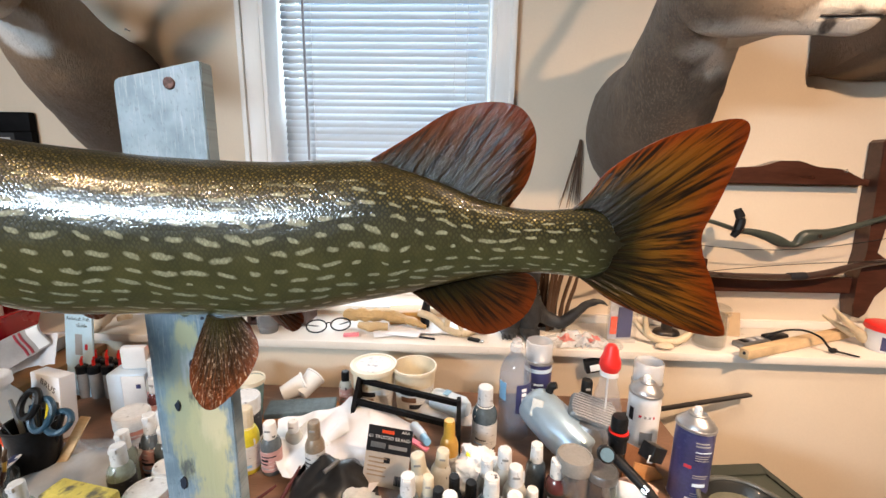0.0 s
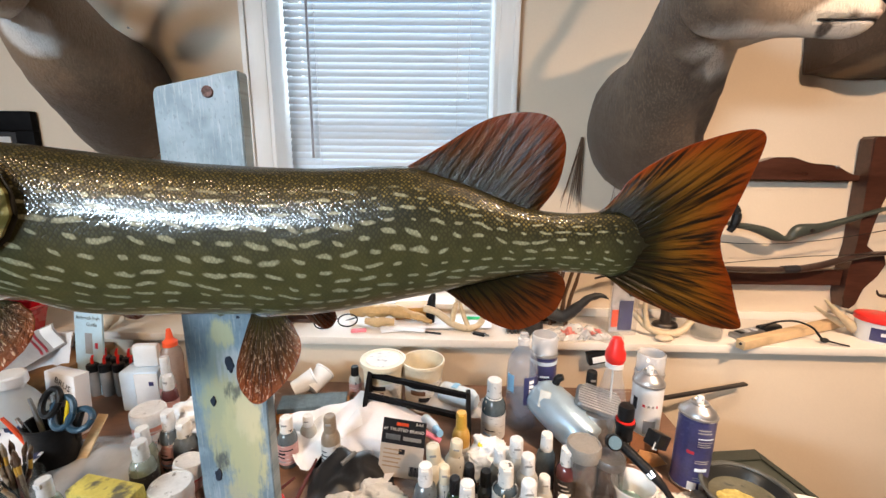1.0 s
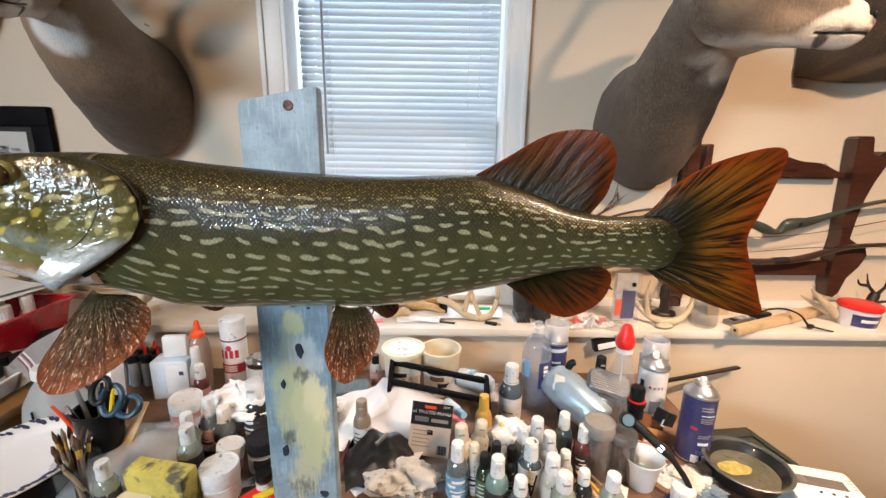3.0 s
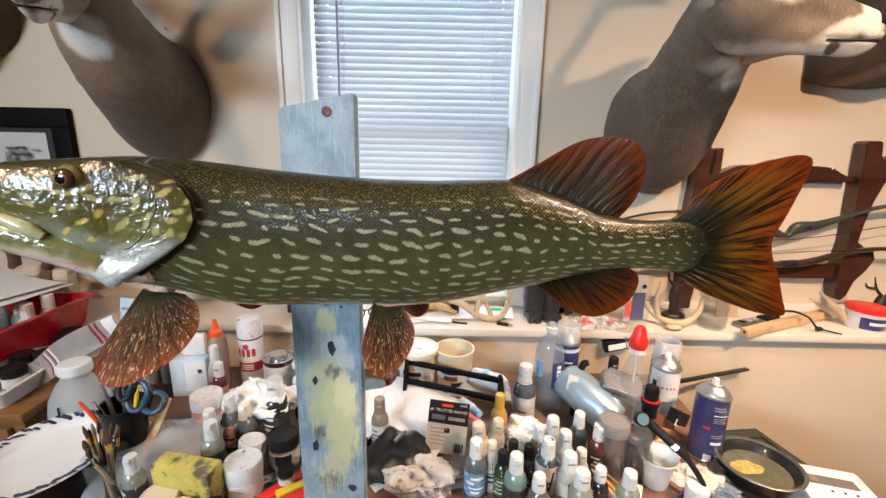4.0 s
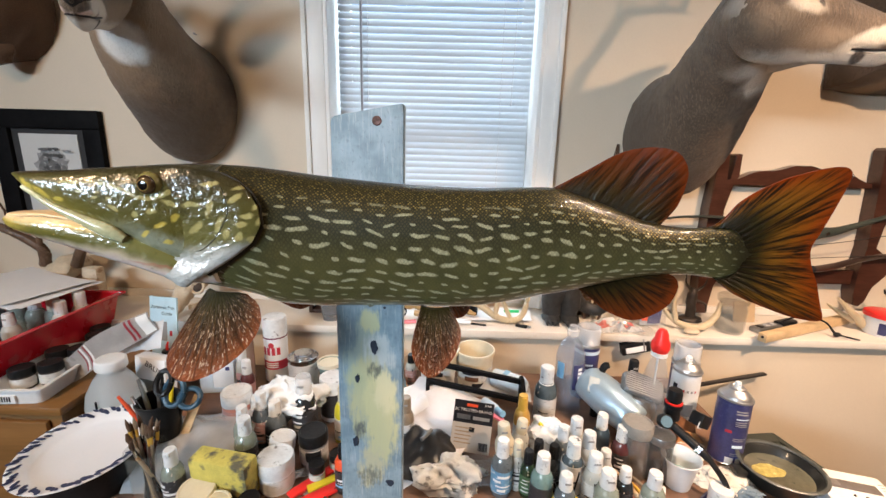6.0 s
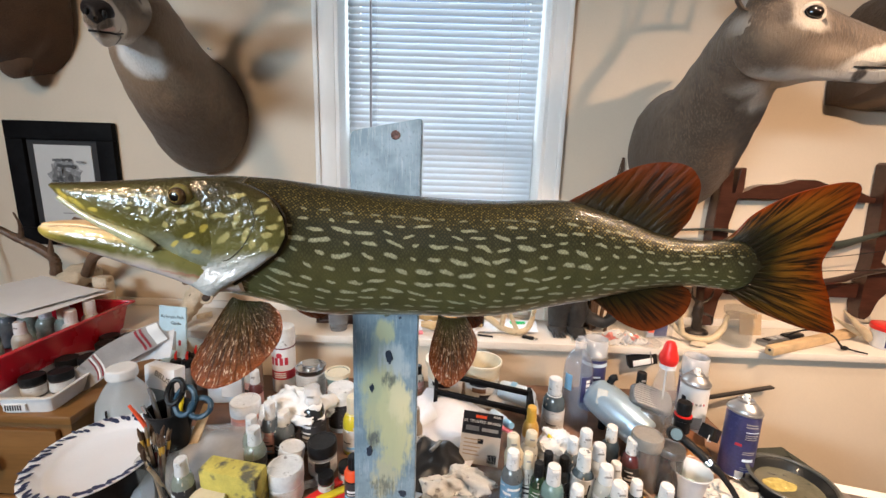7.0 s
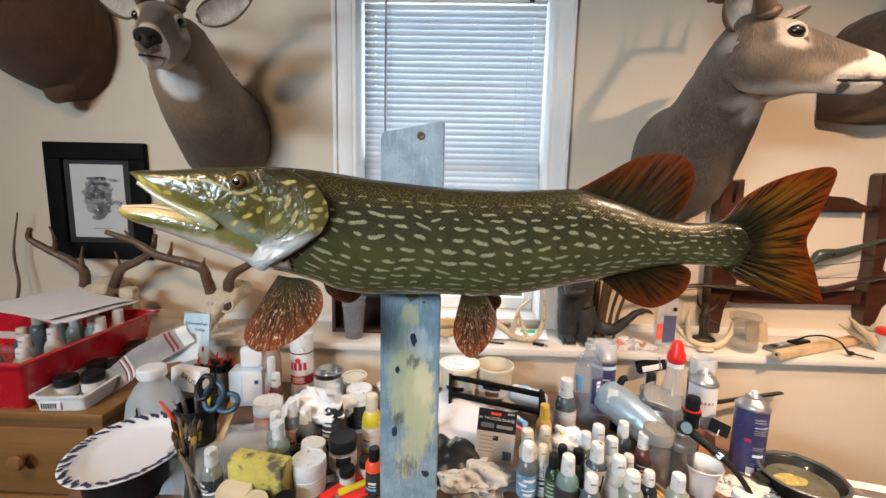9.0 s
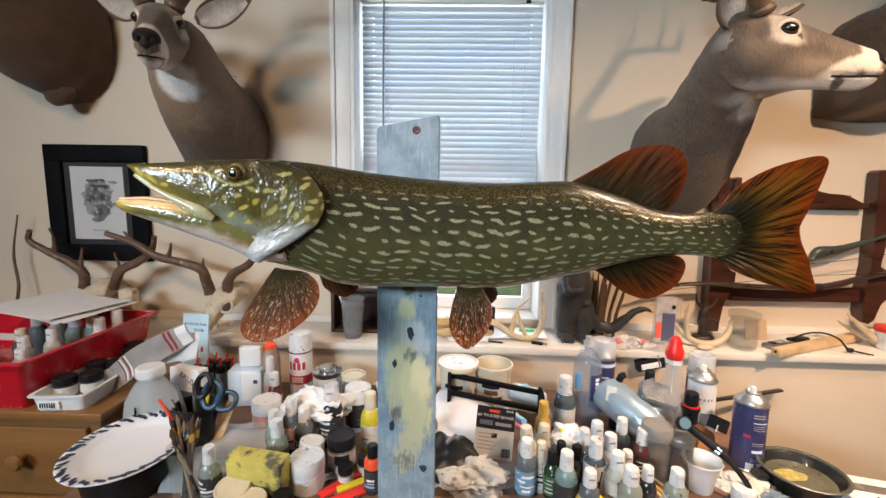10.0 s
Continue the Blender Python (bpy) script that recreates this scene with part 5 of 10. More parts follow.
# deer heads share one form, built along +x about the middle between the eyes
DTOP = smooth_curve([(-0.118, -0.030), (-0.108, 0.006), (-0.085, 0.036), (-0.055, 0.049), (-0.020, 0.047), (0.012, 0.040), (0.055, 0.025), (0.093, 0.010), (0.131, -0.005), (0.169, -0.020), (0.202, -0.033), (0.226, -0.043), (0.243, -0.056), (0.252, -0.072)], 6)
DBOT = smooth_curve([(-0.118, -0.045), (-0.108, -0.080), (-0.085, -0.108), (-0.055, -0.122), (-0.012, -0.128), (0.036, -0.127), (0.093, -0.126), (0.140, -0.128), (0.175, -0.131), (0.203, -0.130), (0.226, -0.120), (0.243, -0.103), (0.252, -0.082)], 6)
DHALF = smooth_curve([(-0.118, 0.010), (-0.108, 0.030), (-0.085, 0.050), (-0.055, 0.061), (-0.020, 0.067), (0.010, 0.062), (0.040, 0.050), (0.080, 0.0385), (0.131, 0.0325), (0.169, 0.0305), (0.202, 0.0300), (0.226, 0.0265), (0.243, 0.018), (0.252, 0.005)], 6)


def dent(d, w):
    return math.exp(-(d / w) ** 2)


def head_mesh(x0=-0.118, x1=0.252, n=84, seg=64, grow=0.0, floor_z=None):
    """The skin of a deer's head: brow, sunken eye sockets, cheeks, mouth line and nostrils."""
    rings = []
    for x in np.linspace(x0, x1, n):
        zt, zb, w = curve(x, DTOP) + grow, curve(x, DBOT) - grow, curve(x, DHALF) + grow
        if floor_z is not None:
            zb = max(zb, floor_z)
        zc, hz = (zt + zb) / 2, (zt - zb) / 2
        ring = []
        for k in range(seg):
            a = 2 * math.pi * k / seg
            c, sn = math.cos(a), math.sin(a)
            py, pz = math.copysign(abs(c) ** 0.86, c), math.copysign(abs(sn) ** 0.90, sn)
            y, z = w * py, zc + hz * pz
            if pz < 0:
                y *= 1 - 0.50 * pz * pz
            sgn = 1 if y > 0 else -1
            if abs(py) > 0.25 and floor_z is None:
                y -= sgn * 0.013 * dent(x - 0.004, 0.028) * dent(z + 0.002, 0.017)
                y += sgn * 0.006 * dent(x + 0.002, 0.034) * dent(z - 0.024, 0.010)
                y += sgn * 0.004 * dent(x - 0.035, 0.045) * dent(z + 0.040, 0.016)
                y -= sgn * 0.005 * dent(x - 0.085, 0.035) * dent(z + 0.062, 0.018)
                y -= sgn * 0.0055 * dent(z + 0.1015, 0.0035) * min(1.0, max(0.0, (x - 0.110) / 0.03))
            y -= sgn * 0.011 * dent(x - 0.240, 0.009) * dent(z + 0.066, 0.008) if abs(py) > 0.2 else 0.0
            ring.append((x, y, z))
        rings.append(ring)
    return rings_mesh(rings)


def dims(x, z):
    """Half width of the head's skin at x and z."""
    zc, hz = (curve(x, DTOP) + curve(x, DBOT)) / 2, (curve(x, DTOP) - curve(x, DBOT)) / 2
    pz = max(-1.0, min(1.0, (z - zc) / hz))
    c = math.sqrt(max(0.0, 1 - abs(pz) ** (2 / 0.90)))
    return curve(x, DHALF) * c ** 0.86 * (1 - 0.50 * pz * pz if pz < 0 else 1)


HEADFUR = fur("deer_face_hair", Vector((0, 0, 0)), [
    ((-0.035, 0, 0.056), (0.085, 0.3, 0.026), 8, (0.050, 0.034, 0.023), 0.5), ((0.115, 0, 0.000), (0.085, 0.3, 0.020), -21, (0.085, 0.060, 0.044), 0.6),
    ((0.050, 0, -0.088), (0.070, 0.3, 0.030), 0, (0.23, 0.165, 0.110), 0.6), ((-0.050, 0, -0.055), (0.045, 0.3, 0.030), 0, (0.19, 0.135, 0.090), 0.6),
    ((0.004, 0, -0.004), (0.038, 0.3, 0.033), 0, (0.44, 0.36, 0.28), 0.55), ((0.004, 0, -0.026), (0.036, 0.3, 0.014), -6, (0.54, 0.46, 0.37), 0.60), ((-0.024, 0, 0.010), (0.012, 0.3, 0.022), 0, (0.44, 0.36, 0.28), 0.5),
    ((0.031, 0, -0.014), (0.007, 0.3, 0.012), 30, (0.035, 0.025, 0.020), 0.45), ((-0.050, 0, -0.004), (0.015, 0.3, 0.018), 0, (0.080, 0.058, 0.042), 0.6),
    ((0.170, 0, -0.077), (0.078, 0.3, 0.019), 24, (0.64, 0.56, 0.46), 0.36), ((0.206, 0, -0.066), (0.022, 0.3, 0.042), 12, (0.64, 0.56, 0.47), 0.35), ((0.195, 0, -0.122), (0.050, 0.3, 0.018), 0, (0.62, 0.57, 0.50), 0.4),
    ((0.130, 0, -0.126), (0.125, 0.3, 0.015), 0, (0.50, 0.46, 0.41), 0.4), ((0.010, 0, -0.128), (0.130, 0.3, 0.019), 0, (0.50, 0.45, 0.39), 0.6),
    ((0.146, 0, -0.114), (0.012, 0.3, 0.014), -12, (0.030, 0.022, 0.018), 0.35), ((0.231, 0, -0.0955), (0.010, 0.3, 0.006), 0, (0.60, 0.44, 0.37), 0.3)],
    (0.120, 0.081, 0.053))


def deer_head(owner, m, scale, ears):
    """Head, glass eyes with dark lids, nose pad, lips, ears and antlers under a deer mount; m: the head's place in the room."""
    m = owner.matrix_world.inverted() @ m @ Matrix.Scale(scale, 4)

    def put(name, bm, mat, label="", parent=None):
        ob = part(name, bm, mat, parent or owner, label, 50.0)
        if parent is None:
            ob.matrix_local = m
        return ob

    h = put("head", head_mesh(), HEADFUR, "brown deer head with pale eye rings and a white muzzle")
    put("nose", head_mesh(0.221, 0.252, 22, 36, 0.0012, -0.088), NOSESKIN, "black leathery nose")
    for sgn in (-1, 1):
        ey_ = sgn * (dims(0.004, 0.0) - 0.0105)
        put("eye", ball((0.010, ey_ + sgn * 0.0035, -0.001), 0.0150, 22, 14, (1.18, 0.82, 0.86)), EYEGLASS, "dark glass eye")
        lid = []
        for k in range(19):
            a = 2 * math.pi * k / 18
            lx, lz = 0.009 + 0.0182 * math.cos(a), -0.001 + 0.0108 * math.sin(a) - 0.0030 * math.cos(a)
            lid.append((lx, ey_ + sgn * (0.0090 - 0.0085 * max(0.0, math.cos(a)) - 0.003 * max(0.0, -math.cos(a))), lz, 0.0026 if math.sin(a) > 0 else 0.0018))
        put("eyelid", sweep(lid, 2, 8, (0, 1, 0)), NOSESKIN, "dark eyelid")
        halo = [(0.009 + 0.0265 * math.cos(a), ey_ + sgn * (0.0060 - 0.0150 * max(0.0, math.cos(a)) - 0.004 * max(0.0, -math.cos(a))), -0.003 + 0.0178 * math.sin(a), 0.0058) for a in np.linspace(0, 2 * math.pi, 19)]
        put("eye_ring", sweep(halo, 2, 10, (0, 1, 0), rough=0.0012), EYEHALO, "pale hair round the eye")
        put("lip", sweep([(x, sgn * (dims(x, -0.1015) - 0.0020), -0.1015 - 0.001 * math.sin(x * 40), 0.0022) for x in np.linspace(0.128, 0.244, 12)], 2, 8), NOSESKIN, "black lip line")
        put("nostril", ball((0.242, sgn * 0.0145, -0.067), 0.0065, 12, 8, (0.9, 0.7, 1.2)), BLACK)
        base = Vector((-0.045, sgn * 0.032, 0.044))
        beam = [base, base + Vector((-0.030, sgn * 0.030, 0.045)), Vector((-0.048, sgn * 0.105, 0.152)), Vector((-0.066, sgn * 0.190, 0.186)), Vector((-0.030, sgn * 0.235, 0.190)), Vector((0.060, sgn * 0.222, 0.200)), Vector((0.130, sgn * 0.165, 0.212))]
        put("antler", sweep([(*p, r) for p, r in zip(beam, (0.021, 0.017, 0.0145, 0.0125, 0.0105, 0.0075, 0.002))], 5, 12, rough=0.0015), ANTLER, "brown ridged antler")
        put("burr", sweep([(*(base + Vector((0.002, 0, -0.006))), 0.022), (*(base + Vector((-0.001, sgn * 0.003, 0.004))), 0.026), (*(base + Vector((-0.004, sgn * 0.006, 0.012))), 0.020)], 3, 14, rough=0.003), ANTLER, "knobbly antler base")
        for (fx, fy, fz), (dx, dy, dz) in (((-0.056, 0.080, 0.120), (0.020, 0.000, 0.085)), ((-0.062, 0.150, 0.172), (0.000, 0.020, 0.125)), ((-0.070, 0.215, 0.180), (0.012, 0.010, 0.120)), ((0.010, 0.232, 0.195), (0.020, -0.010, 0.110)), ((0.080, 0.210, 0.203), (0.022, -0.015, 0.080))):
            p, d = Vector((fx, sgn * fy, fz)), Vector((dx, sgn * dy, dz))
            put("tine", sweep([(*p, 0.0095), (*(p + d * 0.5 + Vector((0.008, 0, 0))), 0.0070), (*(p + d), 0.0018)], 4, 8), ANTLER, "antler tine")
    inv_ = owner.matrix_world.inverted()
    for b0, b1, width, facing in ears:
        ear(owner, inv_ @ Vector(b0), inv_ @ Vector(b1), width, facing, HEADFUR_EAR, EARLINING)
    return h


EYEHALO = material("pale_eye_hair", (0.56, 0.48, 0.39), 0.8, var=0.35, scale=60, bump=0.8, fine=260, grain=0.45)
HEADFUR_EAR = material("deer_ear_hair", (0.135, 0.094, 0.066), 0.8, var=0.4, scale=40, bump=0.8, fine=260, grain=0.45, stain=(0.04, 0.028, 0.02), stain_at=0.62, stain_scale=18)

# deer that looks along the wall to the right
deer = thing("deer_mount", "grey-brown deer shoulder mount with white throat, head turned along the wall", "deer mount", at(0.51, YW, 1.48), "deer mounts")


def local(ob, bm):
    bm.transform(ob.matrix_world.inverted())
    return bm


NECK_R = [(0.515, 1.2735, 1.480, 0.150, 0.195), (0.510, 1.245, 1.488, 0.150, 0.195), (0.505, 1.17, 1.520, 0.135, 0.165), (0.500, 1.09, 1.575, 0.115, 0.128), (0.492, 1.01, 1.645, 0.098, 0.104), (0.474, 0.930, 1.690, 0.086, 0.098), (0.456, 0.870, 1.712, 0.076, 0.088), (0.450, 0.830, 1.722, 0.062, 0.074), (0.447, 0.806, 1.728, 0.030, 0.036)]
# pale throat; hair darker low on the neck, toward the wall
FUR_R = fur("deer_hair_along_wall", Vector((0.51, YW, 1.48)), [
    ((0.600, 0.885, 1.612), (0.150, 0.10, 0.024), 4, (0.58, 0.54, 0.48), 0.35), ((0.548, 0.955, 1.604), (0.062, 0.10, 0.034), 20, (0.56, 0.52, 0.46), 0.45), ((0.510, 0.93, 1.590), (0.020, 0.08, 0.028), 25, (0.62, 0.55, 0.47), 0.35),
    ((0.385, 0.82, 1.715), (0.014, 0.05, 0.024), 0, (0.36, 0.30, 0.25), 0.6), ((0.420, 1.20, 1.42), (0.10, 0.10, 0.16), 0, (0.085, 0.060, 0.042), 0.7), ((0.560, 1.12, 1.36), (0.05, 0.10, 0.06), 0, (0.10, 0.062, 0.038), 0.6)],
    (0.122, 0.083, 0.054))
part("throat", local(deer, sweep([(0.500, 0.945, 1.640, 0.018, 0.018), (0.520, 0.900, 1.634, 0.030, 0.030), (0.555, 0.862, 1.631, 0.028, 0.020), (0.605, 0.843, 1.630, 0.010, 0.007)], 5, 24, rough=0.002)), FUR_R, deer, "white throat hair")
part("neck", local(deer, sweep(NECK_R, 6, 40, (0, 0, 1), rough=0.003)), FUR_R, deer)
deer_head(deer, at(0.497, 0.846, 1.731, -6), 0.95, [((0.402, 0.838, 1.745), (0.378, 0.800, 1.872), 0.053, (0.30, -1, 0.1)), ((0.490, 0.905, 1.785), (0.630, 0.935, 1.842), 0.024, (-0.3, -0.5, 0.8))])


# deer that looks into the room
deer2 = thing("deer_mount", "grey-brown deer shoulder mount with white throat, facing into the room", "deer mount", at(-1.02, YW, 1.50), "deer mounts")
NECK_L = [(-1.020, 1.2735, 1.540, 0.142, 0.182), (-1.018, 1.245, 1.545, 0.142, 0.182), (-1.006, 1.17, 1.575, 0.130, 0.155), (-0.995, 1.09, 1.615, 0.116, 0.128), (-0.990, 1.02, 1.675, 0.099, 0.106), (-0.986, 0.975, 1.730, 0.080, 0.088), (-0.990, 0.940, 1.768, 0.060, 0.066), (-0.995, 0.93, 1.785, 0.03, 0.035)]
# white throat; upper neck lighter, hair darker below and toward the wall
FUR_L = fur("deer_hair_into_room", Vector((-1.02, YW, 1.50)), [
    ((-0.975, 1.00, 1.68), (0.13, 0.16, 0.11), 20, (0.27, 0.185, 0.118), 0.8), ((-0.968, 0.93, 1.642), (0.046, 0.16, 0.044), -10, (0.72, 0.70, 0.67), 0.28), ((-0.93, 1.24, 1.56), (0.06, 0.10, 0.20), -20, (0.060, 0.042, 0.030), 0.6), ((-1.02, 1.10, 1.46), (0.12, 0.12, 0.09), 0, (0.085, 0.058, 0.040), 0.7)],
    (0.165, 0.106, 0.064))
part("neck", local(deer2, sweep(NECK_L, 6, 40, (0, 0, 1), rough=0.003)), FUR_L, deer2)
deer_head(deer2, at(-0.970, 0.880, 1.770, -62.7, 0, 12.6), 0.90, [((-0.912, 0.935, 1.792), (-0.768, 0.950, 1.850), 0.040, (0.0, -1, -0.15)), ((-1.040, 0.905, 1.800), (-1.185, 0.945, 1.860), 0.040, (-0.2, -1, -0.15))])

# two more shoulder mounts of which the lower part shows
big = thing("shoulder_mount", "dark brown shoulder mount hung high on the wall", "animal mount", at(-1.62, YW, 1.85), "shoulder mounts")
part("neck", local(big, sweep([(-1.555, 1.2735, 1.87, 0.168, 0.222), (-1.56, 1.245, 1.87, 0.170, 0.220), (-1.58, 1.17, 1.89, 0.170, 0.200), (-1.62, 1.05, 1.99, 0.150, 0.165), (-1.65, 0.94, 2.10, 0.13, 0.14), (-1.66, 0.88, 2.20, 0.11, 0.11), (-1.66, 0.84, 2.28, 0.07, 0.07)], 6, 30, rough=0.006)), DARKHAIR, big)
part("beard", local(big, sweep([(-1.545, 1.20, 1.70, 0.060, 0.03), (-1.540, 1.195, 1.655, 0.045, 0.028), (-1.535, 1.20, 1.63, 0.02, 0.015)], 5, 14, (0, 1, 0), rough=0.006)), DARKHAIR, big)
big2 = thing("shoulder_mount", "brown shoulder mount beside the bow rack", "animal mount", at(1.12, YW, 1.78), "shoulder mounts")
bm = sweep([(1.120, 1.2735, 1.790, 0.170, 0.170), (1.120, 1.245, 1.792, 0.170, 0.170), (1.135, 1.17, 1.81, 0.163, 0.160), (1.16, 1.07, 1.88, 0.14, 0.14), (1.19, 0.98, 1.97, 0.115, 0.12), (1.21, 0.92, 2.06, 0.09, 0.095), (1.22, 0.89, 2.12, 0.05, 0.05)], 6, 48, rough=0.004)
for v in bm.verts:
    dx, dz = v.co.x - 1.125, v.co.z - 1.795
    if dz < 0 and v.co.y > 1.10:
        g = (math.hypot(dx, dz) / max(abs(dx), abs(dz), 1e-4)) ** (0.75 * min(1.0, (v.co.y - 1.10) / 0.10))
        v.co.x, v.co.z = 1.125 + dx * g, 1.795 + dz * g
# tan diagonal band: a highlight put into the hair colour; left side darker
FUR_B = fur("brown_mount_hair", Vector((1.12, YW, 1.78)), [((1.100, 1.15, 1.660), (0.12, 0.2, 0.022), 32, (0.26, 0.175, 0.10), 0.6), ((0.975, 1.2, 1.72), (0.035, 0.2, 0.10), 0, (0.070, 0.042, 0.025), 0.6)], (0.085, 0.052, 0.030))
part("neck", local(big2, bm), FUR_B, big2)

# nails in the wall
for x, z in ((-1.005, 1.722), (0.497, 1.683), (-0.985, 1.742)):
    n = single("nail", lathe([(0.0035, 0.0), (0.0035, 0.001), (0.0014, 0.0013), (0.0014, 0.022)], 8), STEEL, "small dark nail in the wall", "nail", at(x, YW - 0.016, z) @ pose(0, 0, 0, -90, 0, 0), "nails")

# framed print
fr = thing("framed_print", "black-framed grey pencil print on white paper", "picture", at(-1.498, YW, 1.303))
FW, FH, FB = 0.180, 0.205, 0.058
bm = bmesh.new()
for q in ((-FW, FW, FH - FB, FH), (-FW, FW, -FH, -FH + FB), (-FW, -FW + FB, -FH + FB, FH - FB), (FW - FB, FW, -FH + FB, FH - FB)):
    box(q[0], q[1], -0.024, -0.002, q[2], q[3], 0.003, bm)
part("frame", bm, BLACKPAINT, fr)
part("mat", box(-FW + FB, FW - FB, -0.010, -0.002, -FH + FB, FH - FB), material("charcoal_mat", (0.030, 0.030, 0.032), 0.8, var=0.2), fr, "charcoal mat board")
part("print", box(-0.098, 0.094, -0.0125, -0.0102, -0.128, 0.130), material("print_paper", (0.56, 0.56, 0.55), 0.75, var=0.06, scale=12, bump=0.1), fr, "white paper")


def blot(seed, rx, rz, cx, cz, y):
    bm = bmesh.new()
    k = 44
    vs = []
    for i in range(k):
        a = 2 * math.pi * i / k
        f = 1 + 0.35 * noise.noise(Vector((2 * math.cos(a) + seed, 2 * math.sin(a), seed))) + 0.25 * noise.noise(Vector((7 * math.cos(a) + seed, 7 * math.sin(a), seed)))
        vs.append((cx + rx * f * math.cos(a), y, cz + rz * f * math.sin(a)))
    lo = [bm.verts.new(p) for p in vs]
    hi = [bm.verts.new((x, yy + 0.0004, z)) for x, yy, z in vs]
    bm.faces.new(lo)
    bm.faces.new(hi[::-1])
    for i in range(k):
        bm.faces.new((lo[i], lo[(i + 1) % k], hi[(i + 1) % k], hi[i]))
    return bm


PENCIL = [material("pencil_grey", (g, g, g * 1.02), 0.8, var=0.5, scale=60, stain=(0.5, 0.5, 0.5), stain_at=0.58, stain_scale=70) for g in (0.30, 0.16, 0.08)]
for i, (rx, rz, cx, cz, m) in enumerate(((0.050, 0.060, -0.005, 0.025, 0), (0.032, 0.040, -0.015, 0.030, 1), (0.030, 0.036, 0.020, -0.005, 1), (0.026, 0.018, -0.005, -0.050, 1), (0.012, 0.016, -0.022, 0.012, 2), (0.010, 0.014, 0.016, 0.022, 2), (0.010, 0.012, 0.004, -0.030, 2), (0.020, 0.012, 0.012, 0.070, 0))):
    part("drawing", blot(i * 1.7 + 0.3, rx, rz, cx, cz, -0.0130 - 0.0003 * i - 0.0002), PENCIL[m], fr, "soft grey pencil shading")
strokes = random.Random(31)
for i in range(16):
    part("drawing", blot(i * 2.3 + 7.1, strokes.uniform(0.006, 0.022), strokes.uniform(0.003, 0.009), strokes.gauss(-0.002, 0.026), strokes.gauss(0.020, 0.034), -0.0157 - 0.0003 * i), PENCIL[strokes.choice((0, 1, 2, 2))], fr, "soft grey pencil shading")
part("caption", box(-0.030, 0.030, -0.0132, -0.0126, -0.098, -0.094), GREYINK, fr, "grey line of writing")

# bow rack with two bows
rack = thing("bow_rack", "dark red-brown wooden wall rack with scalloped rails", "rack", at(0, 0, 0))
part("upright", prism([(0.652, 1.455), (0.659, 1.460), (0.676, 1.460), (0.682, 1.455), (0.683, 1.352), (0.690, 1.342), (0.699, 1.350), (0.702, 1.425), (0.710, 1.430), (0.722, 1.428), (0.724, 1.360), (0.705, 1.330), (0.690, 1.25), (0.700, 1.13), (0.712, 1.115), (0.735, 1.110), (0.735, 1.060), (0.700, 1.000), (0.695, 0.900), (0.655, 0.900), (0.650, 1.05), (0.645, 1.25)], 1.226, 1.2725, 0.003), DARKWOOD, rack)
part("upright", prism([(1.160, 1.452), (1.168, 1.460), (1.206, 1.460), (1.212, 1.452), (1.213, 1.405), (1.232, 1.398), (1.250, 1.415), (1.268, 1.415), (1.268, 1.370), (1.240, 1.325), (1.222, 1.27), (1.215, 1.21), (1.205, 1.140), (1.235, 1.120), (1.268, 1.115), (1.280, 1.085), (1.262, 1.045), (1.225, 1.010), (1.216, 0.955), (1.200, 0.940), (1.180, 0.945), (1.172, 0.985), (1.170, 1.06), (1.178, 1.14), (1.172, 1.25)], 1.226, 1.2725, 0.003), DARKWOOD, rack)
top = [(0.705, 1.332)]
for i in range(41):
    x = 0.705 + 0.452 * i / 40
    s = abs(i / 40 - 0.5) * 2
    top.append((x, 1.353 + 0.043 * max(0.0, 1 - s ** 2 * 1.4) - 0.006 * math.exp(-((s) / 0.06) ** 2) + 0.006 * math.cos(s * 9)))
top.append((1.157, 1.332))
part("rail", prism(top[::-1], 1.240, 1.2725, 0.002), DARKWOOD, rack)
part("rail", prism([(0.737, 1.008), (1.170, 1.012), (1.170, 1.062), (0.737, 1.060)], 1.240, 1.2725, 0.003), DARKWOOD, rack)
part("eyelet", lathe([(0.004, -0.001), (0.0055, 0.0), (0.004, 0.001), (0.003, 0.0), (0.004, -0.001)], 12), CHROME, rack, "small metal eyelet").matrix_local = at(1.085, 1.238, 1.372) @ pose(0, 0, 0, 90, 0, 0)

BOWGREEN = material("dark_green_bow", (0.040, 0.048, 0.040), 0.35, var=0.3, scale=20, coat=0.3)
bow = thing("recurve_bow", "dark green recurve bow resting on the rack", "bow", at(0, 0, 0), "bows")
part("riser", sweep([(0.790, 1.215, 1.200, 0.006, 0.008), (0.838, 1.215, 1.196, 0.010, 0.010), (0.885, 1.215, 1.184, 0.013, 0.014), (0.920, 1.215, 1.170, 0.014, 0.015), (0.948, 1.215, 1.162, 0.013, 0.009), (0.966, 1.215, 1.164, 0.013, 0.010), (0.985, 1.215, 1.183, 0.014, 0.020), (1.010, 1.215, 1.190, 0.014, 0.018), (1.050, 1.215, 1.196, 0.012, 0.014), (1.100, 1.215, 1.212, 0.010, 0.010), (1.160, 1.215, 1.232, 0.008, 0.008)], 4, 14), BOWGREEN, bow)
part("limb", sweep([(1.155, 1.215, 1.231, 0.008, 0.007), (1.24, 1.215, 1.258, 0.012, 0.006), (1.36, 1.215, 1.275, 0.014, 0.004), (1.50, 1.215, 1.262, 0.012, 0.003), (1.60, 1.215, 1.285, 0.008, 0.003)], 4, 10), BOWGREEN, bow)
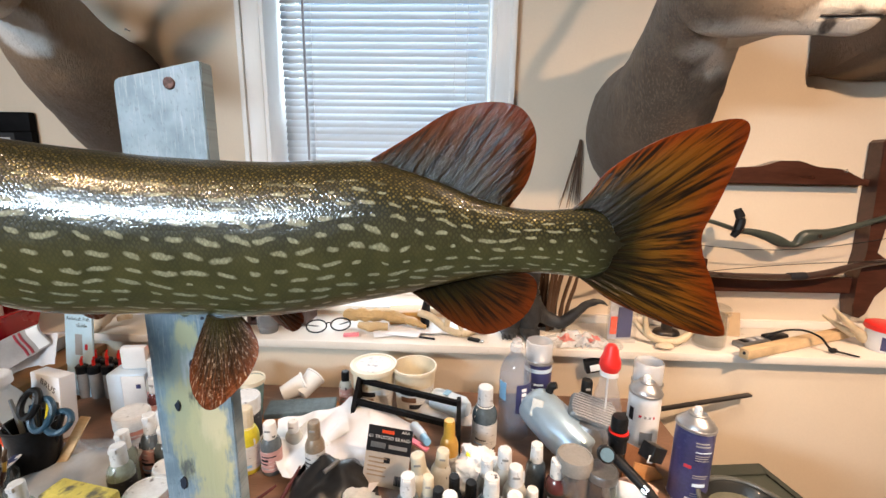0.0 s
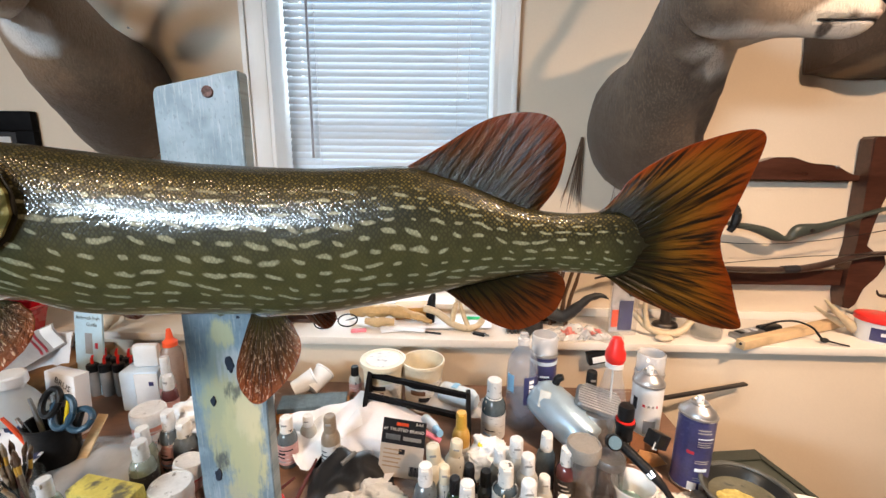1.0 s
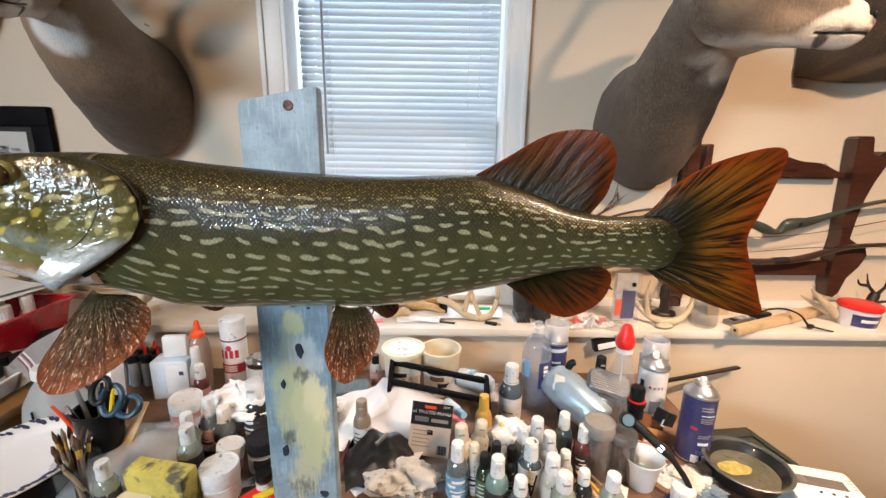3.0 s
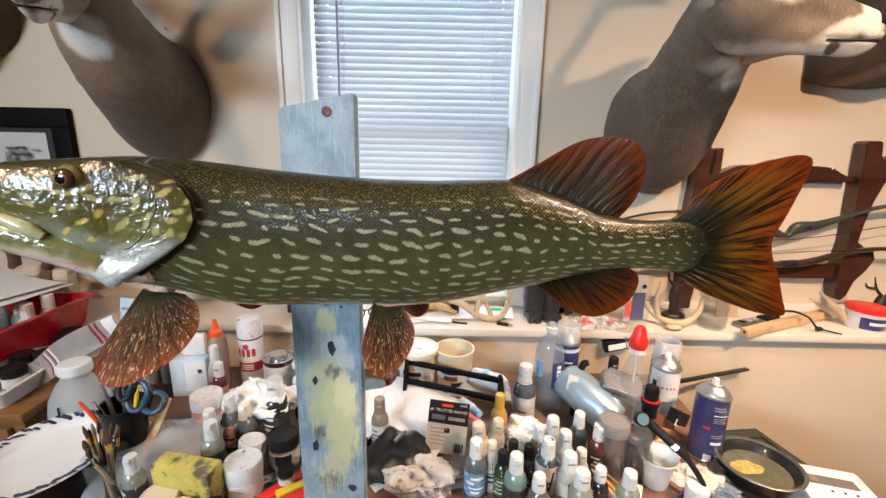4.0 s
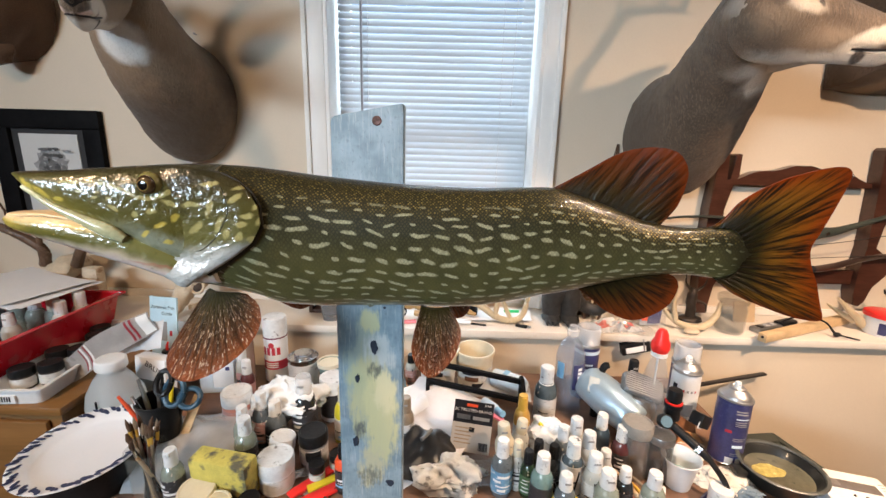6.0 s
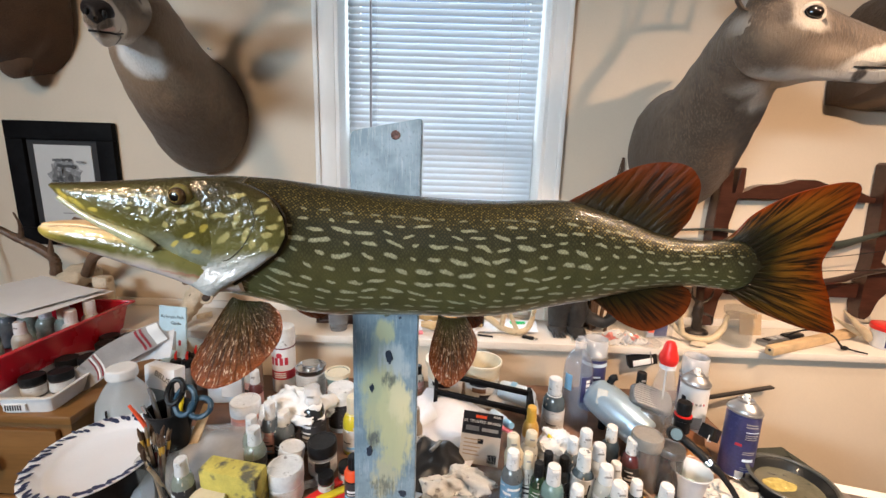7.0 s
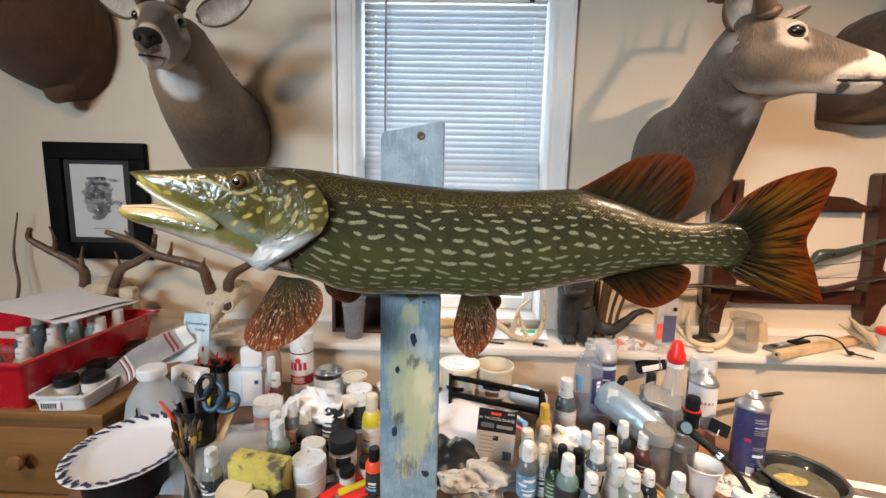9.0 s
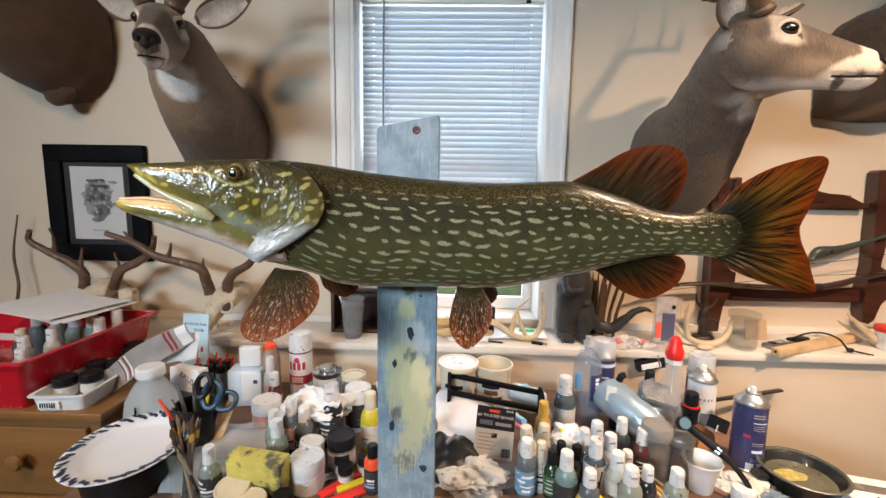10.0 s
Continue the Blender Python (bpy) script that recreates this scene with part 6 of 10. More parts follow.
part("limb", sweep([(0.795, 1.215, 1.201, 0.008, 0.007), (0.70, 1.213, 1.228, 0.012, 0.006), (0.60, 1.212, 1.232, 0.014, 0.004), (0.50, 1.212, 1.222, 0.012, 0.003), (0.40, 1.212, 1.196, 0.008, 0.003)], 4, 10), BOWGREEN, bow)
part("rest_bolt", lathe([(0.0005, 0), (0.006, 0), (0.006, 0.003), (0.0005, 0.003)], 12), CHROME, bow, "round metal bolt").matrix_local = at(1.015, 1.200, 1.190) @ pose(0, 0, 0, 90, 0, 0)
part("string", sweep([(0.400, 1.208, 1.196, 0.0012), (0.82, 1.205, 1.146, 0.0012), (1.16, 1.205, 1.178, 0.0012), (1.60, 1.208, 1.285, 0.0012)], 4, 6), BLACK, bow, "black bowstring")
part("grip_strap", sweep([(0.772, 1.19, 1.262, 0.008, 0.010), (0.784, 1.188, 1.235, 0.012, 0.013), (0.780, 1.188, 1.205, 0.012, 0.012), (0.770, 1.19, 1.185, 0.008, 0.008)], 4, 10), BLACK, bow, "black leather strap")
bow2 = thing("longbow", "slim dark wooden longbow resting on the lower rail", "bow", at(0, 0, 0), "bows")
part("limb", sweep([(0.40, 1.205, 1.030, 0.004, 0.003), (0.498, 1.205, 1.060, 0.009, 0.006), (0.60, 1.205, 1.073, 0.010, 0.007), (0.74, 1.205, 1.070, 0.011, 0.008), (0.86, 1.205, 1.066, 0.012, 0.009), (0.98, 1.205, 1.069, 0.012, 0.010), (1.06, 1.205, 1.082, 0.012, 0.011), (1.13, 1.205, 1.104, 0.011, 0.009), (1.22, 1.205, 1.122, 0.010, 0.007), (1.36, 1.205, 1.128, 0.008, 0.005), (1.50, 1.205, 1.115, 0.004, 0.003)], 4, 12), material("dark_bow_wood", (0.035, 0.018, 0.013), 0.3, var=0.4, coat=0.4), bow2)
part("string", sweep([(0.42, 1.196, 1.040, 0.0011), (0.86, 1.196, 1.098, 0.0011), (1.17, 1.196, 1.121, 0.0011), (1.49, 1.196, 1.118, 0.0011)], 4, 6), BLACK, bow2, "black bowstring")
part("wrap", sweep([(0.955, 1.205, 1.0685, 0.0135, 0.0115), (1.0, 1.205, 1.072, 0.0135, 0.0115)], 2, 12), INK, bow2, "black wrapping")

# hair strands that hang from a nail beside the deer
beard = thing("turkey_beard", "dark bristly strands hanging on the wall", "beard", at(0.335, YW, 1.45))
for i in range(16):
    r = random.Random(i)
    x0, dx = 0.345 + r.uniform(-0.004, 0.004), r.uniform(-0.055, 0.012)
    part("strand", local(beard, sweep([(x0, YW - 0.010, 1.450, 0.0012), (x0 + dx * 0.25, YW - 0.014, 1.40, 0.0012), (x0 + dx * 0.6, YW - 0.012, 1.33, 0.0011), (x0 + dx, YW - 0.008, 1.245 + r.uniform(-0.03, 0.03), 0.0005)], 4, 5)), DARKHAIR, beard)
beard2 = thing("feather_bundle", "thin dark dried stalks leaning on the wall", "stalks", at(0.42, YW, 1.25))
for i in range(5):
    r = random.Random(i + 40)
    part("stalk", local(beard2, sweep([(0.405 + r.uniform(-0.01, 0.01), YW - 0.01, 1.20, 0.0014), (0.44 + r.uniform(-0.01, 0.02), YW - 0.02, 1.24, 0.0012), (0.465 + r.uniform(-0.02, 0.03), YW - 0.02, 1.285 + r.uniform(-0.02, 0.03), 0.0006)], 4, 5)), DARKHAIR, beard2)

# ---- things on the ledge ----
LZ = 0.8865


def antler_set(ob, y, beams, mat=ANTLER):
    """Antlers from rows of (x, z); they lean out of the wall's plane as they rise, tines with their beam."""
    for name, pts, r0 in beams:
        k = len(pts)
        rows = []
        for i, (x, z) in enumerate(pts):
            t = i / (k - 1)
            rows.append((x, y - 0.30 * (z - 1.03), z, max(0.0020, r0 * (1 - (0.55 if name == "antler" else 0.80) * t))))
        part(name, local(ob, sweep(rows, 6, 10, rough=0.0015)), mat, ob, "brown ridged antler" if name == "antler" else "antler tine")


def skull_mesh(c, s=1.0):
    """A deer skull: cranium, brow and a long muzzle that points down and to the front."""
    bm = sweep([(0.030, 0.045, 0.020, 0.020, 0.018), (0.020, 0.030, 0.028, 0.036, 0.030), (0.0, 0.0, 0.025, 0.044, 0.036), (-0.018, -0.028, 0.004, 0.047, 0.034), (-0.035, -0.056, -0.028, 0.031, 0.026), (-0.050, -0.080, -0.062, 0.025, 0.022), (-0.060, -0.098, -0.090, 0.018, 0.014), (-0.064, -0.104, -0.100, 0.008, 0.006)], 6, 26, rough=0.007)
    bm.transform(Matrix.Translation(c) @ Matrix.Scale(s, 4))
    return bm


sk = thing("deer_skull", "weathered deer skull with brown antlers, leaning on the wall", "skull", at(-1.43, 1.15, 0.99), "deer skulls")
part("skull", local(sk, skull_mesh(Vector((-1.44, 1.19, 0.985)))), BONE, sk)
part("jaw_bone", local(sk, box(-1.352, -1.300, 1.13, 1.17, LZ + 0.001, 1.024, 0.012)), BONE, sk, "upright pale bone")
antler_set(sk, 1.17, [("antler", [(-1.499, 1.020), (-1.484, 1.072), (-1.525, 1.114), (-1.563, 1.137), (-1.600, 1.160), (-1.625, 1.186), (-1.610, 1.216)], 0.017),
                      ("antler", [(-1.397, 1.020), (-1.351, 1.082), (-1.293, 1.110), (-1.251, 1.133), (-1.217, 1.165), (-1.198, 1.205)], 0.017),
                      ("tine", [(-1.560, 1.135), (-1.540, 1.185), (-1.541, 1.226)], 0.009), ("tine", [(-1.488, 1.078), (-1.476, 1.115), (-1.456, 1.160)], 0.010), ("tine", [(-1.349, 1.082), (-1.349, 1.112), (-1.352, 1.146)], 0.008)])
sk2 = thing("deer_skull", "pale deer skull with brown antlers, propped on the ledge", "skull", at(-0.98, 1.12, 0.98), "deer skulls")
part("skull", local(sk2, skull_mesh(Vector((-0.975, 1.165, 0.990)), 1.02)), BONE, sk2)
# dark balls stand in for the shade inside the skull's hollows
part("eye_socket", local(sk2, ball((-0.968, 1.112, 0.980), 0.018, 14, 9, (1, 0.8, 1))), material("dark_hollow", (0.07, 0.05, 0.04), 0.9), sk2, "dark eye socket")
part("eye_rim", local(sk2, sweep([(-0.968 + 0.020 * math.cos(a), 1.108 + 0.006 * math.sin(a), 0.980 + 0.019 * math.sin(a), 0.0045) for a in np.linspace(0, 2 * math.pi, 11)], 2, 8, (0, 1, 0))), BONE, sk2)
for dx, dz, r in ((-0.030, -0.020, 0.010), (-0.040, -0.038, 0.012), (-0.034, -0.006, 0.008), (-0.066, -0.082, 0.009)):
    part("nasal_opening", local(sk2, ball((-0.975 + dx, 1.158 + dx * 1.25 - 0.018, 0.985 + dz), r, 10, 7, (0.7, 0.8, 1.5))), material("bone_hollow", (0.12, 0.08, 0.06), 0.9), sk2, "dark hollow in the bone")
for i in range(5):
    part("tooth", local(sk2, box(-1.000 + 0.012 * i, -0.991 + 0.012 * i, 1.100 - 0.004 * i, 1.112 - 0.004 * i, 0.905 + 0.004 * i, 0.922 + 0.004 * i, 0.003)), BONE, sk2)
antler_set(sk2, 1.13, [("antler", [(-1.034, 1.018), (-1.038, 1.060), (-1.045, 1.103), (-1.106, 1.125), (-1.182, 1.145), (-1.233, 1.182), (-1.270, 1.199), (-1.322, 1.217)], 0.018),
                       ("antler", [(-0.972, 1.018), (-0.968, 1.056), (-0.939, 1.091), (-0.892, 1.118), (-0.860, 1.147), (-0.800, 1.190)], 0.018),
                       ("tine", [(-1.148, 1.135), (-1.132, 1.160), (-1.120, 1.190)], 0.010), ("tine", [(-1.044, 1.095), (-1.036, 1.120), (-1.028, 1.140)], 0.010), ("tine", [(-1.228, 1.178), (-1.248, 1.200), (-1.262, 1.224)], 0.009)])
# thin dry branch at the far left
single("dry_branch", sweep([(-1.80, 1.20, 0.888, 0.005), (-1.775, 1.21, 1.00, 0.005), (-1.79, 1.22, 1.12, 0.004), (-1.76, 1.22, 1.26, 0.002)], 6, 8, rough=0.001), ANTLER, "thin dark dry branch leaning on the wall", "branch")

# pale shed antlers
shed = thing("shed_antler", "pale shed antler lying on the ledge", "antler", at(0.0, 1.13, LZ), "shed antlers")
part("beam", local(shed, sweep([(-0.118, 1.16, 0.940, 0.011), (-0.081, 1.15, 0.932, 0.011), (-0.033, 1.13, 0.904, 0.0105), (0.014, 1.115, 0.8975, 0.0100), (0.050, 1.125, 0.911, 0.009), (0.069, 1.14, 0.968, 0.007), (0.067, 1.15, 1.043, 0.003)], 6, 12, rough=0.001)), PALEANTLER, shed)
part("tine", local(shed, sweep([(-0.034, 1.13, 0.912, 0.009), (-0.022, 1.135, 0.966, 0.007), (-0.009, 1.14, 0.994, 0.005), (0.026, 1.145, 1.024, 0.002)], 6, 10)), PALEANTLER, shed)
part("tine", local(shed, sweep([(0.014, 1.115, 0.900, 0.008), (-0.005, 1.135, 0.945, 0.006), (-0.015, 1.15, 0.985, 0.003)], 6, 10)), PALEANTLER, shed)
shed2 = thing("shed_antler", "pale curved shed antler lying on the ledge", "antler", at(0.58, 1.12, LZ), "shed antlers")
part("beam", local(shed2, sweep([(0.494, 1.15, 0.991, 0.006), (0.503, 1.14, 0.945, 0.008), (0.546, 1.11, 0.905, 0.010), (0.609, 1.10, 0.903, 0.011), (0.650, 1.11, 0.935, 0.009), (0.668, 1.12, 0.977, 0.004)], 6, 12, rough=0.001)), PALEANTLER, shed2)
part("tine", local(shed2, sweep([(0.530, 1.115, 0.915, 0.009), (0.521, 1.12, 0.975, 0.006), (0.530, 1.125, 1.026, 0.002)], 6, 10)), PALEANTLER, shed2)
shed3 = thing("shed_antler", "forked brown-tipped antler piece on the ledge", "antler", at(1.12, 1.16, LZ), "shed antlers")
part("beam", local(shed3, sweep([(1.049, 1.15, 0.996, 0.003), (1.085, 1.15, 0.963, 0.008), (1.120, 1.15, 0.935, 0.011), (1.150, 1.15, 0.912, 0.017), (1.175, 1.16, 0.906, 0.019)], 6, 12, rough=0.001)), PALEANTLER, shed3)
part("tine", local(shed3, sweep([(1.060, 1.19, 0.960, 0.003), (1.095, 1.175, 0.935, 0.008), (1.130, 1.16, 0.915, 0.011)], 6, 10)), PALEANTLER, shed3)

# dark figurine with a long tail, one plain form
bm = bmesh.new()
for rows in ([(0.155, 1.17, 0.905, 0.030, 0.030), (0.158, 1.175, 0.95, 0.036, 0.036), (0.170, 1.18, 1.00, 0.050, 0.045), (0.180, 1.18, 1.06, 0.058, 0.048), (0.180, 1.175, 1.11, 0.042, 0.036), (0.172, 1.165, 1.15, 0.026, 0.026), (0.165, 1.15, 1.175, 0.016, 0.016)],
             [(0.205, 1.165, 0.905, 0.026, 0.030), (0.210, 1.165, 0.94, 0.034, 0.036), (0.208, 1.17, 0.985, 0.036, 0.036), (0.198, 1.175, 1.02, 0.03, 0.03)],
             [(0.225, 1.18, 0.955, 0.034, 0.032), (0.262, 1.18, 0.930, 0.022, 0.022), (0.305, 1.165, 0.922, 0.017, 0.017), (0.335, 1.15, 0.955, 0.014, 0.014), (0.365, 1.145, 0.985, 0.011, 0.011), (0.400, 1.145, 0.996, 0.008, 0.008), (0.425, 1.145, 0.985, 0.003, 0.003)],
             [(0.140, 1.150, 1.09, 0.014, 0.014), (0.140, 1.125, 1.06, 0.013, 0.013), (0.165, 1.115, 1.055, 0.012, 0.012), (0.190, 1.115, 1.065, 0.008, 0.008)],
             [(0.150, 1.160, 0.900, 0.030, 0.014), (0.148, 1.130, 0.896, 0.024, 0.010), (0.146, 1.112, 0.893, 0.014, 0.006)],
             [(0.208, 1.150, 0.900, 0.030, 0.014), (0.208, 1.120, 0.896, 0.026, 0.010), (0.208, 1.100, 0.893, 0.016, 0.006)]):
    sweep(rows, 5, 16, bm=bm, rough=0.004)
for cx, cy in ((0.146, 1.114), (0.208, 1.102)):
    for k in (-1.5, -0.5, 0.5, 1.5):
        sweep([(cx + 0.009 * k, cy + 0.012, 0.8965, 0.0065, 0.006), (cx + 0.011 * k, cy - 0.004, 0.8945, 0.0055, 0.005), (cx + 0.012 * k, cy - 0.014, 0.8905, 0.002, 0.002)], 3, 8, bm=bm)
single("figurine", bm, material("dark_grey_vinyl", (0.030, 0.031, 0.033), 0.45, var=0.4, scale=60, bump=0.6, fine=260), "dark grey knobbly figurine with a long tail", "figurine")

# dark pine-cone like bundle of bark strips beside it
bundle = thing("bark_bundle", "bundle of dark brown bark strips", "bundle", at(0.28, 1.20, LZ))
for i in range(14):
    r = random.Random(i + 7)
    x, y = r.uniform(-0.035, 0.035), r.uniform(-0.03, 0.03)
    part("strip", sweep([(x, y, 0.0, 0.006, 0.003), (x * 1.2, y, 0.08, 0.006, 0.003), (x * 1.5 + 0.01, y, 0.16, 0.005, 0.002), (x * 1.7 + 0.015, y, 0.22 + r.uniform(-0.05, 0.02), 0.002, 0.001)], 3, 6, rough=0.002), DARKHAIR, bundle)

# dark book-end frame with a plastic cup in front
bk = thing("dark_box", "dark brown open box standing on the ledge", "box", at(-0.548, 1.205, LZ))
bm = bmesh.new()
for q in ((-0.090, -0.078, -0.05, 0.05, 0.0, 0.155), (0.078, 0.090, -0.05, 0.05, 0.0, 0.155), (-0.0775, 0.0775, -0.05, 0.05, 0.0, 0.012), (-0.0775, 0.0775, -0.05, 0.05, 0.143, 0.155), (-0.0775, 0.0775, 0.040, 0.05, 0.0125, 0.1425)):
    box(*q, 0.0015, bm)
part("body", bm, material("dark_stained_box", (0.045, 0.022, 0.016), 0.45, var=0.3), bk)
cup = thing("measuring_cup", "translucent grey plastic measuring cups, stacked", "cup", at(-0.553, 1.115, LZ))
for z, s in ((0.0, 1.0), (0.022, 1.0)):
    part("cup", lathe([(0.001, z), (0.026 * s, z), (0.030, z + 0.02), (0.036, z + 0.105), (0.039, z + 0.108), (0.0385, z + 0.111), (0.0345, z + 0.108), (0.0285, z + 0.024), (0.001, z + 0.004)], 24), material("smoky_plastic", (0.55, 0.56, 0.58), 0.2, trans=0.75, ior=1.2, var=0.1), cup)
part("stirrer", sweep([(0.0, 0.005, 0.01, 0.003), (-0.025, 0.0, 0.09, 0.003), (-0.046, -0.01, 0.150, 0.003)], 3, 6), WHITE, cup, "white stirring stick")
# skull lump and brass-coloured lumps on the ledge
single("dried_root", sweep([(-0.345, 1.18, 0.915, 0.010, 0.014), (-0.30, 1.17, 0.925, 0.020, 0.020), (-0.25, 1.17, 0.925, 0.022, 0.018), (-0.20, 1.165, 0.925, 0.018, 0.020), (-0.15, 1.16, 0.915, 0.012, 0.012), (-0.095, 1.14, 0.905, 0.008, 0.008)], 6, 12, rough=0.008), material("dried_skin", (0.46, 0.29, 0.12), 0.6, var=0.35, scale=30, bump=0.5), "yellow-brown dried root on the ledge", "root")
single("dried_root", sweep([(-0.29, 1.13, 0.905, 0.012, 0.010), (-0.25, 1.125, 0.907, 0.018, 0.012), (-0.205, 1.13, 0.905, 0.012, 0.010)], 5, 10, rough=0.006), material("dried_skin_pale", (0.52, 0.36, 0.18), 0.6, var=0.3, scale=30), "small yellow-brown dried root piece", "root")
wb = single("wooden_block", box(-0.06, 0.06, -0.035, 0.035, 0.0, 0.042, 0.004), material("orange_wood", (0.50, 0.25, 0.06), 0.45, var=0.25, stretch=(0.3, 2, 2)), "orange-brown wooden block on the ledge", "block", at(-0.155, 1.225, LZ, 8))
# loose papers
for i, (x, y, rz, sx, sy) in enumerate(((-0.185, 1.150, 20, 0.07, 0.045), (-0.165, 1.135, -12, 0.06, 0.04), (-0.05, 1.165, 5, 0.09, 0.05), (0.03, 1.18, -8, 0.06, 0.05))):
    single("paper_sheet", sheet(lambda u, v: Vector(((u - 0.5) * 2 * sx, (v - 0.5) * 2 * sy, 0.004 + 0.0016 * i + 0.006 * (u - 0.5) ** 2 + 0.004 * math.sin(3 * v + i))), 8, 6, 0.0005), PAPER, "loose white paper sheet on the ledge", "paper", at(x, y, LZ - 0.002 + 0.001, rz), "papers on the ledge")
# spectacles
sp = thing("spectacles", "black-framed reading glasses folded on the ledge", "glasses", at(-0.375, 1.115, LZ))
for s in (-1, 1):
    part("rim", sweep([(s * 0.034 + 0.028 * math.cos(a) * 1.0, 0.0, 0.021 + 0.018 * math.sin(a), 0.0022) for a in np.linspace(0, 2 * math.pi, 15)], 2, 6, (0, 1, 0)), BLACK, sp)
    part("temple", sweep([(s * 0.062, 0.0, 0.028, 0.002), (s * 0.055, 0.05, 0.024, 0.002), (s * -0.01, 0.066, 0.010, 0.002)], 4, 6), BLACK, sp)
part("bridge", sweep([(-0.007, 0, 0.026, 0.002), (0.0, 0, 0.029, 0.002), (0.007, 0, 0.026, 0.002)], 3, 6), BLACK, sp)
sp.matrix_world = at(-0.375, 1.115, LZ + 0.001, 18, -20)
single("eraser", box(-0.022, 0.022, -0.008, 0.008, 0.0, 0.008, 0.002), material("pink_rubber", (0.75, 0.22, 0.26), 0.7), "small pink rubber eraser block", "eraser", at(-0.305, 1.098, LZ, 12))
usb = thing("usb_stick", "small black memory stick", "memory stick", at(0.045, 1.092, LZ, -25))
part("body", box(-0.018, 0.018, -0.007, 0.007, 0.0, 0.008, 0.002), BLACK, usb)
part("plug", box(0.0185, 0.030, -0.005, 0.005, 0.002, 0.006, 0.0005), CHROME, usb, "metal plug")
single("pencil_stub", sweep([(-0.11, 1.10, LZ + 0.003, 0.003), (-0.065, 1.09, LZ + 0.003, 0.003)], 2, 6), INK, "short dark pencil on the ledge", "pencil")
# dark spool and green marker near the shed antler
single("pipe_bowl", sweep([(-0.098, 1.175, 0.890, 0.012), (-0.10, 1.175, 0.93, 0.014), (-0.095, 1.17, 0.965, 0.012), (-0.090, 1.17, 0.985, 0.005)], 4, 12, rough=0.002), BLACK, "small black carved knob beside the antler", "knob")
single("green_marker", sweep([(0.005, 1.205, LZ + 0.006, 0.006), (0.055, 1.205, LZ + 0.006, 0.006)], 2, 10), material("green_plastic", (0.03, 0.55, 0.20), 0.35), "short bright green marker pen", "marker")
# clear package with batteries
pk = thing("clear_package", "clear plastic blister pack with a blue and orange insert", "package", at(0.462, 1.125, LZ, 4))
part("blister", box(-0.038, 0.038, -0.018, 0.018, 0.0, 0.160, 0.006), CLEAR, pk)
part("insert", box(-0.033, 0.033, 0.006, 0.010, 0.004, 0.155), material("insert_card", (0.55, 0.55, 0.58), 0.5, var=0.3, scale=40), pk, "grey printed insert")
part("insert_blue", box(-0.010, 0.030, 0.0025, 0.0055, 0.010, 0.100), NAVY, pk, "blue printed panel")
part("insert_orange", box(-0.030, -0.012, 0.0025, 0.0055, 0.020, 0.072), ORANGE, pk, "orange printed panel")
part("hole", lathe([(0.0005, 0), (0.007, 0), (0.007, 0.002), (0.0005, 0.002)], 12), BLACK, pk, "dark round hanger hole").matrix_local = at(0.008, -0.0195, 0.128) @ pose(0, 0, 0, 90, 0, 0)
# crumpled wrapper
wr = thing("crumpled_wrapper", "crumpled clear plastic wrapper with red print", "wrapper", at(0.335, 1.105, LZ - 0.002, 6))


def wrinkled(u, v, lift=0.0):
    return Vector(((u - 0.5) * 0.17, (v - 0.5) * 0.085, 0.006 + lift + 0.034 * abs(noise.noise(Vector((u * 6, v * 5, 2.0)))) * math.sin(u * math.pi) + 0.006 * noise.noise(Vector((u * 15, v * 13, 4.0)))))


part("film", sheet(wrinkled, 30, 18, 0.0004), FILM, wr, "clear wrinkled film")
for u0, v0, du, dv in ((0.22, 0.30, 0.20, 0.40), (0.60, 0.18, 0.16, 0.34), (0.80, 0.45, 0.10, 0.30)):
    part("print", sheet(lambda u, v: wrinkled(u0 + du * (u + 0.12 * math.sin(5 * v)), v0 + dv * v, 0.0012), 8, 8, 0.0003), material("red_film_print", (0.62, 0.16, 0.15), 0.3, var=0.4, scale=60, alpha=0.75, coat=1.0), wr, "red print")
# small dark stag ornament, one plain form
bm = bmesh.new()
sweep([(0.0, 0, 0.0, 0.040, 0.028), (0, 0, 0.010, 0.036, 0.024), (0, 0, 0.014, 0.02, 0.015)], 3, 16, bm=bm, rough=0.003)
sweep([(0.0, 0, 0.008, 0.018, 0.016), (-0.004, 0, 0.05, 0.014, 0.014), (-0.006, 0, 0.085, 0.016, 0.015), (-0.002, 0, 0.11, 0.008, 0.009)], 4, 12, bm=bm, rough=0.005)
for a, b, c in (((-0.004, 0, 0.10), (-0.03, 0, 0.125), (-0.035, 0, 0.155)), ((0.0, 0, 0.10), (0.028, 0, 0.12), (0.036, 0, 0.15)), ((0.005, 0, 0.07), (0.035, -0.01, 0.06), (0.042, -0.01, 0.035))):
    sweep([(*a, 0.006), (*b, 0.004), (*c, 0.0015)], 4, 8, bm=bm)
ST = material("dark_bronze", (0.040, 0.030, 0.024), 0.4, 0.3, var=0.4)
single("ornament", bm, ST, "small dark bronze ornament on a base", "ornament", at(0.625, 1.195, LZ), "ornaments")
bm = bmesh.new()
sweep([(0.0, 0, 0.0, 0.036, 0.026), (0, 0, 0.012, 0.030, 0.02), (0.0, 0, 0.05, 0.016, 0.015), (0.01, 0, 0.085, 0.012, 0.012)], 3, 14, bm=bm, rough=0.003)
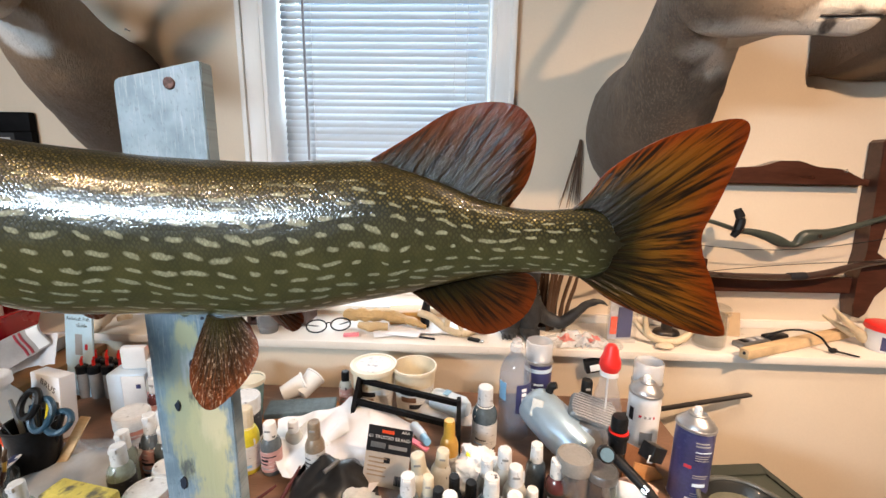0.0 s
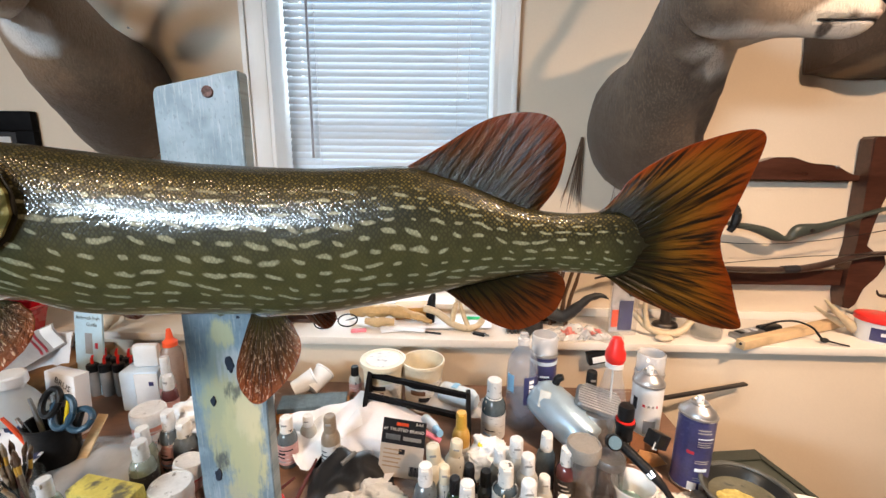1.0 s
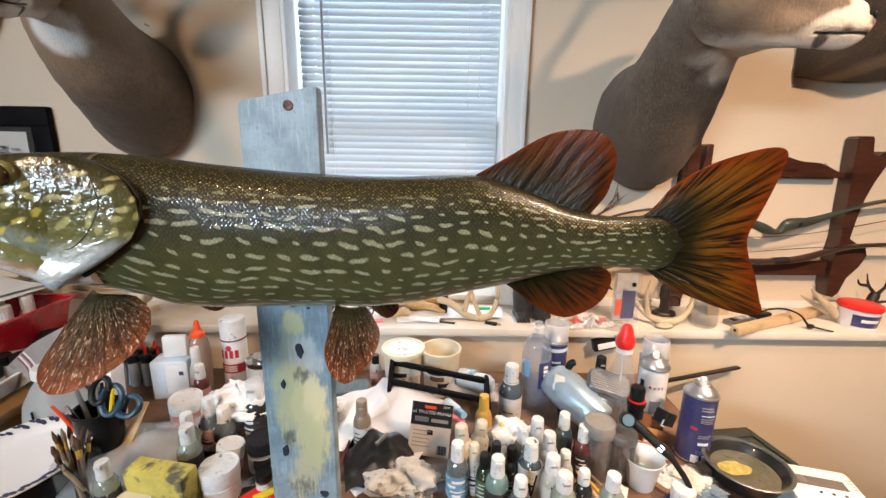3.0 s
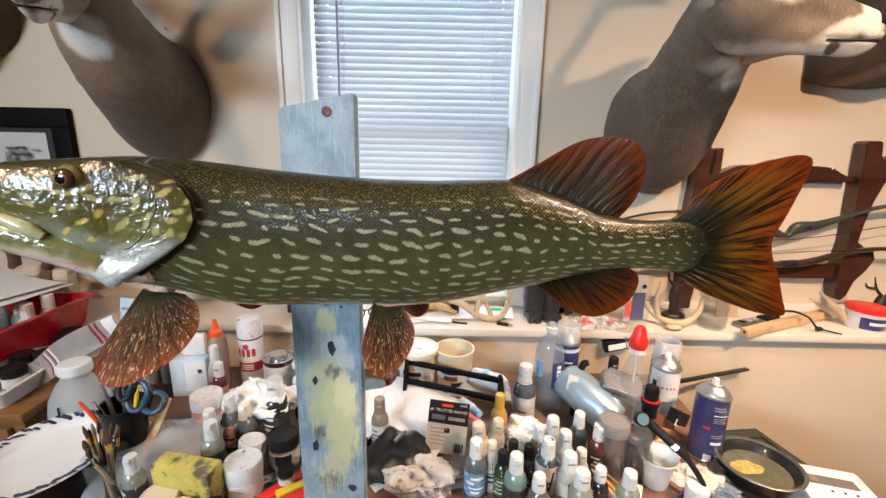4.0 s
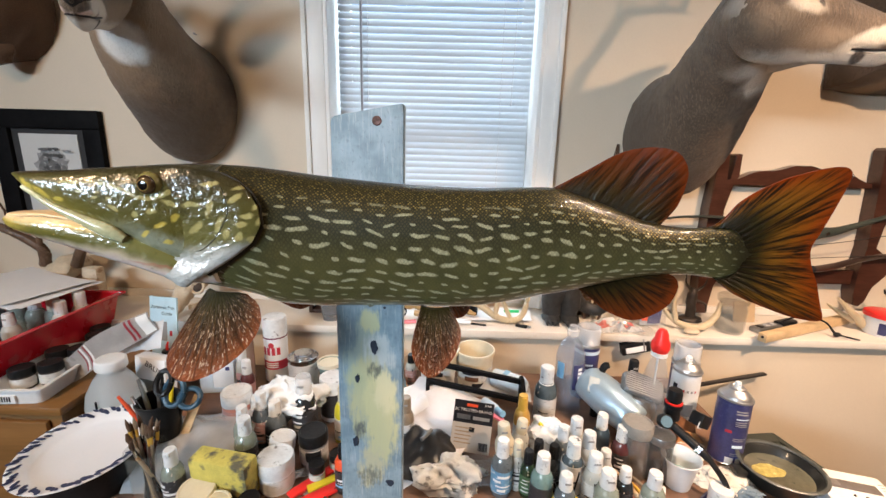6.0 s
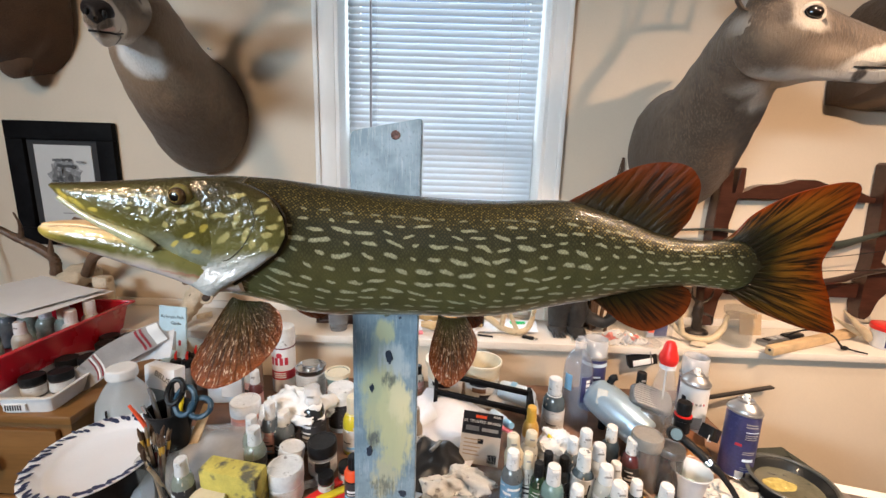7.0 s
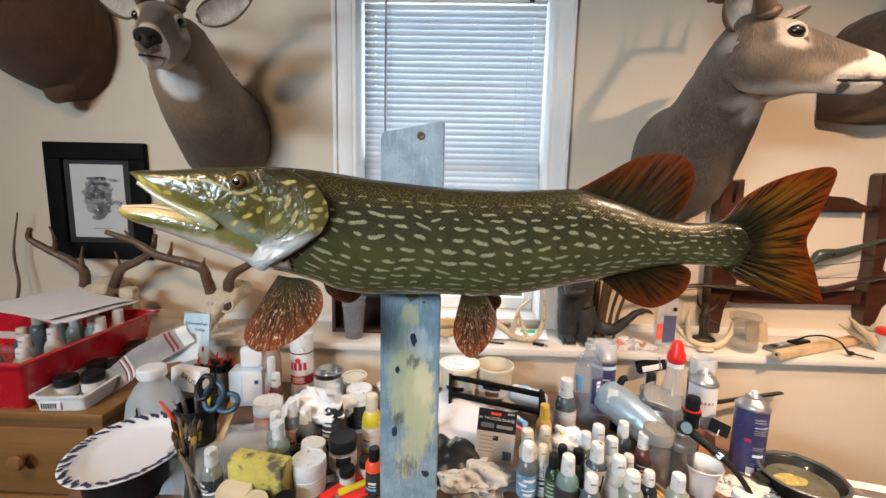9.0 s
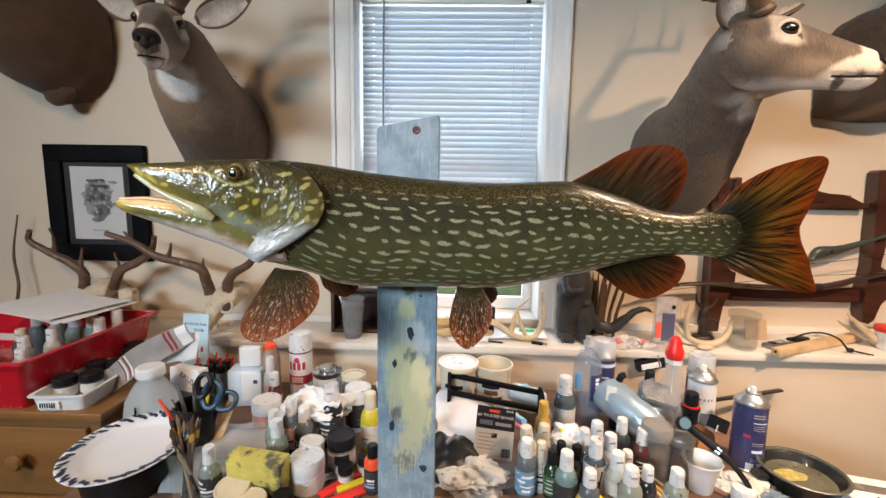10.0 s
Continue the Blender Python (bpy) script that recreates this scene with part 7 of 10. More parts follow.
for a, b, c in (((0.01, 0, 0.08), (-0.02, 0, 0.11), (-0.035, 0, 0.15)), ((0.012, 0, 0.08), (0.035, 0, 0.11), (0.03, 0, 0.15)), ((-0.02, 0, 0.11), (-0.05, 0, 0.115), (-0.06, 0, 0.13)), ((0.0, 0, 0.05), (0.04, -0.01, 0.06), (0.05, -0.01, 0.05))):
    sweep([(*a, 0.006), (*b, 0.004), (*c, 0.0015)], 4, 8, bm=bm)
single("ornament", bm, ST, "small dark stag ornament on a base", "ornament", at(1.285, 1.185, LZ), "ornaments")
# glass jar
jar = thing("glass_jar", "empty clear glass jar with a glass lid", "jar", at(0.700, 1.115, LZ))
JARGLASS = material("jar_glass", (0.17, 0.19, 0.18), 0.04, var=0.04, bump=0.0, alpha=0.20, coat=1.0)
part("jar", lathe([(0.001, 0.0), (0.036, 0.0), (0.041, 0.006), (0.042, 0.075), (0.037, 0.088), (0.037, 0.096), (0.0345, 0.096), (0.0345, 0.088), (0.0395, 0.074), (0.0385, 0.009), (0.001, 0.005)], 28), JARGLASS, jar)
part("lid", lathe([(0.001, 0.0965), (0.043, 0.0965), (0.0445, 0.102), (0.0445, 0.114), (0.040, 0.118), (0.001, 0.116)], 28), JARGLASS, jar, "clear lid")
single("cardboard_tag", box(-0.036, 0.036, -0.002, 0.002, 0.0, 0.070, 0.0015), CARDBOARD, "plain brown cardboard piece leaning on the wall", "cardboard", at(0.800, 1.19, LZ, 0, -12))
single("glass_disc", lathe([(0.001, 0.0), (0.040, 0.0), (0.042, 0.003), (0.041, 0.006), (0.001, 0.005)], 28), GLASS, "round clear glass lid lying on the ledge", "lid", at(0.415, 1.092, LZ))
single("bone_piece", ball((0, 0, 0.009), 0.020, 14, 8, (1.3, 0.8, 0.45)), BONE, "small pale bone piece", "bone", at(0.565, 1.080, LZ))
# remote, cord and wooden stick
stick = thing("wooden_stick", "pale square wooden stick with a hole near its end", "stick", at(0, 0, 0))
a, b = Vector((0.745, 1.035, 0.901)), Vector((1.150, 1.205, 0.905))
bm = box(-0.012, 0.012, 0.0, (b - a).length, -0.013, 0.013, 0.0015)
M_ST = Matrix.Translation(a) @ (b - a).to_track_quat("Y", "Z").to_matrix().to_4x4()
bm.transform(M_ST)
part("bar", bm, BARE, stick)
part("hole", ball(a + Vector((0.001, -0.0005, 0.003)), 0.0045, 10, 6), INK, stick, "dark drilled hole")
rem = thing("remote_control", "grey handheld remote with a black case", "remote", at(0.845, 1.135, LZ, 22, 0, 0))
part("case", box(-0.075, 0.035, -0.018, 0.018, 0.0, 0.016, 0.004), STEEL, rem)
part("grip", box(0.0355, 0.115, -0.016, 0.016, 0.001, 0.022, 0.007), BLACK, rem, "black rubber grip")
for i in range(3):
    part("button", box(-0.060 + 0.030 * i, -0.044 + 0.030 * i, -0.009, 0.009, 0.0162, 0.019, 0.001), BLACK if i == 0 else material("pale_button", (0.5, 0.5, 0.52), 0.4), rem)
cord = [(0.865, 1.13, 0.912, 0.0028), (0.90, 1.12, 0.935, 0.0028), (0.945, 1.11, 0.942, 0.0028), (0.985, 1.10, 0.928, 0.0028), (1.005, 1.095, 0.905, 0.0030), (1.012, 1.088, 0.895, 0.0032)]
co = thing("lanyard", "black looped cord with a knot", "cord", at(0.98, 1.09, LZ))
part("loop", local(co, sweep(cord, 6, 8)), BLACK, co)
part("knot", local(co, ball((1.012, 1.085, 0.897), 0.009, 10, 7, (1.3, 0.9, 0.8))), BLACK, co)
part("tail", local(co, sweep([(1.012, 1.085, 0.897, 0.0028), (1.04, 1.072, 0.893, 0.0026), (1.065, 1.066, 0.8895, 0.0020)], 4, 8)), BLACK, co)
# tub with a red lid
tub = thing("filler_tub", "white tub with a red lid and a blue label", "tub", at(1.190, 1.125, LZ))
part("tub", lathe([(0.001, 0.0), (0.044, 0.0), (0.046, 0.003), (0.051, 0.058), (0.001, 0.058)], 28), WHITE, tub)
part("label", band(0.0465, 0.008, 0.046, -150, -40, 28, 0.0006, 0.0500), NAVY, tub, "blue printed label")
part("lid", lathe([(0.001, 0.0585), (0.054, 0.0585), (0.055, 0.062), (0.054, 0.072), (0.050, 0.074), (0.001, 0.073)], 28), REDPAINT, tub, "red lid")
part("label_bar", band(0.0476, 0.024, 0.034, -125, -70, 28, 0.0014, 0.0485), WHITEINK, tub, "white print")
# razor holder fixed below the ledge edge
tag = thing("blade_holder", "black and white clip hanging under the ledge edge", "clip", at(0.395, 1.060, 0.838, 0))
part("body", box(-0.045, 0.040, -0.012, 0.012, -0.016, 0.018, 0.002), BLACK, tag)
part("panel", box(-0.034, 0.026, -0.0145, -0.0122, -0.010, 0.008, 0.0005), WHITEINK, tag, "white panel")
part("arm", box(0.018, 0.022, -0.016, -0.0148, -0.012, 0.030, 0.0005), STEEL, tag)
tag.matrix_world = at(0.395, 1.068, 0.842, 0, 0, -13)

# ---- things on the bench ----


def tint(name, c, rough=0.35, **k):
    return material(name, c, rough, **k)


GREY_FILL = tint("grey_paint_bottle", (0.11, 0.13, 0.145), 0.22, coat=0.5, var=0.35, scale=40)
DARK_FILL = tint("dark_paint_bottle", (0.022, 0.024, 0.027), 0.2, coat=0.5, var=0.4, scale=40)
TEAL_FILL = tint("sea_green_bottle", (0.17, 0.27, 0.26), 0.22, coat=0.5, var=0.3, scale=40)
BLUEGREY_FILL = tint("slate_bottle", (0.075, 0.10, 0.115), 0.22, coat=0.5, var=0.35, scale=40)
WHITE_FILL = tint("milky_bottle", (0.46, 0.45, 0.41), var=0.12, scale=40, stain=(0.40, 0.38, 0.33), stain_at=0.66, stain_scale=50)
GREEN_FILL = tint("dark_green_bottle", (0.022, 0.045, 0.020), 0.22, coat=0.5, var=0.35, scale=40)
GOLD_FILL = tint("gold_paint_bottle", (0.52, 0.30, 0.06), var=0.25, scale=40, coat=0.2)
YELLOW_FILL = tint("yellow_ink_bottle", (0.60, 0.50, 0.03), var=0.25, scale=40)
RED_FILL = tint("maroon_bottle", (0.11, 0.032, 0.034), 0.22, coat=0.5, var=0.35, scale=40)
TAN_FILL = tint("tan_bottle", (0.26, 0.20, 0.14), var=0.3, scale=40)
PALE_FILL = tint("pale_green_bottle", (0.26, 0.30, 0.26), 0.25, coat=0.5, var=0.3, scale=40)
DRIED = material("dried_cream_paint", (0.60, 0.56, 0.46), 0.6, var=0.2, scale=60)
SPLATCAP = material("splattered_cap", (0.76, 0.74, 0.71), 0.45, var=0.1, scale=60, stain=(0.05, 0.05, 0.05), stain_at=0.62, stain_scale=70)
GOLDCAP = tint("gold_cap", (0.62, 0.36, 0.05))
LABELS = {"white": material("white_label", (0.62, 0.61, 0.59), 0.55, var=0.12, scale=40, stain=(0.16, 0.16, 0.17), stain_at=0.60, stain_scale=60, stretch=(1, 1, 5)),
          "blue": material("blue_label", (0.14, 0.30, 0.46), 0.5, var=0.3, scale=50, stain=(0.55, 0.60, 0.64), stain_at=0.58, stain_scale=50, stretch=(1, 1, 3)),
          "dark": material("dark_label", (0.035, 0.035, 0.04), 0.5, var=0.3, scale=50, stain=(0.34, 0.34, 0.34), stain_at=0.62, stain_scale=60, stretch=(1, 1, 5)),
          "pink": material("pink_label", (0.55, 0.30, 0.28), 0.5, var=0.3, scale=50, stain=(0.60, 0.56, 0.52), stain_at=0.56, stain_scale=50, stretch=(1, 1, 4)),
          "green": material("green_label", (0.06, 0.13, 0.06), 0.5, var=0.3, scale=50, stain=(0.30, 0.34, 0.28), stain_at=0.60, stain_scale=60, stretch=(1, 1, 4))}


def paint_bottle(x, y, fill, cap, words, h=0.118, r=0.019, label_kind="white", style="flip", tilt=(0, 0), rz=0.0, z=BZ, band_at=(0.10, 0.50), name="paint_bottle"):
    """A squeeze bottle: body, printed label, cap and spout."""
    b = thing(name, words, "bottle", at(x, y, z, rz, tilt[0], tilt[1]), "paint bottles on the bench")
    hb = h * 0.74
    part("body", lathe([(0.001, 0.0), (r * 0.90, 0.0), (r * 0.99, 0.003), (r, 0.010), (r, hb * 0.72), (r * 0.97, hb * 0.80), (r * 0.80, hb * 0.91), (r * 0.55, hb * 0.975), (r * 0.48, hb), (0.001, hb)], 22), fill, b)
    if label_kind:
        part("label", band(r, h * band_at[0], h * band_at[1], 0, 360, 22, 0.0005), LABELS[label_kind], b, label_kind + " printed label")
        lines = random.Random(int(abs(x) * 9000 + y * 7000))
        ink = WHITEINK if label_kind in ("dark", "green", "blue") else INK
        for k in range(lines.randint(2, 4)):
            z0 = h * (band_at[0] + 0.04 + (band_at[1] - band_at[0] - 0.08) * (k + lines.uniform(0.1, 0.5)) / 4)
            a0 = lines.uniform(-150, -115)
            part("print_line", band(r + 0.0006, z0, z0 + h * lines.choice((0.014, 0.020, 0.040)), a0, a0 + lines.uniform(35, 85), 48, 0.0005), ink if k else lines.choice((ink, GREYINK, BLUE)), b)
    wet = random.Random(int(abs(x) * 5000 + y * 3000))
    for k in range(wet.randint(1, 3)):
        a, zz = radians(wet.uniform(-160, -20)), hb * wet.uniform(0.74, 0.98)
        rr = r * (1.0 if zz < hb * 0.78 else 0.80 if zz < hb * 0.92 else 0.60)
        part("paint_drip", sweep([(rr * math.cos(a), rr * math.sin(a), zz, 0.0014, 0.0018), (rr * 1.03 * math.cos(a + 0.05), rr * 1.03 * math.sin(a + 0.05), zz - h * 0.05, 0.0018, 0.0022), (r * 1.0 * math.cos(a + 0.03), r * 1.0 * math.sin(a + 0.03), zz - h * wet.uniform(0.08, 0.20), 0.0010, 0.0012)], 3, 7), wet.choice((INK, GREYINK, fill, DRIED)), b, "dried paint run")
    rc = r * 0.58
    part("neck_ring", lathe([(0.001, hb - 0.0075), (rc * 1.12, hb - 0.0075), (rc * 1.18, hb - 0.0060), (rc * 1.12, hb - 0.0045), (0.001, hb - 0.0045)], 18), cap, b)
    if style == "flip":
        c = part("cap", lathe([(0.001, hb - 0.006), (rc * 1.02, hb - 0.006), (rc * 1.06, hb), (rc, hb + (h - hb) * 0.55), (rc * 0.98, h - 0.003), (rc * 0.90, h), (0.001, h)], 18), cap, b)
        part("spout_lid", box(-rc * 0.55, rc * 0.55, -rc * 1.12, -rc * 0.55, h - 0.010, h - 0.0015, 0.0015), cap, c)
    elif style == "dome":
        c = part("cap", lathe([(0.001, hb - 0.004), (rc * 1.10, hb - 0.004), (rc * 1.14, hb), (rc * 1.06, h - 0.0035), (rc * 0.98, h - 0.0008), (rc * 0.90, h), (rc * 0.50, h), (rc * 0.46, h - 0.0008), (0.001, h - 0.0008)], 18), cap, b)
        part("hinge_slot", box(-rc * 0.5, rc * 0.5, -rc * 1.12, -rc * 1.0, hb + (h - hb) * 0.45, hb + (h - hb) * 0.60, 0.0006), GREYINK, c)
    else:
        c = part("cap", lathe([(0.001, hb - 0.004), (rc * 1.0, hb - 0.004), (rc * 1.02, h * 0.985), (rc * 0.92, h), (0.001, h)], 18), cap, b)
        bm = bmesh.new()
        for i in range(14):
            a = 2 * math.pi * i / 14
            merge(bm, box(rc * 0.99, rc * 1.06, -0.0012, 0.0012, hb - 0.002, h * 0.96), Matrix.Rotation(a, 4, "Z"))
        part("ribs", bm, cap, c)
    return b


def jar_pot(x, y, r, h, fill, lid, words, z=BZ, label_kind="white", lid_h=0.022, tilt=(0, 0), name="jar", group="jars and tubs"):
    """A straight-sided jar with a screw lid."""
    b = thing(name, words, "jar", at(x, y, z, 0, tilt[0], tilt[1]), group)
    hb = h - lid_h
    part("body", lathe([(0.001, 0.0), (r * 0.93, 0.0), (r * 0.97, 0.004), (r * 0.97, hb), (0.001, hb)], 26), fill, b)
    if label_kind:
        part("label", band(r * 0.97, hb * 0.15, hb * 0.88, 0, 360, 26, 0.0006), LABELS[label_kind], b, label_kind + " printed label")
    part("lid", lathe([(0.001, hb + 0.0003), (r * 1.0, hb + 0.0003), (r * 1.02, hb + 0.003), (r * 1.02, h - 0.003), (r * 0.97, h), (r * 0.86, h), (r * 0.84, h - 0.0012), (0.001, h - 0.0012)], 26), lid, b)
    return b


def spray_can(x, y, words, body, h=0.155, r=0.0325, tilt=(0, 0), cap=None, bars=(), z=BZ):
    """An aerosol can: seamed body, domed shoulder, valve cup, nozzle or cap."""
    b = thing("spray_can", words, "spray can", at(x, y, z, 0, tilt[0], tilt[1]), "spray cans on the bench")
    part("body", lathe([(0.001, 0.0), (r * 0.95, 0.0), (r, 0.003), (r * 0.985, 0.006), (r * 0.985, h - 0.004), (0.001, h - 0.004)], 28), body, b)
    part("bottom_seam", lathe([(r * 0.99, -0.0002), (r * 1.03, 0.0005), (r * 1.03, 0.0035), (r * 0.99, 0.0045), (r * 0.99, -0.0002)], 28), CHROME, b)
    part("shoulder", lathe([(r * 0.985, h - 0.0038), (r * 1.035, h - 0.0028), (r * 1.035, h + 0.001), (r * 0.97, h + 0.0020), (r * 0.96, h + 0.0040), (r * 0.84, h + 0.0095), (r * 0.82, h + 0.0090), (r * 0.66, h + 0.0150), (r * 0.64, h + 0.0146), (r * 0.50, h + 0.019), (r * 0.50, h + 0.022), (r * 0.44, h + 0.0235), (r * 0.36, h + 0.0205), (0.001, h + 0.020)], 28), CANTOP, b, "satin metal shoulder")
    for z0, z1, a0, a1, m in bars:
        part("print", band(r * 0.985, z0 * h, z1 * h, a0, a1, 40, 0.0006), m, b)
    if cap is None:
        n = part("nozzle", lathe([(0.001, h + 0.020), (0.0065, h + 0.020), (0.0065, h + 0.031), (0.0055, h + 0.034), (0.001, h + 0.0345)], 14), WHITE, b, "white spray nozzle")
        part("orifice", ball((0, -0.0062, h + 0.029), 0.0012, 8, 5), INK, n)
    else:
        part("cap", lathe([(r * 0.96, h + 0.002), (r * 0.97, h + 0.040), (r * 0.93, h + 0.047), (r * 0.86, h + 0.0485), (r * 0.84, h + 0.047), (r * 0.90, h + 0.038), (r * 0.90, h + 0.002), (r * 0.96, h + 0.002)], 28), cap, b, "frosted clear cap")
    return b


def crumple(x, y, z, sx, sy, sz, seed, mat, words, name="paper_towel", rz=0.0):
    """A loose wad of paper towel: one skin folded over itself."""
    bm = ball((0, 0, 0), 1.0, 60, 36)
    off = Vector((seed * 7.3, seed * 3.1, seed * 5.7))
    for v in bm.verts:
        p = v.co.copy()
        d = noise.noise_vector(p * 1.15 + off) * 0.42
        d += noise.noise_vector((p + d) * 2.3 + off * 2) * 0.26
        q = (p + d) * 3.0 + off
        crease = 0.5 - abs(noise.noise(q)) * 1.6
        q2 = (p + d) * 6.5 + off
        crease2 = 0.5 - abs(noise.noise(q2)) * 1.6
        w = p + d + p * (0.26 * crease + 0.15 * crease2)
        v.co = Vector((w.x * sx, w.y * sy, max(0.0, 0.42 + 0.62 * w.z) * sz))
    return single(name, bm, mat, words, "paper towel", at(x, y, z, rz), "crumpled paper towels", smooth=75.0)


# front group of paint bottles, right of the board
paint_bottle(-0.075, 0.577, GREY_FILL, CAPWHITE, "grey squeeze bottle with a blue label and white cap", 0.118, 0.0205, "blue")
paint_bottle(-0.043, 0.592, WHITE_FILL, CREAM, "milky bottle with a cream cap", 0.104, 0.0150, "white", "dome")
paint_bottle(-0.025, 0.574, GREEN_FILL, BLACK, "dark green bottle with a black ribbed cap", 0.098, 0.0150, "green", "rib")
paint_bottle(0.000, 0.604, DARK_FILL, BLACK, "dark bottle with a black ribbed cap", 0.098, 0.0150, "dark", "rib")
paint_bottle(-0.006, 0.541, TEAL_FILL, CAPWHITE, "sea-green bottle with a dark label and white cap", 0.118, 0.0210, "dark")
paint_bottle(0.028, 0.592, DARK_FILL, BLACK, "dark bottle with a black ribbed cap", 0.098, 0.0155, "dark", "rib")
pb = paint_bottle(0.060, 0.577, BLUEGREY_FILL, SPLATCAP, "white-labelled slate bottle with black scrawled letters", 0.123, 0.0215, "white", band_at=(0.06, 0.62))
for pts in ([(-0.30, 0.060), (-0.22, 0.026), (-0.10, 0.052), (-0.02, 0.024), (0.16, 0.068)],):
    part("scrawl", sweep([(0.0222 * math.cos(radians(-90) + a * 2.2), 0.0222 * math.sin(radians(-90) + a * 2.2), zz, 0.0016) for a, zz in pts], 5, 6), INK, pb, "black brush-script scrawl")
paint_bottle(0.056, 0.634, GREY_FILL, CAPWHITE, "grey-blue bottle with a white cap", 0.110, 0.0180, None)
paint_bottle(0.089, 0.655, WHITE_FILL, CAPWHITE, "white bottle with a white cap", 0.115, 0.0200, None, "dome")
paint_bottle(0.104, 0.618, WHITE_FILL, CAPWHITE, "white round-shouldered bottle with a white cap", 0.110, 0.0200, "white", "dome")
paint_bottle(0.149, 0.672, BLUEGREY_FILL, SPLATCAP, "dark slate bottle with a paint-splattered cap", 0.115, 0.0190, None)
paint_bottle(0.178, 0.637, RED_FILL, SPLATCAP, "smeared maroon bottle with a splattered cap", 0.112, 0.0190, "dark")
paint_bottle(0.095, 0.556, WHITE_FILL, CAPWHITE, "milky white bottle with a white cap", 0.110, 0.0205, "white", "dome")
paint_bottle(0.106, 0.520, PALE_FILL, CAPWHITE, "cream bottle with a wide white cap", 0.105, 0.0215, None, "dome")
paint_bottle(0.192, 0.525, PALE_FILL, CAPWHITE, "pale green bottle with a white cap", 0.100, 0.0205, "white")
paint_bottle(0.128, 0.590, WHITE_FILL, CAPWHITE, "small white bottle with a white cap", 0.092, 0.0160, None, "dome")
paint_bottle(-0.012, 0.722, GOLD_FILL, GOLDCAP, "gold paint bottle with a gold cap", 0.122, 0.0185, "white", band_at=(0.06, 0.42))
paint_bottle(0.018, 0.722, YELLOW_FILL, YELLOW, "small yellow ink bottle lying back", 0.075, 0.0150, None, "dome", (20, 10))
paint_bottle(0.030, 0.515, GREY_FILL, CAPWHITE, "grey bottle with a white cap", 0.100, 0.0185, "white", "dome")
paint_bottle(0.150, 0.548, DARK_FILL, CAPWHITE, "dark bottle with a white cap", 0.088, 0.0165, "dark", "dome")
paint_bottle(-0.055, 0.640, CREAM, CREAM, "cream-coated bottle caked with dried paint", 0.108, 0.0210, None, "dome", (0, -6))
paint_bottle(-0.030, 0.665, WHITE_FILL, CREAM, "cream bottle caked with dried paint", 0.100, 0.0190, None, "dome", (0, 5))
paint_bottle(0.063, 0.818, BLUEGREY_FILL, CAPWHITE, "tall slate-grey bottle with a white cap", 0.142, 0.0270, "white", "rib", band_at=(0.05, 0.46))

# left of the board
paint_bottle(-0.613, 0.650, PALE_FILL, CAPWHITE, "pale green bottle with a white cap", 0.120, 0.0195, None)
paint_bottle(-0.590, 0.613, PALE_FILL, CAPWHITE, "pale green bottle with a dark label and white cap", 0.120, 0.0215, "dark")
paint_bottle(-0.414, 0.714, YELLOW_FILL, CREAM, "yellow ink bottle with a cream cap", 0.136, 0.0225, "white", "rib", band_at=(0.08, 0.46))
paint_bottle(-0.560, 0.687, GREY_FILL, SPLATCAP, "dark grey bottle with a black-splattered cap", 0.110, 0.0220, "dark")
paint_bottle(-0.592, 0.692, GREY_FILL, CAPWHITE, "grey bottle with a white pump cap", 0.128, 0.0200, "pink")
paint_bottle(-0.509, 0.726, DARK_FILL, FROST, "dark ink bottle with a large frosted cap", 0.150, 0.0280, "dark", "dome")
paint_bottle(-0.686, 0.531, PALE_FILL, CAPWHITE, "pale green bottle with a dark label", 0.110, 0.0190, "dark")
ob_ = paint_bottle(-0.380, 0.570, DARK_FILL, BLACK, "dark bottle with an orange collar and black cap", 0.100, 0.0170, "dark", "rib")
part("collar", lathe([(0.0120, 0.054), (0.0174, 0.054), (0.0174, 0.066), (0.0130, 0.074), (0.0110, 0.074)], 20), ORANGE, ob_, "orange collar")
paint_bottle(-0.275, 0.706, TAN_FILL, TAN_FILL, "tan-coated bottle with a narrow spout", 0.118, 0.0190, "white", "dome")
paint_bottle(-0.366, 0.712, GREY_FILL, SPLATCAP, "clear grey bottle with a smeared label", 0.108, 0.0200, "pink", "dome")
paint_bottle(-0.340, 0.760, WHITE_FILL, CAPWHITE, "small white bottle with a white cap", 0.080, 0.0170, None, "dome")
paint_bottle(-0.286, 0.962, WHITE_FILL, BLACK, "small white bottle with a black cap", 0.088, 0.0160, "pink", "rib")

# jars and tubs
jar_pot(-0.514, 0.575, 0.034, 0.068, WHITE, CAPWHITE, "white jar with a white screw lid", label_kind="white", lid_h=0.030)
jar_pot(-0.464, 0.647, 0.030, 0.072, FROST, BLACK, "frosted jar with a black lid", lid_h=0.026)
for jx, jy in ((-0.440, 0.590), (-0.408, 0.622), (-0.456, 0.620)):
    jar_pot(jx, jy, 0.0155, 0.040, CLEAR, BLACK, "tiny clear jar with a black lid", lid_h=0.015, name="small_jar", group="tiny jars")
jar_pot(-0.634, 0.521, 0.032, 0.044, CREAM, CREAM, "cream tub with a cream lid", label_kind=None, tilt=(10, 0))
jar_pot(-0.590, 0.488, 0.030, 0.040, WHITE, CREAM, "white tub with a cream lid", label_kind=None)
jar_pot(-0.534, 0.503, 0.018, 0.040, CLEAR, BLACK, "clear jar with a black lid", name="small_jar", group="tiny jars")
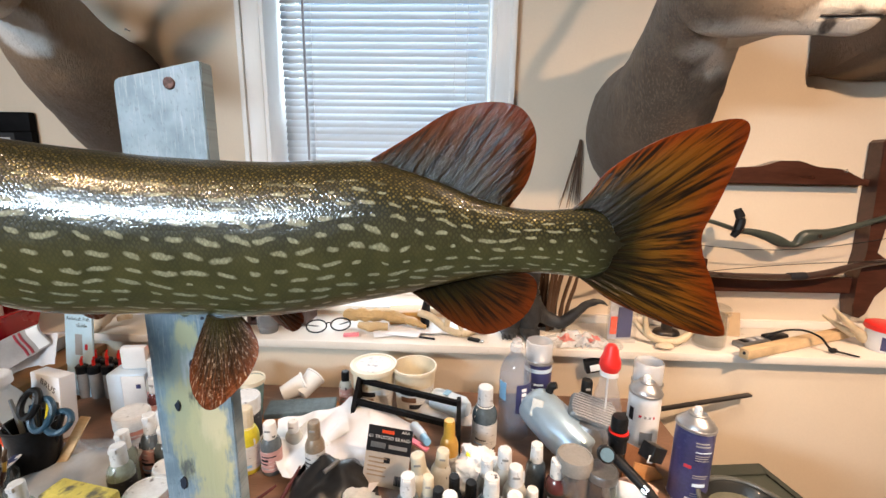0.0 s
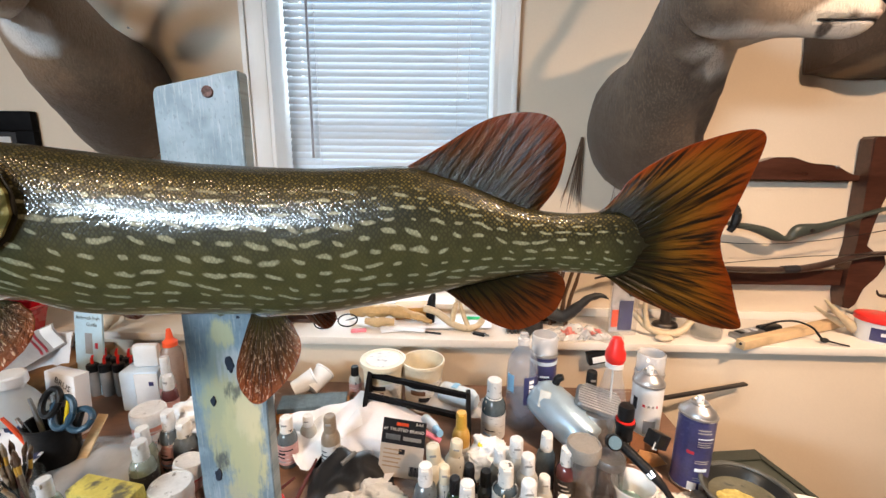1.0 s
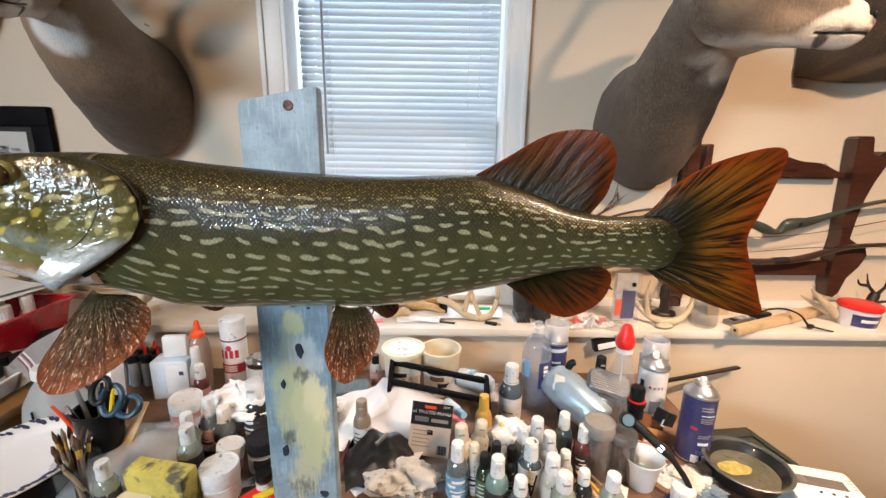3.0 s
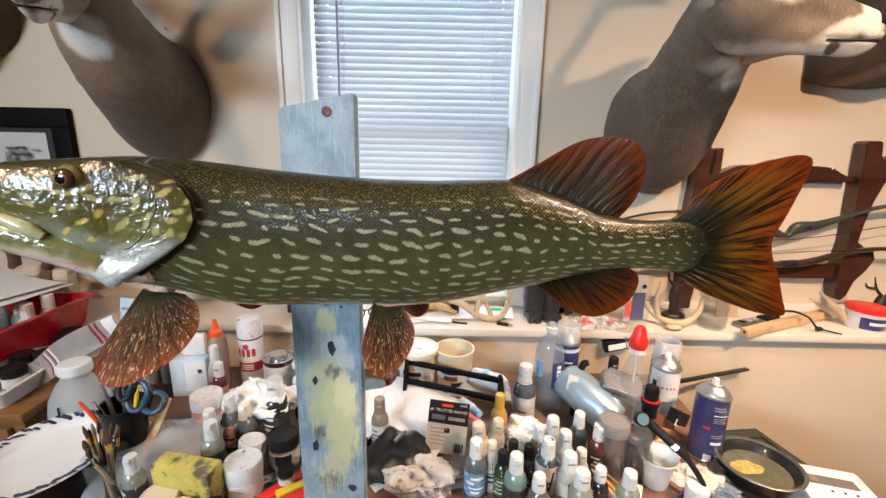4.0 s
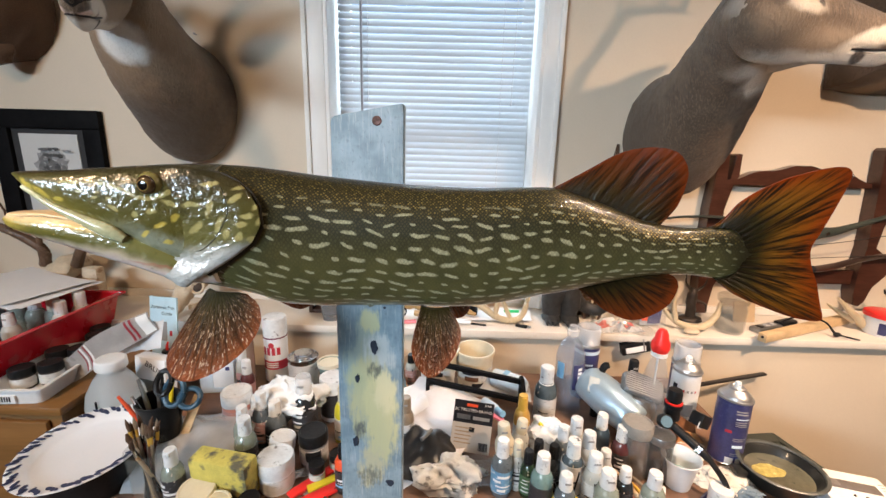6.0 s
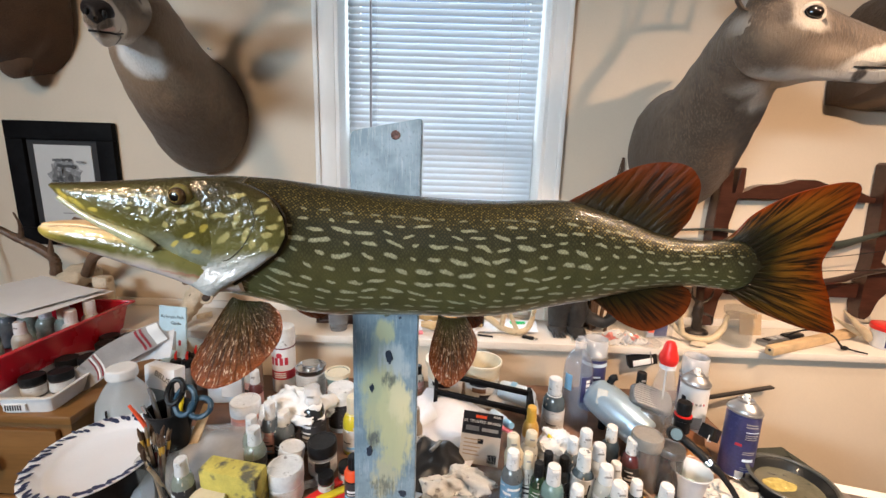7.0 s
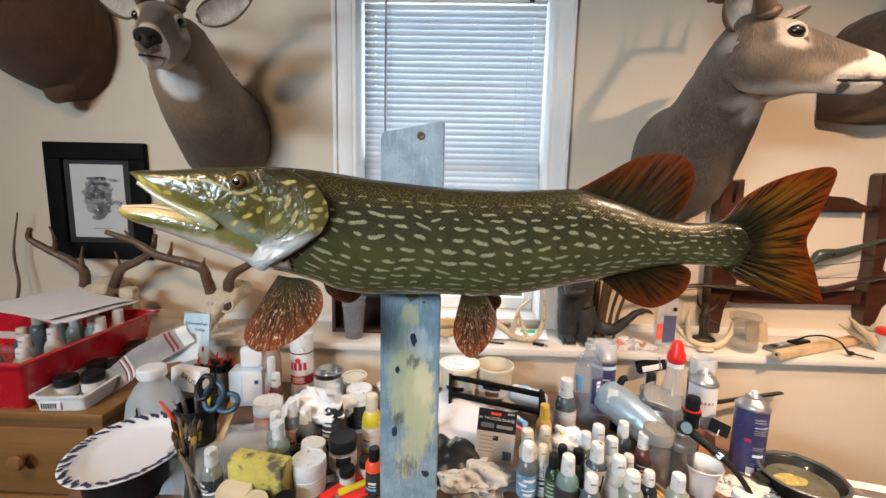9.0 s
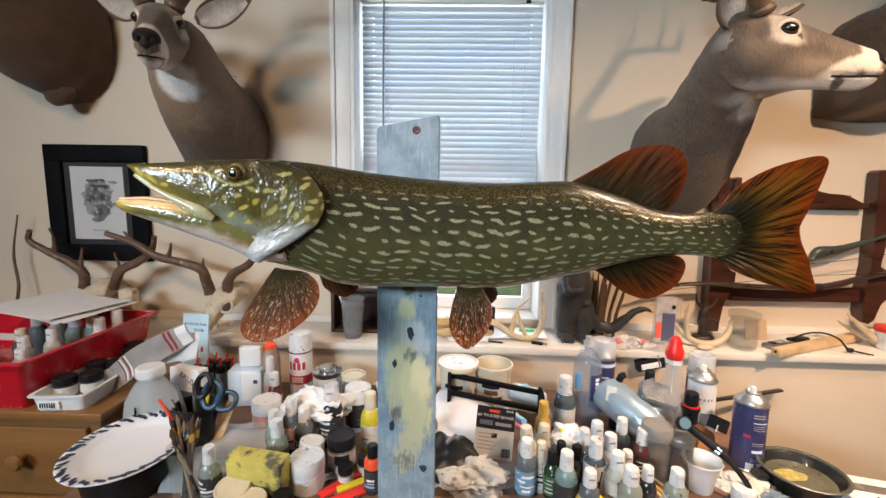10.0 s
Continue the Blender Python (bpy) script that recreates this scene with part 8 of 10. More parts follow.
jar_pot(-0.672, 0.742, 0.033, 0.098, tint("salmon_pot", (0.62, 0.26, 0.20)), CAPWHITE, "salmon and red pot with a white lid", label_kind="pink", lid_h=0.030)
jar_pot(-0.463, 0.800, 0.032, 0.108, WHITE, CAPWHITE, "white pot with a white lid and smeared label", label_kind="dark", lid_h=0.026)
jar_pot(-0.535, 0.640, 0.026, 0.058, tint("red_pot", (0.45, 0.06, 0.08)), CAPWHITE, "red pot with a dented white lid", label_kind="pink", lid_h=0.030, tilt=(-6, 8))
jar_pot(0.208, 0.640, 0.030, 0.122, tint("smoky_glass", (0.22, 0.21, 0.20), 0.12, alpha=0.55, coat=1.0), material("grey_lid", (0.26, 0.245, 0.225), 0.45, var=0.25), "smoky glass jar with a worn grey lid", label_kind=None, lid_h=0.026)
jar_pot(0.252, 0.628, 0.026, 0.105, tint("dark_glass", (0.10, 0.095, 0.09), 0.12, alpha=0.65, coat=1.0), STEEL, "dark glass jar beside the compressor", label_kind=None, lid_h=0.016)
for jx, jy, lidded in ((-0.208, 0.945, True), (-0.106, 0.955, False)):
    tb = thing("putty_tub", "cream plastic putty tub with its lid on" if lidded else "open cream plastic putty tub with a printed label", "tub", at(jx, jy, BZ), "putty tubs")
    hh = 0.118
    part("tub", lathe([(0.001, 0.0), (0.043, 0.0), (0.045, 0.003), (0.052, hh - 0.012), (0.0545, hh - 0.012), (0.0555, hh - 0.006), (0.0545, hh - 0.002), (0.0515, hh - 0.002), (0.0505, hh - 0.010), (0.047, hh - 0.060 if not lidded else hh - 0.012), (0.001, hh - 0.062 if not lidded else hh - 0.013)], 32), CREAM, tb)
    part("label", band(0.0459, 0.014, 0.074, -165, -15, 40, 0.0007, 0.0497), LABELS["white"], tb, "white printed label")
    part("label_bar", band(0.0487, 0.058, 0.070, -135, -75, 40, 0.0014, 0.0495), INK, tb, "bold black name bar")
    part("label_bar", band(0.0478, 0.040, 0.053, -125, -80, 40, 0.0014, 0.0484), material("brown_print", (0.14, 0.07, 0.04), 0.5), tb, "brown print bar")
    part("label_bar", band(0.0465, 0.022, 0.034, -100, -60, 40, 0.0014, 0.0472), INK, tb, "black print bar")
    if lidded:
        ld = part("lid", lathe([(0.001, hh), (0.050, hh), (0.0555, hh - 0.008), (0.058, hh - 0.008), (0.0585, hh - 0.001), (0.0575, hh + 0.003), (0.053, hh + 0.003), (0.051, hh + 0.0005), (0.001, hh + 0.0005)], 32), CREAM, tb, "cream lid with a printed paper")
        part("lid_paper", lathe([(0.001, hh + 0.0008), (0.043, hh + 0.0008), (0.043, hh + 0.0016), (0.001, hh + 0.0016)], 28), LABELS["white"] if jx < -0.15 else CREAM, ld, "round paper on the lid")
# tumbled white cups
for cx, cy, tilt, rz in ((-0.440, 0.935, (70, 0), 120), (-0.398, 0.940, (62, 0), 150)):
    single("plastic_cup", lathe([(0.001, 0.0), (0.020, 0.0), (0.027, 0.055), (0.029, 0.056), (0.0285, 0.060), (0.0255, 0.058), (0.0185, 0.004), (0.001, 0.003)], 22), WHITE, "small white plastic cup lying on its side", "cup", at(cx, cy, BZ + 0.032, rz, tilt[0]), "loose cups")
gc = thing("paint_cup", "white cup with dried sea-green paint", "cup", at(-0.497, 0.893, BZ))
part("cup", lathe([(0.001, 0.0), (0.022, 0.0), (0.030, 0.092), (0.032, 0.093), (0.0315, 0.097), (0.0285, 0.095), (0.024, 0.040), (0.001, 0.038)], 24), TEAL_FILL, gc)
part("rim", lathe([(0.0305, 0.088), (0.0330, 0.088), (0.0330, 0.098), (0.0290, 0.098), (0.0290, 0.094)], 24), CREAM, gc, "cream rim")
wc = thing("mixing_cup", "white plastic mixing cup with a trace of pale blue paint", "cup", at(0.289, 0.612, BZ))
part("cup", lathe([(0.001, 0.0), (0.023, 0.0), (0.0245, 0.003), (0.0300, 0.042), (0.0350, 0.060), (0.0378, 0.0645), (0.0370, 0.0665), (0.0340, 0.062), (0.0290, 0.044), (0.0262, 0.026), (0.001, 0.024)], 32), WHITE, wc)
part("paint", lathe([(0.001, 0.0245), (0.0255, 0.0245), (0.0258, 0.0262), (0.001, 0.0262)], 22), tint("pale_blue_paint", (0.45, 0.66, 0.62)), wc, "pale blue paint")
jar_pot(0.338, 0.556, 0.020, 0.045, WHITE, CAPWHITE, "short white pot beside the bowl", label_kind=None)

# spray cans
spray_can(0.438, 0.695, "dark blue and purple spray can with a white nozzle", NAVY, 0.148, 0.0330, (-3, 2), None,
          [(0.30, 0.34, -110, -70, PALEBLUE), (0.745, 0.755, -112, -60, PALEBLUE), (0.70, 0.707, -112, -64, GREYINK), (0.67, 0.677, -112, -72, GREYINK), (0.64, 0.647, -112, -66, GREYINK), (0.52, 0.56, -140, -118, REDINK), (0.44, 0.447, -112, -62, GREYINK), (0.41, 0.417, -112, -70, GREYINK), (0.20, 0.207, -112, -66, GREYINK), (0.17, 0.177, -112, -74, GREYINK), (0.82, 0.835, -115, -70, GREYINK), (0.86, 0.875, -115, -75, GREYINK), (0.03, 0.14, -125, -98, WHITEINK), (0.03, 0.14, -90, -70, WHITEINK)])
spray_can(0.394, 0.803, "white spray can with red and grey print", WHITE, 0.155, 0.0320, (0, 0), None,
          [(0.62, 0.80, -170, -150, INK), (0.70, 0.735, -130, -120, REDINK), (0.70, 0.735, -112, -104, GREYINK), (0.70, 0.735, -96, -88, GREYINK), (0.70, 0.735, -80, -74, REDINK), (0.30, 0.50, -120, -75, GREYINK)])
spray_can(0.418, 0.852, "blue and white spray can with a frosted cap", PALEBLUE, 0.150, 0.0315, (0, 0), FROST, [(0.35, 0.95, -200, -110, NAVY)])
spray_can(0.195, 0.930, "dark blue spray can with a frosted clear cap", NAVY, 0.155, 0.0330, (0, 0), FROST, [(0.55, 0.60, -120, -70, PALEBLUE), (0.66, 0.69, -115, -75, PALEBLUE), (0.86, 0.92, -180, 0, PALEBLUE)])
# white primer can with red print
kz = thing("primer_can", "white aerosol can with a red printed band", "spray can", at(-0.672, 0.968, BZ), "spray cans on the bench")
part("body", lathe([(0.001, 0), (0.031, 0), (0.0325, 0.003), (0.032, 0.006), (0.032, 0.135), (0.001, 0.135)], 28), WHITE, kz)
part("cap", lathe([(0.001, 0.1355), (0.0325, 0.1355), (0.0325, 0.180), (0.031, 0.188), (0.028, 0.190), (0.001, 0.190)], 28), CAPWHITE, kz, "white cap")
part("red_band", band(0.032, 0.040, 0.066, 0, 360, 32, 0.0006), REDINK, kz, "red print band")
part("dark_line", band(0.032, 0.1310, 0.1345, 0, 360, 32, 0.0008), material("maroon_print", (0.16, 0.02, 0.04), 0.5), kz)
for i in range(4):
    part("logo_bar", band(0.032, 0.084, 0.106, -136 + 24 * i, -120 + 24 * i, 60, 0.0008), REDINK, kz, "red logo shape")
part("logo_dot", ball((0, -0.0322, 0.113), 0.008, 12, 8, (1, 0.1, 1)), REDINK, kz, "red round logo")
for i in range(3):
    part("print_line", band(0.032, 0.046 + 0.006 * i, 0.049 + 0.006 * i, -125, -60, 40, 0.0012), WHITEINK, kz)
# metal thinner can
tc_ = thing("thinner_can", "small round metal can with a screw lid", "can", at(-0.580, 0.925, BZ))
part("can", lathe([(0.001, 0), (0.040, 0), (0.0405, 0.004), (0.0395, 0.006), (0.0395, 0.088), (0.0408, 0.090), (0.0408, 0.094), (0.038, 0.095), (0.036, 0.091), (0.001, 0.091)], 30), CHROME, tc_)
part("label", band(0.0395, 0.012, 0.080, 0, 360, 30, 0.0006), LABELS["white"], tc_, "white printed label")
part("lid", lathe([(0.001, 0.0912), (0.023, 0.0912), (0.024, 0.100), (0.0225, 0.104), (0.001, 0.1045)], 24), CHROME, tc_, "metal screw lid")

# water bottle
wb_ = thing("water_bottle", "clear plastic water bottle with a blue label", "water bottle", at(0.132, 0.866, BZ))
part("bottle", lathe([(0.001, 0.0), (0.030, 0.0), (0.0365, 0.006), (0.0345, 0.020), (0.0365, 0.034), (0.0345, 0.048), (0.0365, 0.062), (0.0365, 0.145), (0.034, 0.165), (0.024, 0.188), (0.0135, 0.200), (0.0125, 0.206), (0.0120, 0.206), (0.0115, 0.199), (0.0225, 0.186), (0.0335, 0.163), (0.0355, 0.145), (0.0355, 0.062), (0.001, 0.003)], 28), material("bottle_plastic", (0.34, 0.40, 0.50), 0.06, var=0.1, scale=40, bump=0.2, fine=60, alpha=0.22, coat=1.0), wb_)
part("cap", lathe([(0.001, 0.2065), (0.0145, 0.2065), (0.0145, 0.220), (0.010, 0.222), (0.0095, 0.232), (0.001, 0.233)], 20), FROST, wb_, "clear sport cap")
part("label", band(0.0366, 0.072, 0.140, -92, -30, 40, 0.0008), NAVY, wb_, "dark blue label")
for i in range(5):
    part("logo_bar", band(0.0366, 0.080 + 0.011 * i, 0.0875 + 0.011 * i, -74, -56, 60, 0.0014), WHITEINK, wb_, "white logo shape")
part("blue_drop", band(0.0366, 0.098, 0.140, -160, -128, 40, 0.0008), BLUE, wb_, "light blue print")

# squeeze bottle with a red rubber tip
rbt = thing("glue_bottle", "clear conical glue bottle with a red rubber tip", "bottle", at(0.303, 0.772, BZ))
part("bottle", lathe([(0.001, 0.0), (0.034, 0.0), (0.036, 0.006), (0.036, 0.100), (0.030, 0.140), (0.0175, 0.192), (0.0165, 0.204), (0.0155, 0.204), (0.0160, 0.190), (0.0285, 0.138), (0.0345, 0.100), (0.0345, 0.006), (0.001, 0.004)], 28), CLEAR, rbt)
part("collar", lathe([(0.001, 0.2042), (0.018, 0.2042), (0.018, 0.214), (0.001, 0.214)], 22), WHITE, rbt, "white collar")
part("tip", lathe([(0.001, 0.2145), (0.017, 0.2145), (0.0205, 0.224), (0.0200, 0.236), (0.0150, 0.248), (0.0135, 0.258), (0.0085, 0.268), (0.001, 0.270)], 24), REDPAINT, rbt, "bright red rubber tip")
part("dip_tube", sweep([(0.004, 0, 0.006, 0.002), (0.0, 0, 0.10, 0.002), (-0.002, 0, 0.20, 0.002)], 3, 8), WHITE, rbt)
bkb = paint_bottle(0.288, 0.850, DARK_FILL, BLACK, "black bottle with a hinged black nozzle", 0.150, 0.0190, None, "dome")

# airbrush compressor: tank, ribbed head, regulator, hose
cmp_ = thing("air_compressor", "silver-blue airbrush compressor with a ribbed grey head", "compressor", at(0.235, 0.745, BZ))
part("tank", sweep([(-0.070, 0.106, 0.098, 0.010, 0.010), (-0.067, 0.102, 0.097, 0.034, 0.032), (-0.058, 0.090, 0.092, 0.044, 0.042), (-0.030, 0.055, 0.078, 0.047, 0.045), (0.000, 0.018, 0.062, 0.046, 0.044), (0.022, -0.010, 0.050, 0.038, 0.036), (0.027, -0.016, 0.048, 0.010, 0.010)], 6, 26), ALU, cmp_, "blue-silver tank")
part("sticker", box(-0.012, 0.012, -0.018, 0.018, 0, 0.001, 0.0004), material("yellow_edge_sticker", (0.60, 0.62, 0.60), 0.4, var=0.2), cmp_, "pale sticker").matrix_local = at(-0.066, 0.046, 0.112, -30, 62, 0)
hd = part("head", box(-0.046, 0.046, -0.027, 0.027, -0.016, 0.012, 0.011, seg=4), STEEL, cmp_, "grey metal head")
hd.matrix_local = at(0.044, 0.035, 0.116, -16, 34, 12)
PALEMETAL = material("pale_metal", (0.42, 0.41, 0.40), 0.42, 0.5, var=0.2, scale=60)
for i in range(10):
    yy = -0.0243 + 0.0054 * i
    ln = 0.043 - 0.010 * abs(yy / 0.0243) ** 3
    part("fin", box(-ln, ln, -0.0013, 0.0013, 0.0, 0.0060, 0.0009), PALEMETAL, hd).location = (0, yy, 0.0115)
part("motor", sweep([(0.035, 0.030, 0.030, 0.038, 0.038), (0.037, 0.030, 0.075, 0.040, 0.040), (0.040, 0.030, 0.100, 0.034, 0.034)], 4, 22), STEEL, cmp_, "dark motor housing")
for x, y in ((-0.04, 0.09), (0.05, 0.06), (0.0, -0.02), (0.06, -0.03)):
    part("foot", lathe([(0.001, 0), (0.010, 0), (0.009, 0.030), (0.001, 0.030)], 12), BLACK, cmp_).location = (x, y, 0.0)
part("valve", sweep([(-0.036, 0.085, 0.122, 0.008), (-0.030, 0.082, 0.142, 0.009), (-0.020, 0.078, 0.148, 0.007)], 4, 12), BLACK, cmp_)
rg = part("regulator", lathe([(0.001, 0), (0.018, 0), (0.018, 0.030), (0.021, 0.032), (0.021, 0.040), (0.001, 0.040)], 20), BLACK, cmp_, "black regulator")
rg.matrix_local = at(0.052, -0.082, 0.118) @ Matrix.Scale(0.86, 4)
part("red_ring", lathe([(0.014, 0.0412), (0.0195, 0.0412), (0.0195, 0.0442), (0.014, 0.0442), (0.014, 0.0412)], 22), REDPAINT, rg, "red locking ring")
part("knob", lathe([(0.001, 0.0472), (0.0165, 0.0472), (0.0165, 0.070), (0.0145, 0.076), (0.001, 0.077)], 20), BLACK, rg, "black adjusting knob")
g = part("gauge", lathe([(0.001, 0), (0.0165, 0), (0.0165, 0.016), (0.0145, 0.0175), (0.0135, 0.0165), (0.001, 0.0165)], 22), BLACK, cmp_, "round pressure gauge")
g.matrix_local = at(0.022, -0.108, 0.128, 0, 62, -10) @ Matrix.Scale(0.85, 4)
part("dial", lathe([(0.001, 0.0167), (0.0132, 0.0167), (0.0132, 0.0172), (0.001, 0.0172)], 20), material("gauge_dial", (0.15, 0.24, 0.30), 0.2, coat=1.0), g, "blue-grey dial")
part("hose_fitting", sweep([(0.045, -0.095, 0.112, 0.009), (0.068, -0.125, 0.098, 0.009), (0.086, -0.144, 0.085, 0.0085), (0.098, -0.156, 0.074, 0.006)], 4, 14), BLACK, cmp_, "black hose fitting")
part("nut", sweep([(0.078, -0.136, 0.0905, 0.0100), (0.084, -0.142, 0.0862, 0.0100)], 1, 6), CHROME, cmp_, "silver hose nut")
part("hose", sweep([(0.096, -0.154, 0.076, 0.0055), (0.112, -0.176, 0.052, 0.0055), (0.122, -0.205, 0.020, 0.0055), (0.124, -0.245, 0.0065, 0.0055), (0.110, -0.310, 0.0065, 0.0055)], 6, 10), BLACK, cmp_, "black braided hose")
part("plug_block", box(-0.020, 0.020, -0.013, 0.013, -0.012, 0.016, 0.002), BLACK, cmp_, "black plug block").matrix_local = at(0.118, -0.075, 0.108, 30, 0, 28)
part("plug_label", box(-0.008, 0.008, -0.0005, 0.0005, -0.007, 0.007), WHITEINK, cmp_, "white label").matrix_local = at(0.108, -0.092, 0.108, 30, 0, 28)
crumple(0.322, 0.655, BZ, 0.030, 0.025, 0.018, 3.1, DIRTYTISSUE, "small smudged paper scrap beside the hose")
crumple(0.372, 0.625, BZ, 0.040, 0.030, 0.016, 8.1, DIRTYTISSUE, "smudged crumpled foil and paper beside the bowl")
crumple(0.395, 0.615, BZ, 0.040, 0.034, 0.022, 5.4, DIRTYTISSUE, "grey crumpled foil and rag beside the pan")
crumple(0.345, 0.690, BZ, 0.036, 0.028, 0.020, 9.7, material("pink_smeared_paper", (0.62, 0.40, 0.34), 0.8, var=0.3, scale=30, stain=(0.70, 0.68, 0.64), stain_at=0.52, stain_scale=24), "pink-smeared paper scrap beside the hose")
crumple(0.410, 0.580, BZ, 0.026, 0.020, 0.018, 11.3, material("blue_grey_cloth", (0.16, 0.22, 0.28), 0.85, var=0.4, scale=40), "small blue-grey cloth scrap beside the pan", "cloth_scrap")
wedge = thing("brown_card", "folded brown card standing between the spray cans", "card", at(0.372, 0.742, BZ, 18))
part("leaf", prism([(-0.045, 0.0), (0.040, 0.0), (0.030, 0.040), (-0.040, 0.085)], -0.0012, 0.0012), material("brown_card_stock", (0.30, 0.14, 0.07), 0.7, var=0.2, scale=20), wedge)
part("fold", prism([(-0.040, 0.0), (0.045, 0.0), (0.020, 0.028), (-0.030, 0.050)], -0.016, -0.0135), material("orange_card_stock", (0.55, 0.28, 0.11), 0.7, var=0.2, scale=20), wedge, "orange inner side")
for k, (x, y, a, words, m) in enumerate(((0.318, 0.560, 35, "dark blue wrapper strip", NAVY), (0.296, 0.655, -20, "white paper scrap", PAPER), (0.232, 0.575, 60, "cream paper scrap", TISSUE), (0.145, 0.720, 10, "white paper scrap", PAPER), (-0.250, 0.600, 40, "white paper scrap", PAPER), (-0.435, 0.545, -30, "silver foil strip", CHROME), (-0.478, 0.600, 20, "silver foil strip", CHROME))):
    single("scrap", sheet(lambda u, v: Vector(((u - 0.5) * 0.060, (v - 0.5) * 0.026, 0.003 + 0.007 * abs(noise.noise(Vector((u * 3 + k, v * 3, 1.0)))) + 0.004 * u)), 10, 6, 0.0005), m, words + " lying on the bench", "scrap", at(x, y, BZ, a), "scraps on the bench")
# black file on the bench edge
fl = thing("metal_file", "long dark file with a flat tip, resting on the bench", "file", at(0, 0, 0))
a, b = Vector((0.300, 0.905, 0.772)), Vector((0.800, 1.062, 0.770))
bm = box(-0.007, 0.007, 0, (b - a).length, -0.003, 0.003, 0.001)
bm.transform(Matrix.Translation(a) @ (b - a).to_track_quat("Y", "Z").to_matrix().to_4x4())
part("blade", bm, material("dark_steel", (0.035, 0.030, 0.030), 0.45, 0.5, var=0.4, stain=(0.25, 0.05, 0.04), stain_at=0.64, stain_scale=20), fl)

# shallow pan with a rest of yellow water
PANBLACK = material("pan_black", (0.020, 0.021, 0.020), 0.3, 0.2, var=0.3, scale=20, coat=0.4)
bw = thing("mixing_pan", "round black metal pan with a grey rim and murky yellow water", "pan", at(0.503, 0.626, BZ))
part("pan", lathe([(0.001, 0.0), (0.050, 0.0), (0.056, 0.003), (0.070, 0.034), (0.0735, 0.0385), (0.0690, 0.0385), (0.0655, 0.0345), (0.052, 0.008), (0.001, 0.006)], 40), PANBLACK, bw)
part("rim", lathe([(0.0700, 0.0388), (0.0738, 0.0388), (0.0775, 0.0405), (0.0780, 0.0425), (0.0755, 0.0440), (0.0715, 0.0435), (0.0695, 0.0405), (0.0700, 0.0388)], 44), material("pan_rim", (0.13, 0.135, 0.125), 0.35, 0.5, var=0.3, scale=30), bw, "grey rolled rim")
part("water", lathe([(0.001, 0.0218), (0.0590, 0.0218), (0.0592, 0.0224), (0.001, 0.0226)], 36), material("murky_water", (0.115, 0.112, 0.080), 0.10, var=0.35, scale=30, stain=(0.055, 0.06, 0.05), stain_at=0.60, stain_scale=45, coat=0.8, bump=0), bw, "murky grey-green water")
bm = bmesh.new()
ctr = bm.verts.new((-0.018, 0.006, 0.0238))
edge_ = []
for i in range(28):
    a = 2 * math.pi * i / 28
    f = 1 + 0.25 * noise.noise(Vector((math.cos(a) * 1.6, math.sin(a) * 1.6, 4.0)))
    edge_.append(bm.verts.new((-0.018 + 0.031 * f * math.cos(a), 0.006 + 0.021 * f * math.sin(a), 0.0228)))
for i in range(28):
    bm.faces.new((ctr, edge_[i], edge_[(i + 1) % 28]))
part("paint", bm, material("yellow_paint_pool", (0.48, 0.40, 0.13), 0.25, var=0.5, scale=70), bw, "pool of yellow paint")
part("handle", box(-0.098, -0.074, -0.018, 0.010, 0.022, 0.036, 0.005), PANBLACK, bw, "stubby black handle")
# white appliance on the green table
dv = thing("tabletop_device", "white boxy appliance with a grey display, on the green table", "appliance", at(0.716, 0.634, TZ + 0.002, -15.5))
part("body", box(-0.128, 0.0, -0.200, 0.0, 0.0, 0.146, 0.007), WHITE, dv)
part("display", box(-0.112, -0.024, -0.060, -0.034, 0.1462, 0.1476, 0.0005), material("grey_display", (0.15, 0.13, 0.12), 0.25), dv, "grey display")
for i in range(3):
    part("key", lathe([(0.0002, 0.0), (0.0028, 0.0), (0.0026, 0.0014), (0.0002, 0.0016)], 12), INK, dv, "round dark key").location = (-0.078 + 0.020 * i, -0.075, 0.1461)
for i in range(4):
    part("print_line", box(-0.016, -0.006, -0.052 + 0.008 * i, -0.050 + 0.008 * i, 0.1461, 0.1466), GREYINK, dv)

# black rack
rk = thing("black_rack", "black metal bar rack lying on the bench", "rack", at(0, 0, 0))
A, B = Vector((-0.232, 0.900, 0.862)), Vector((0.006, 0.838, 0.848))
for p0, p1 in ((A, B), (A + Vector((-0.004, -0.050, -0.024)), B + Vector((-0.004, -0.050, -0.022)))):
    bm = box(-0.006, 0.006, 0, (p1 - p0).length, -0.006, 0.006, 0.0015)
    bm.transform(Matrix.Translation(p0) @ (p1 - p0).to_track_quat("Y", "Z").to_matrix().to_4x4())
    part("bar", bm, BLACKPAINT, rk)
for p in (A, B):
    part("end_plate", prism([(p.y - 0.085, BZ + 0.001), (p.y + 0.010, BZ + 0.001), (p.y + 0.012, p.z + 0.010), (p.y - 0.008, p.z + 0.012), (p.y - 0.070, p.z - 0.030)], -0.005, 0.005, 0.001), BLACKPAINT, rk).matrix_local = Matrix.Translation((p.x, 0, 0)) @ Matrix.Rotation(radians(90), 4, "Z") @ Matrix.Diagonal((1, -1, 1, 1))
# sharpening stone on a wooden base
ws = thing("whetstone", "blue-grey sharpening stone in an orange wooden base", "whetstone", at(-0.372, 0.885, BZ, 10))
part("base", box(-0.085, 0.085, -0.034, 0.034, 0.0, 0.022, 0.002), material("orange_base_wood", (0.48, 0.19, 0.05), 0.45, var=0.3, stretch=(0.3, 2, 2)), ws)
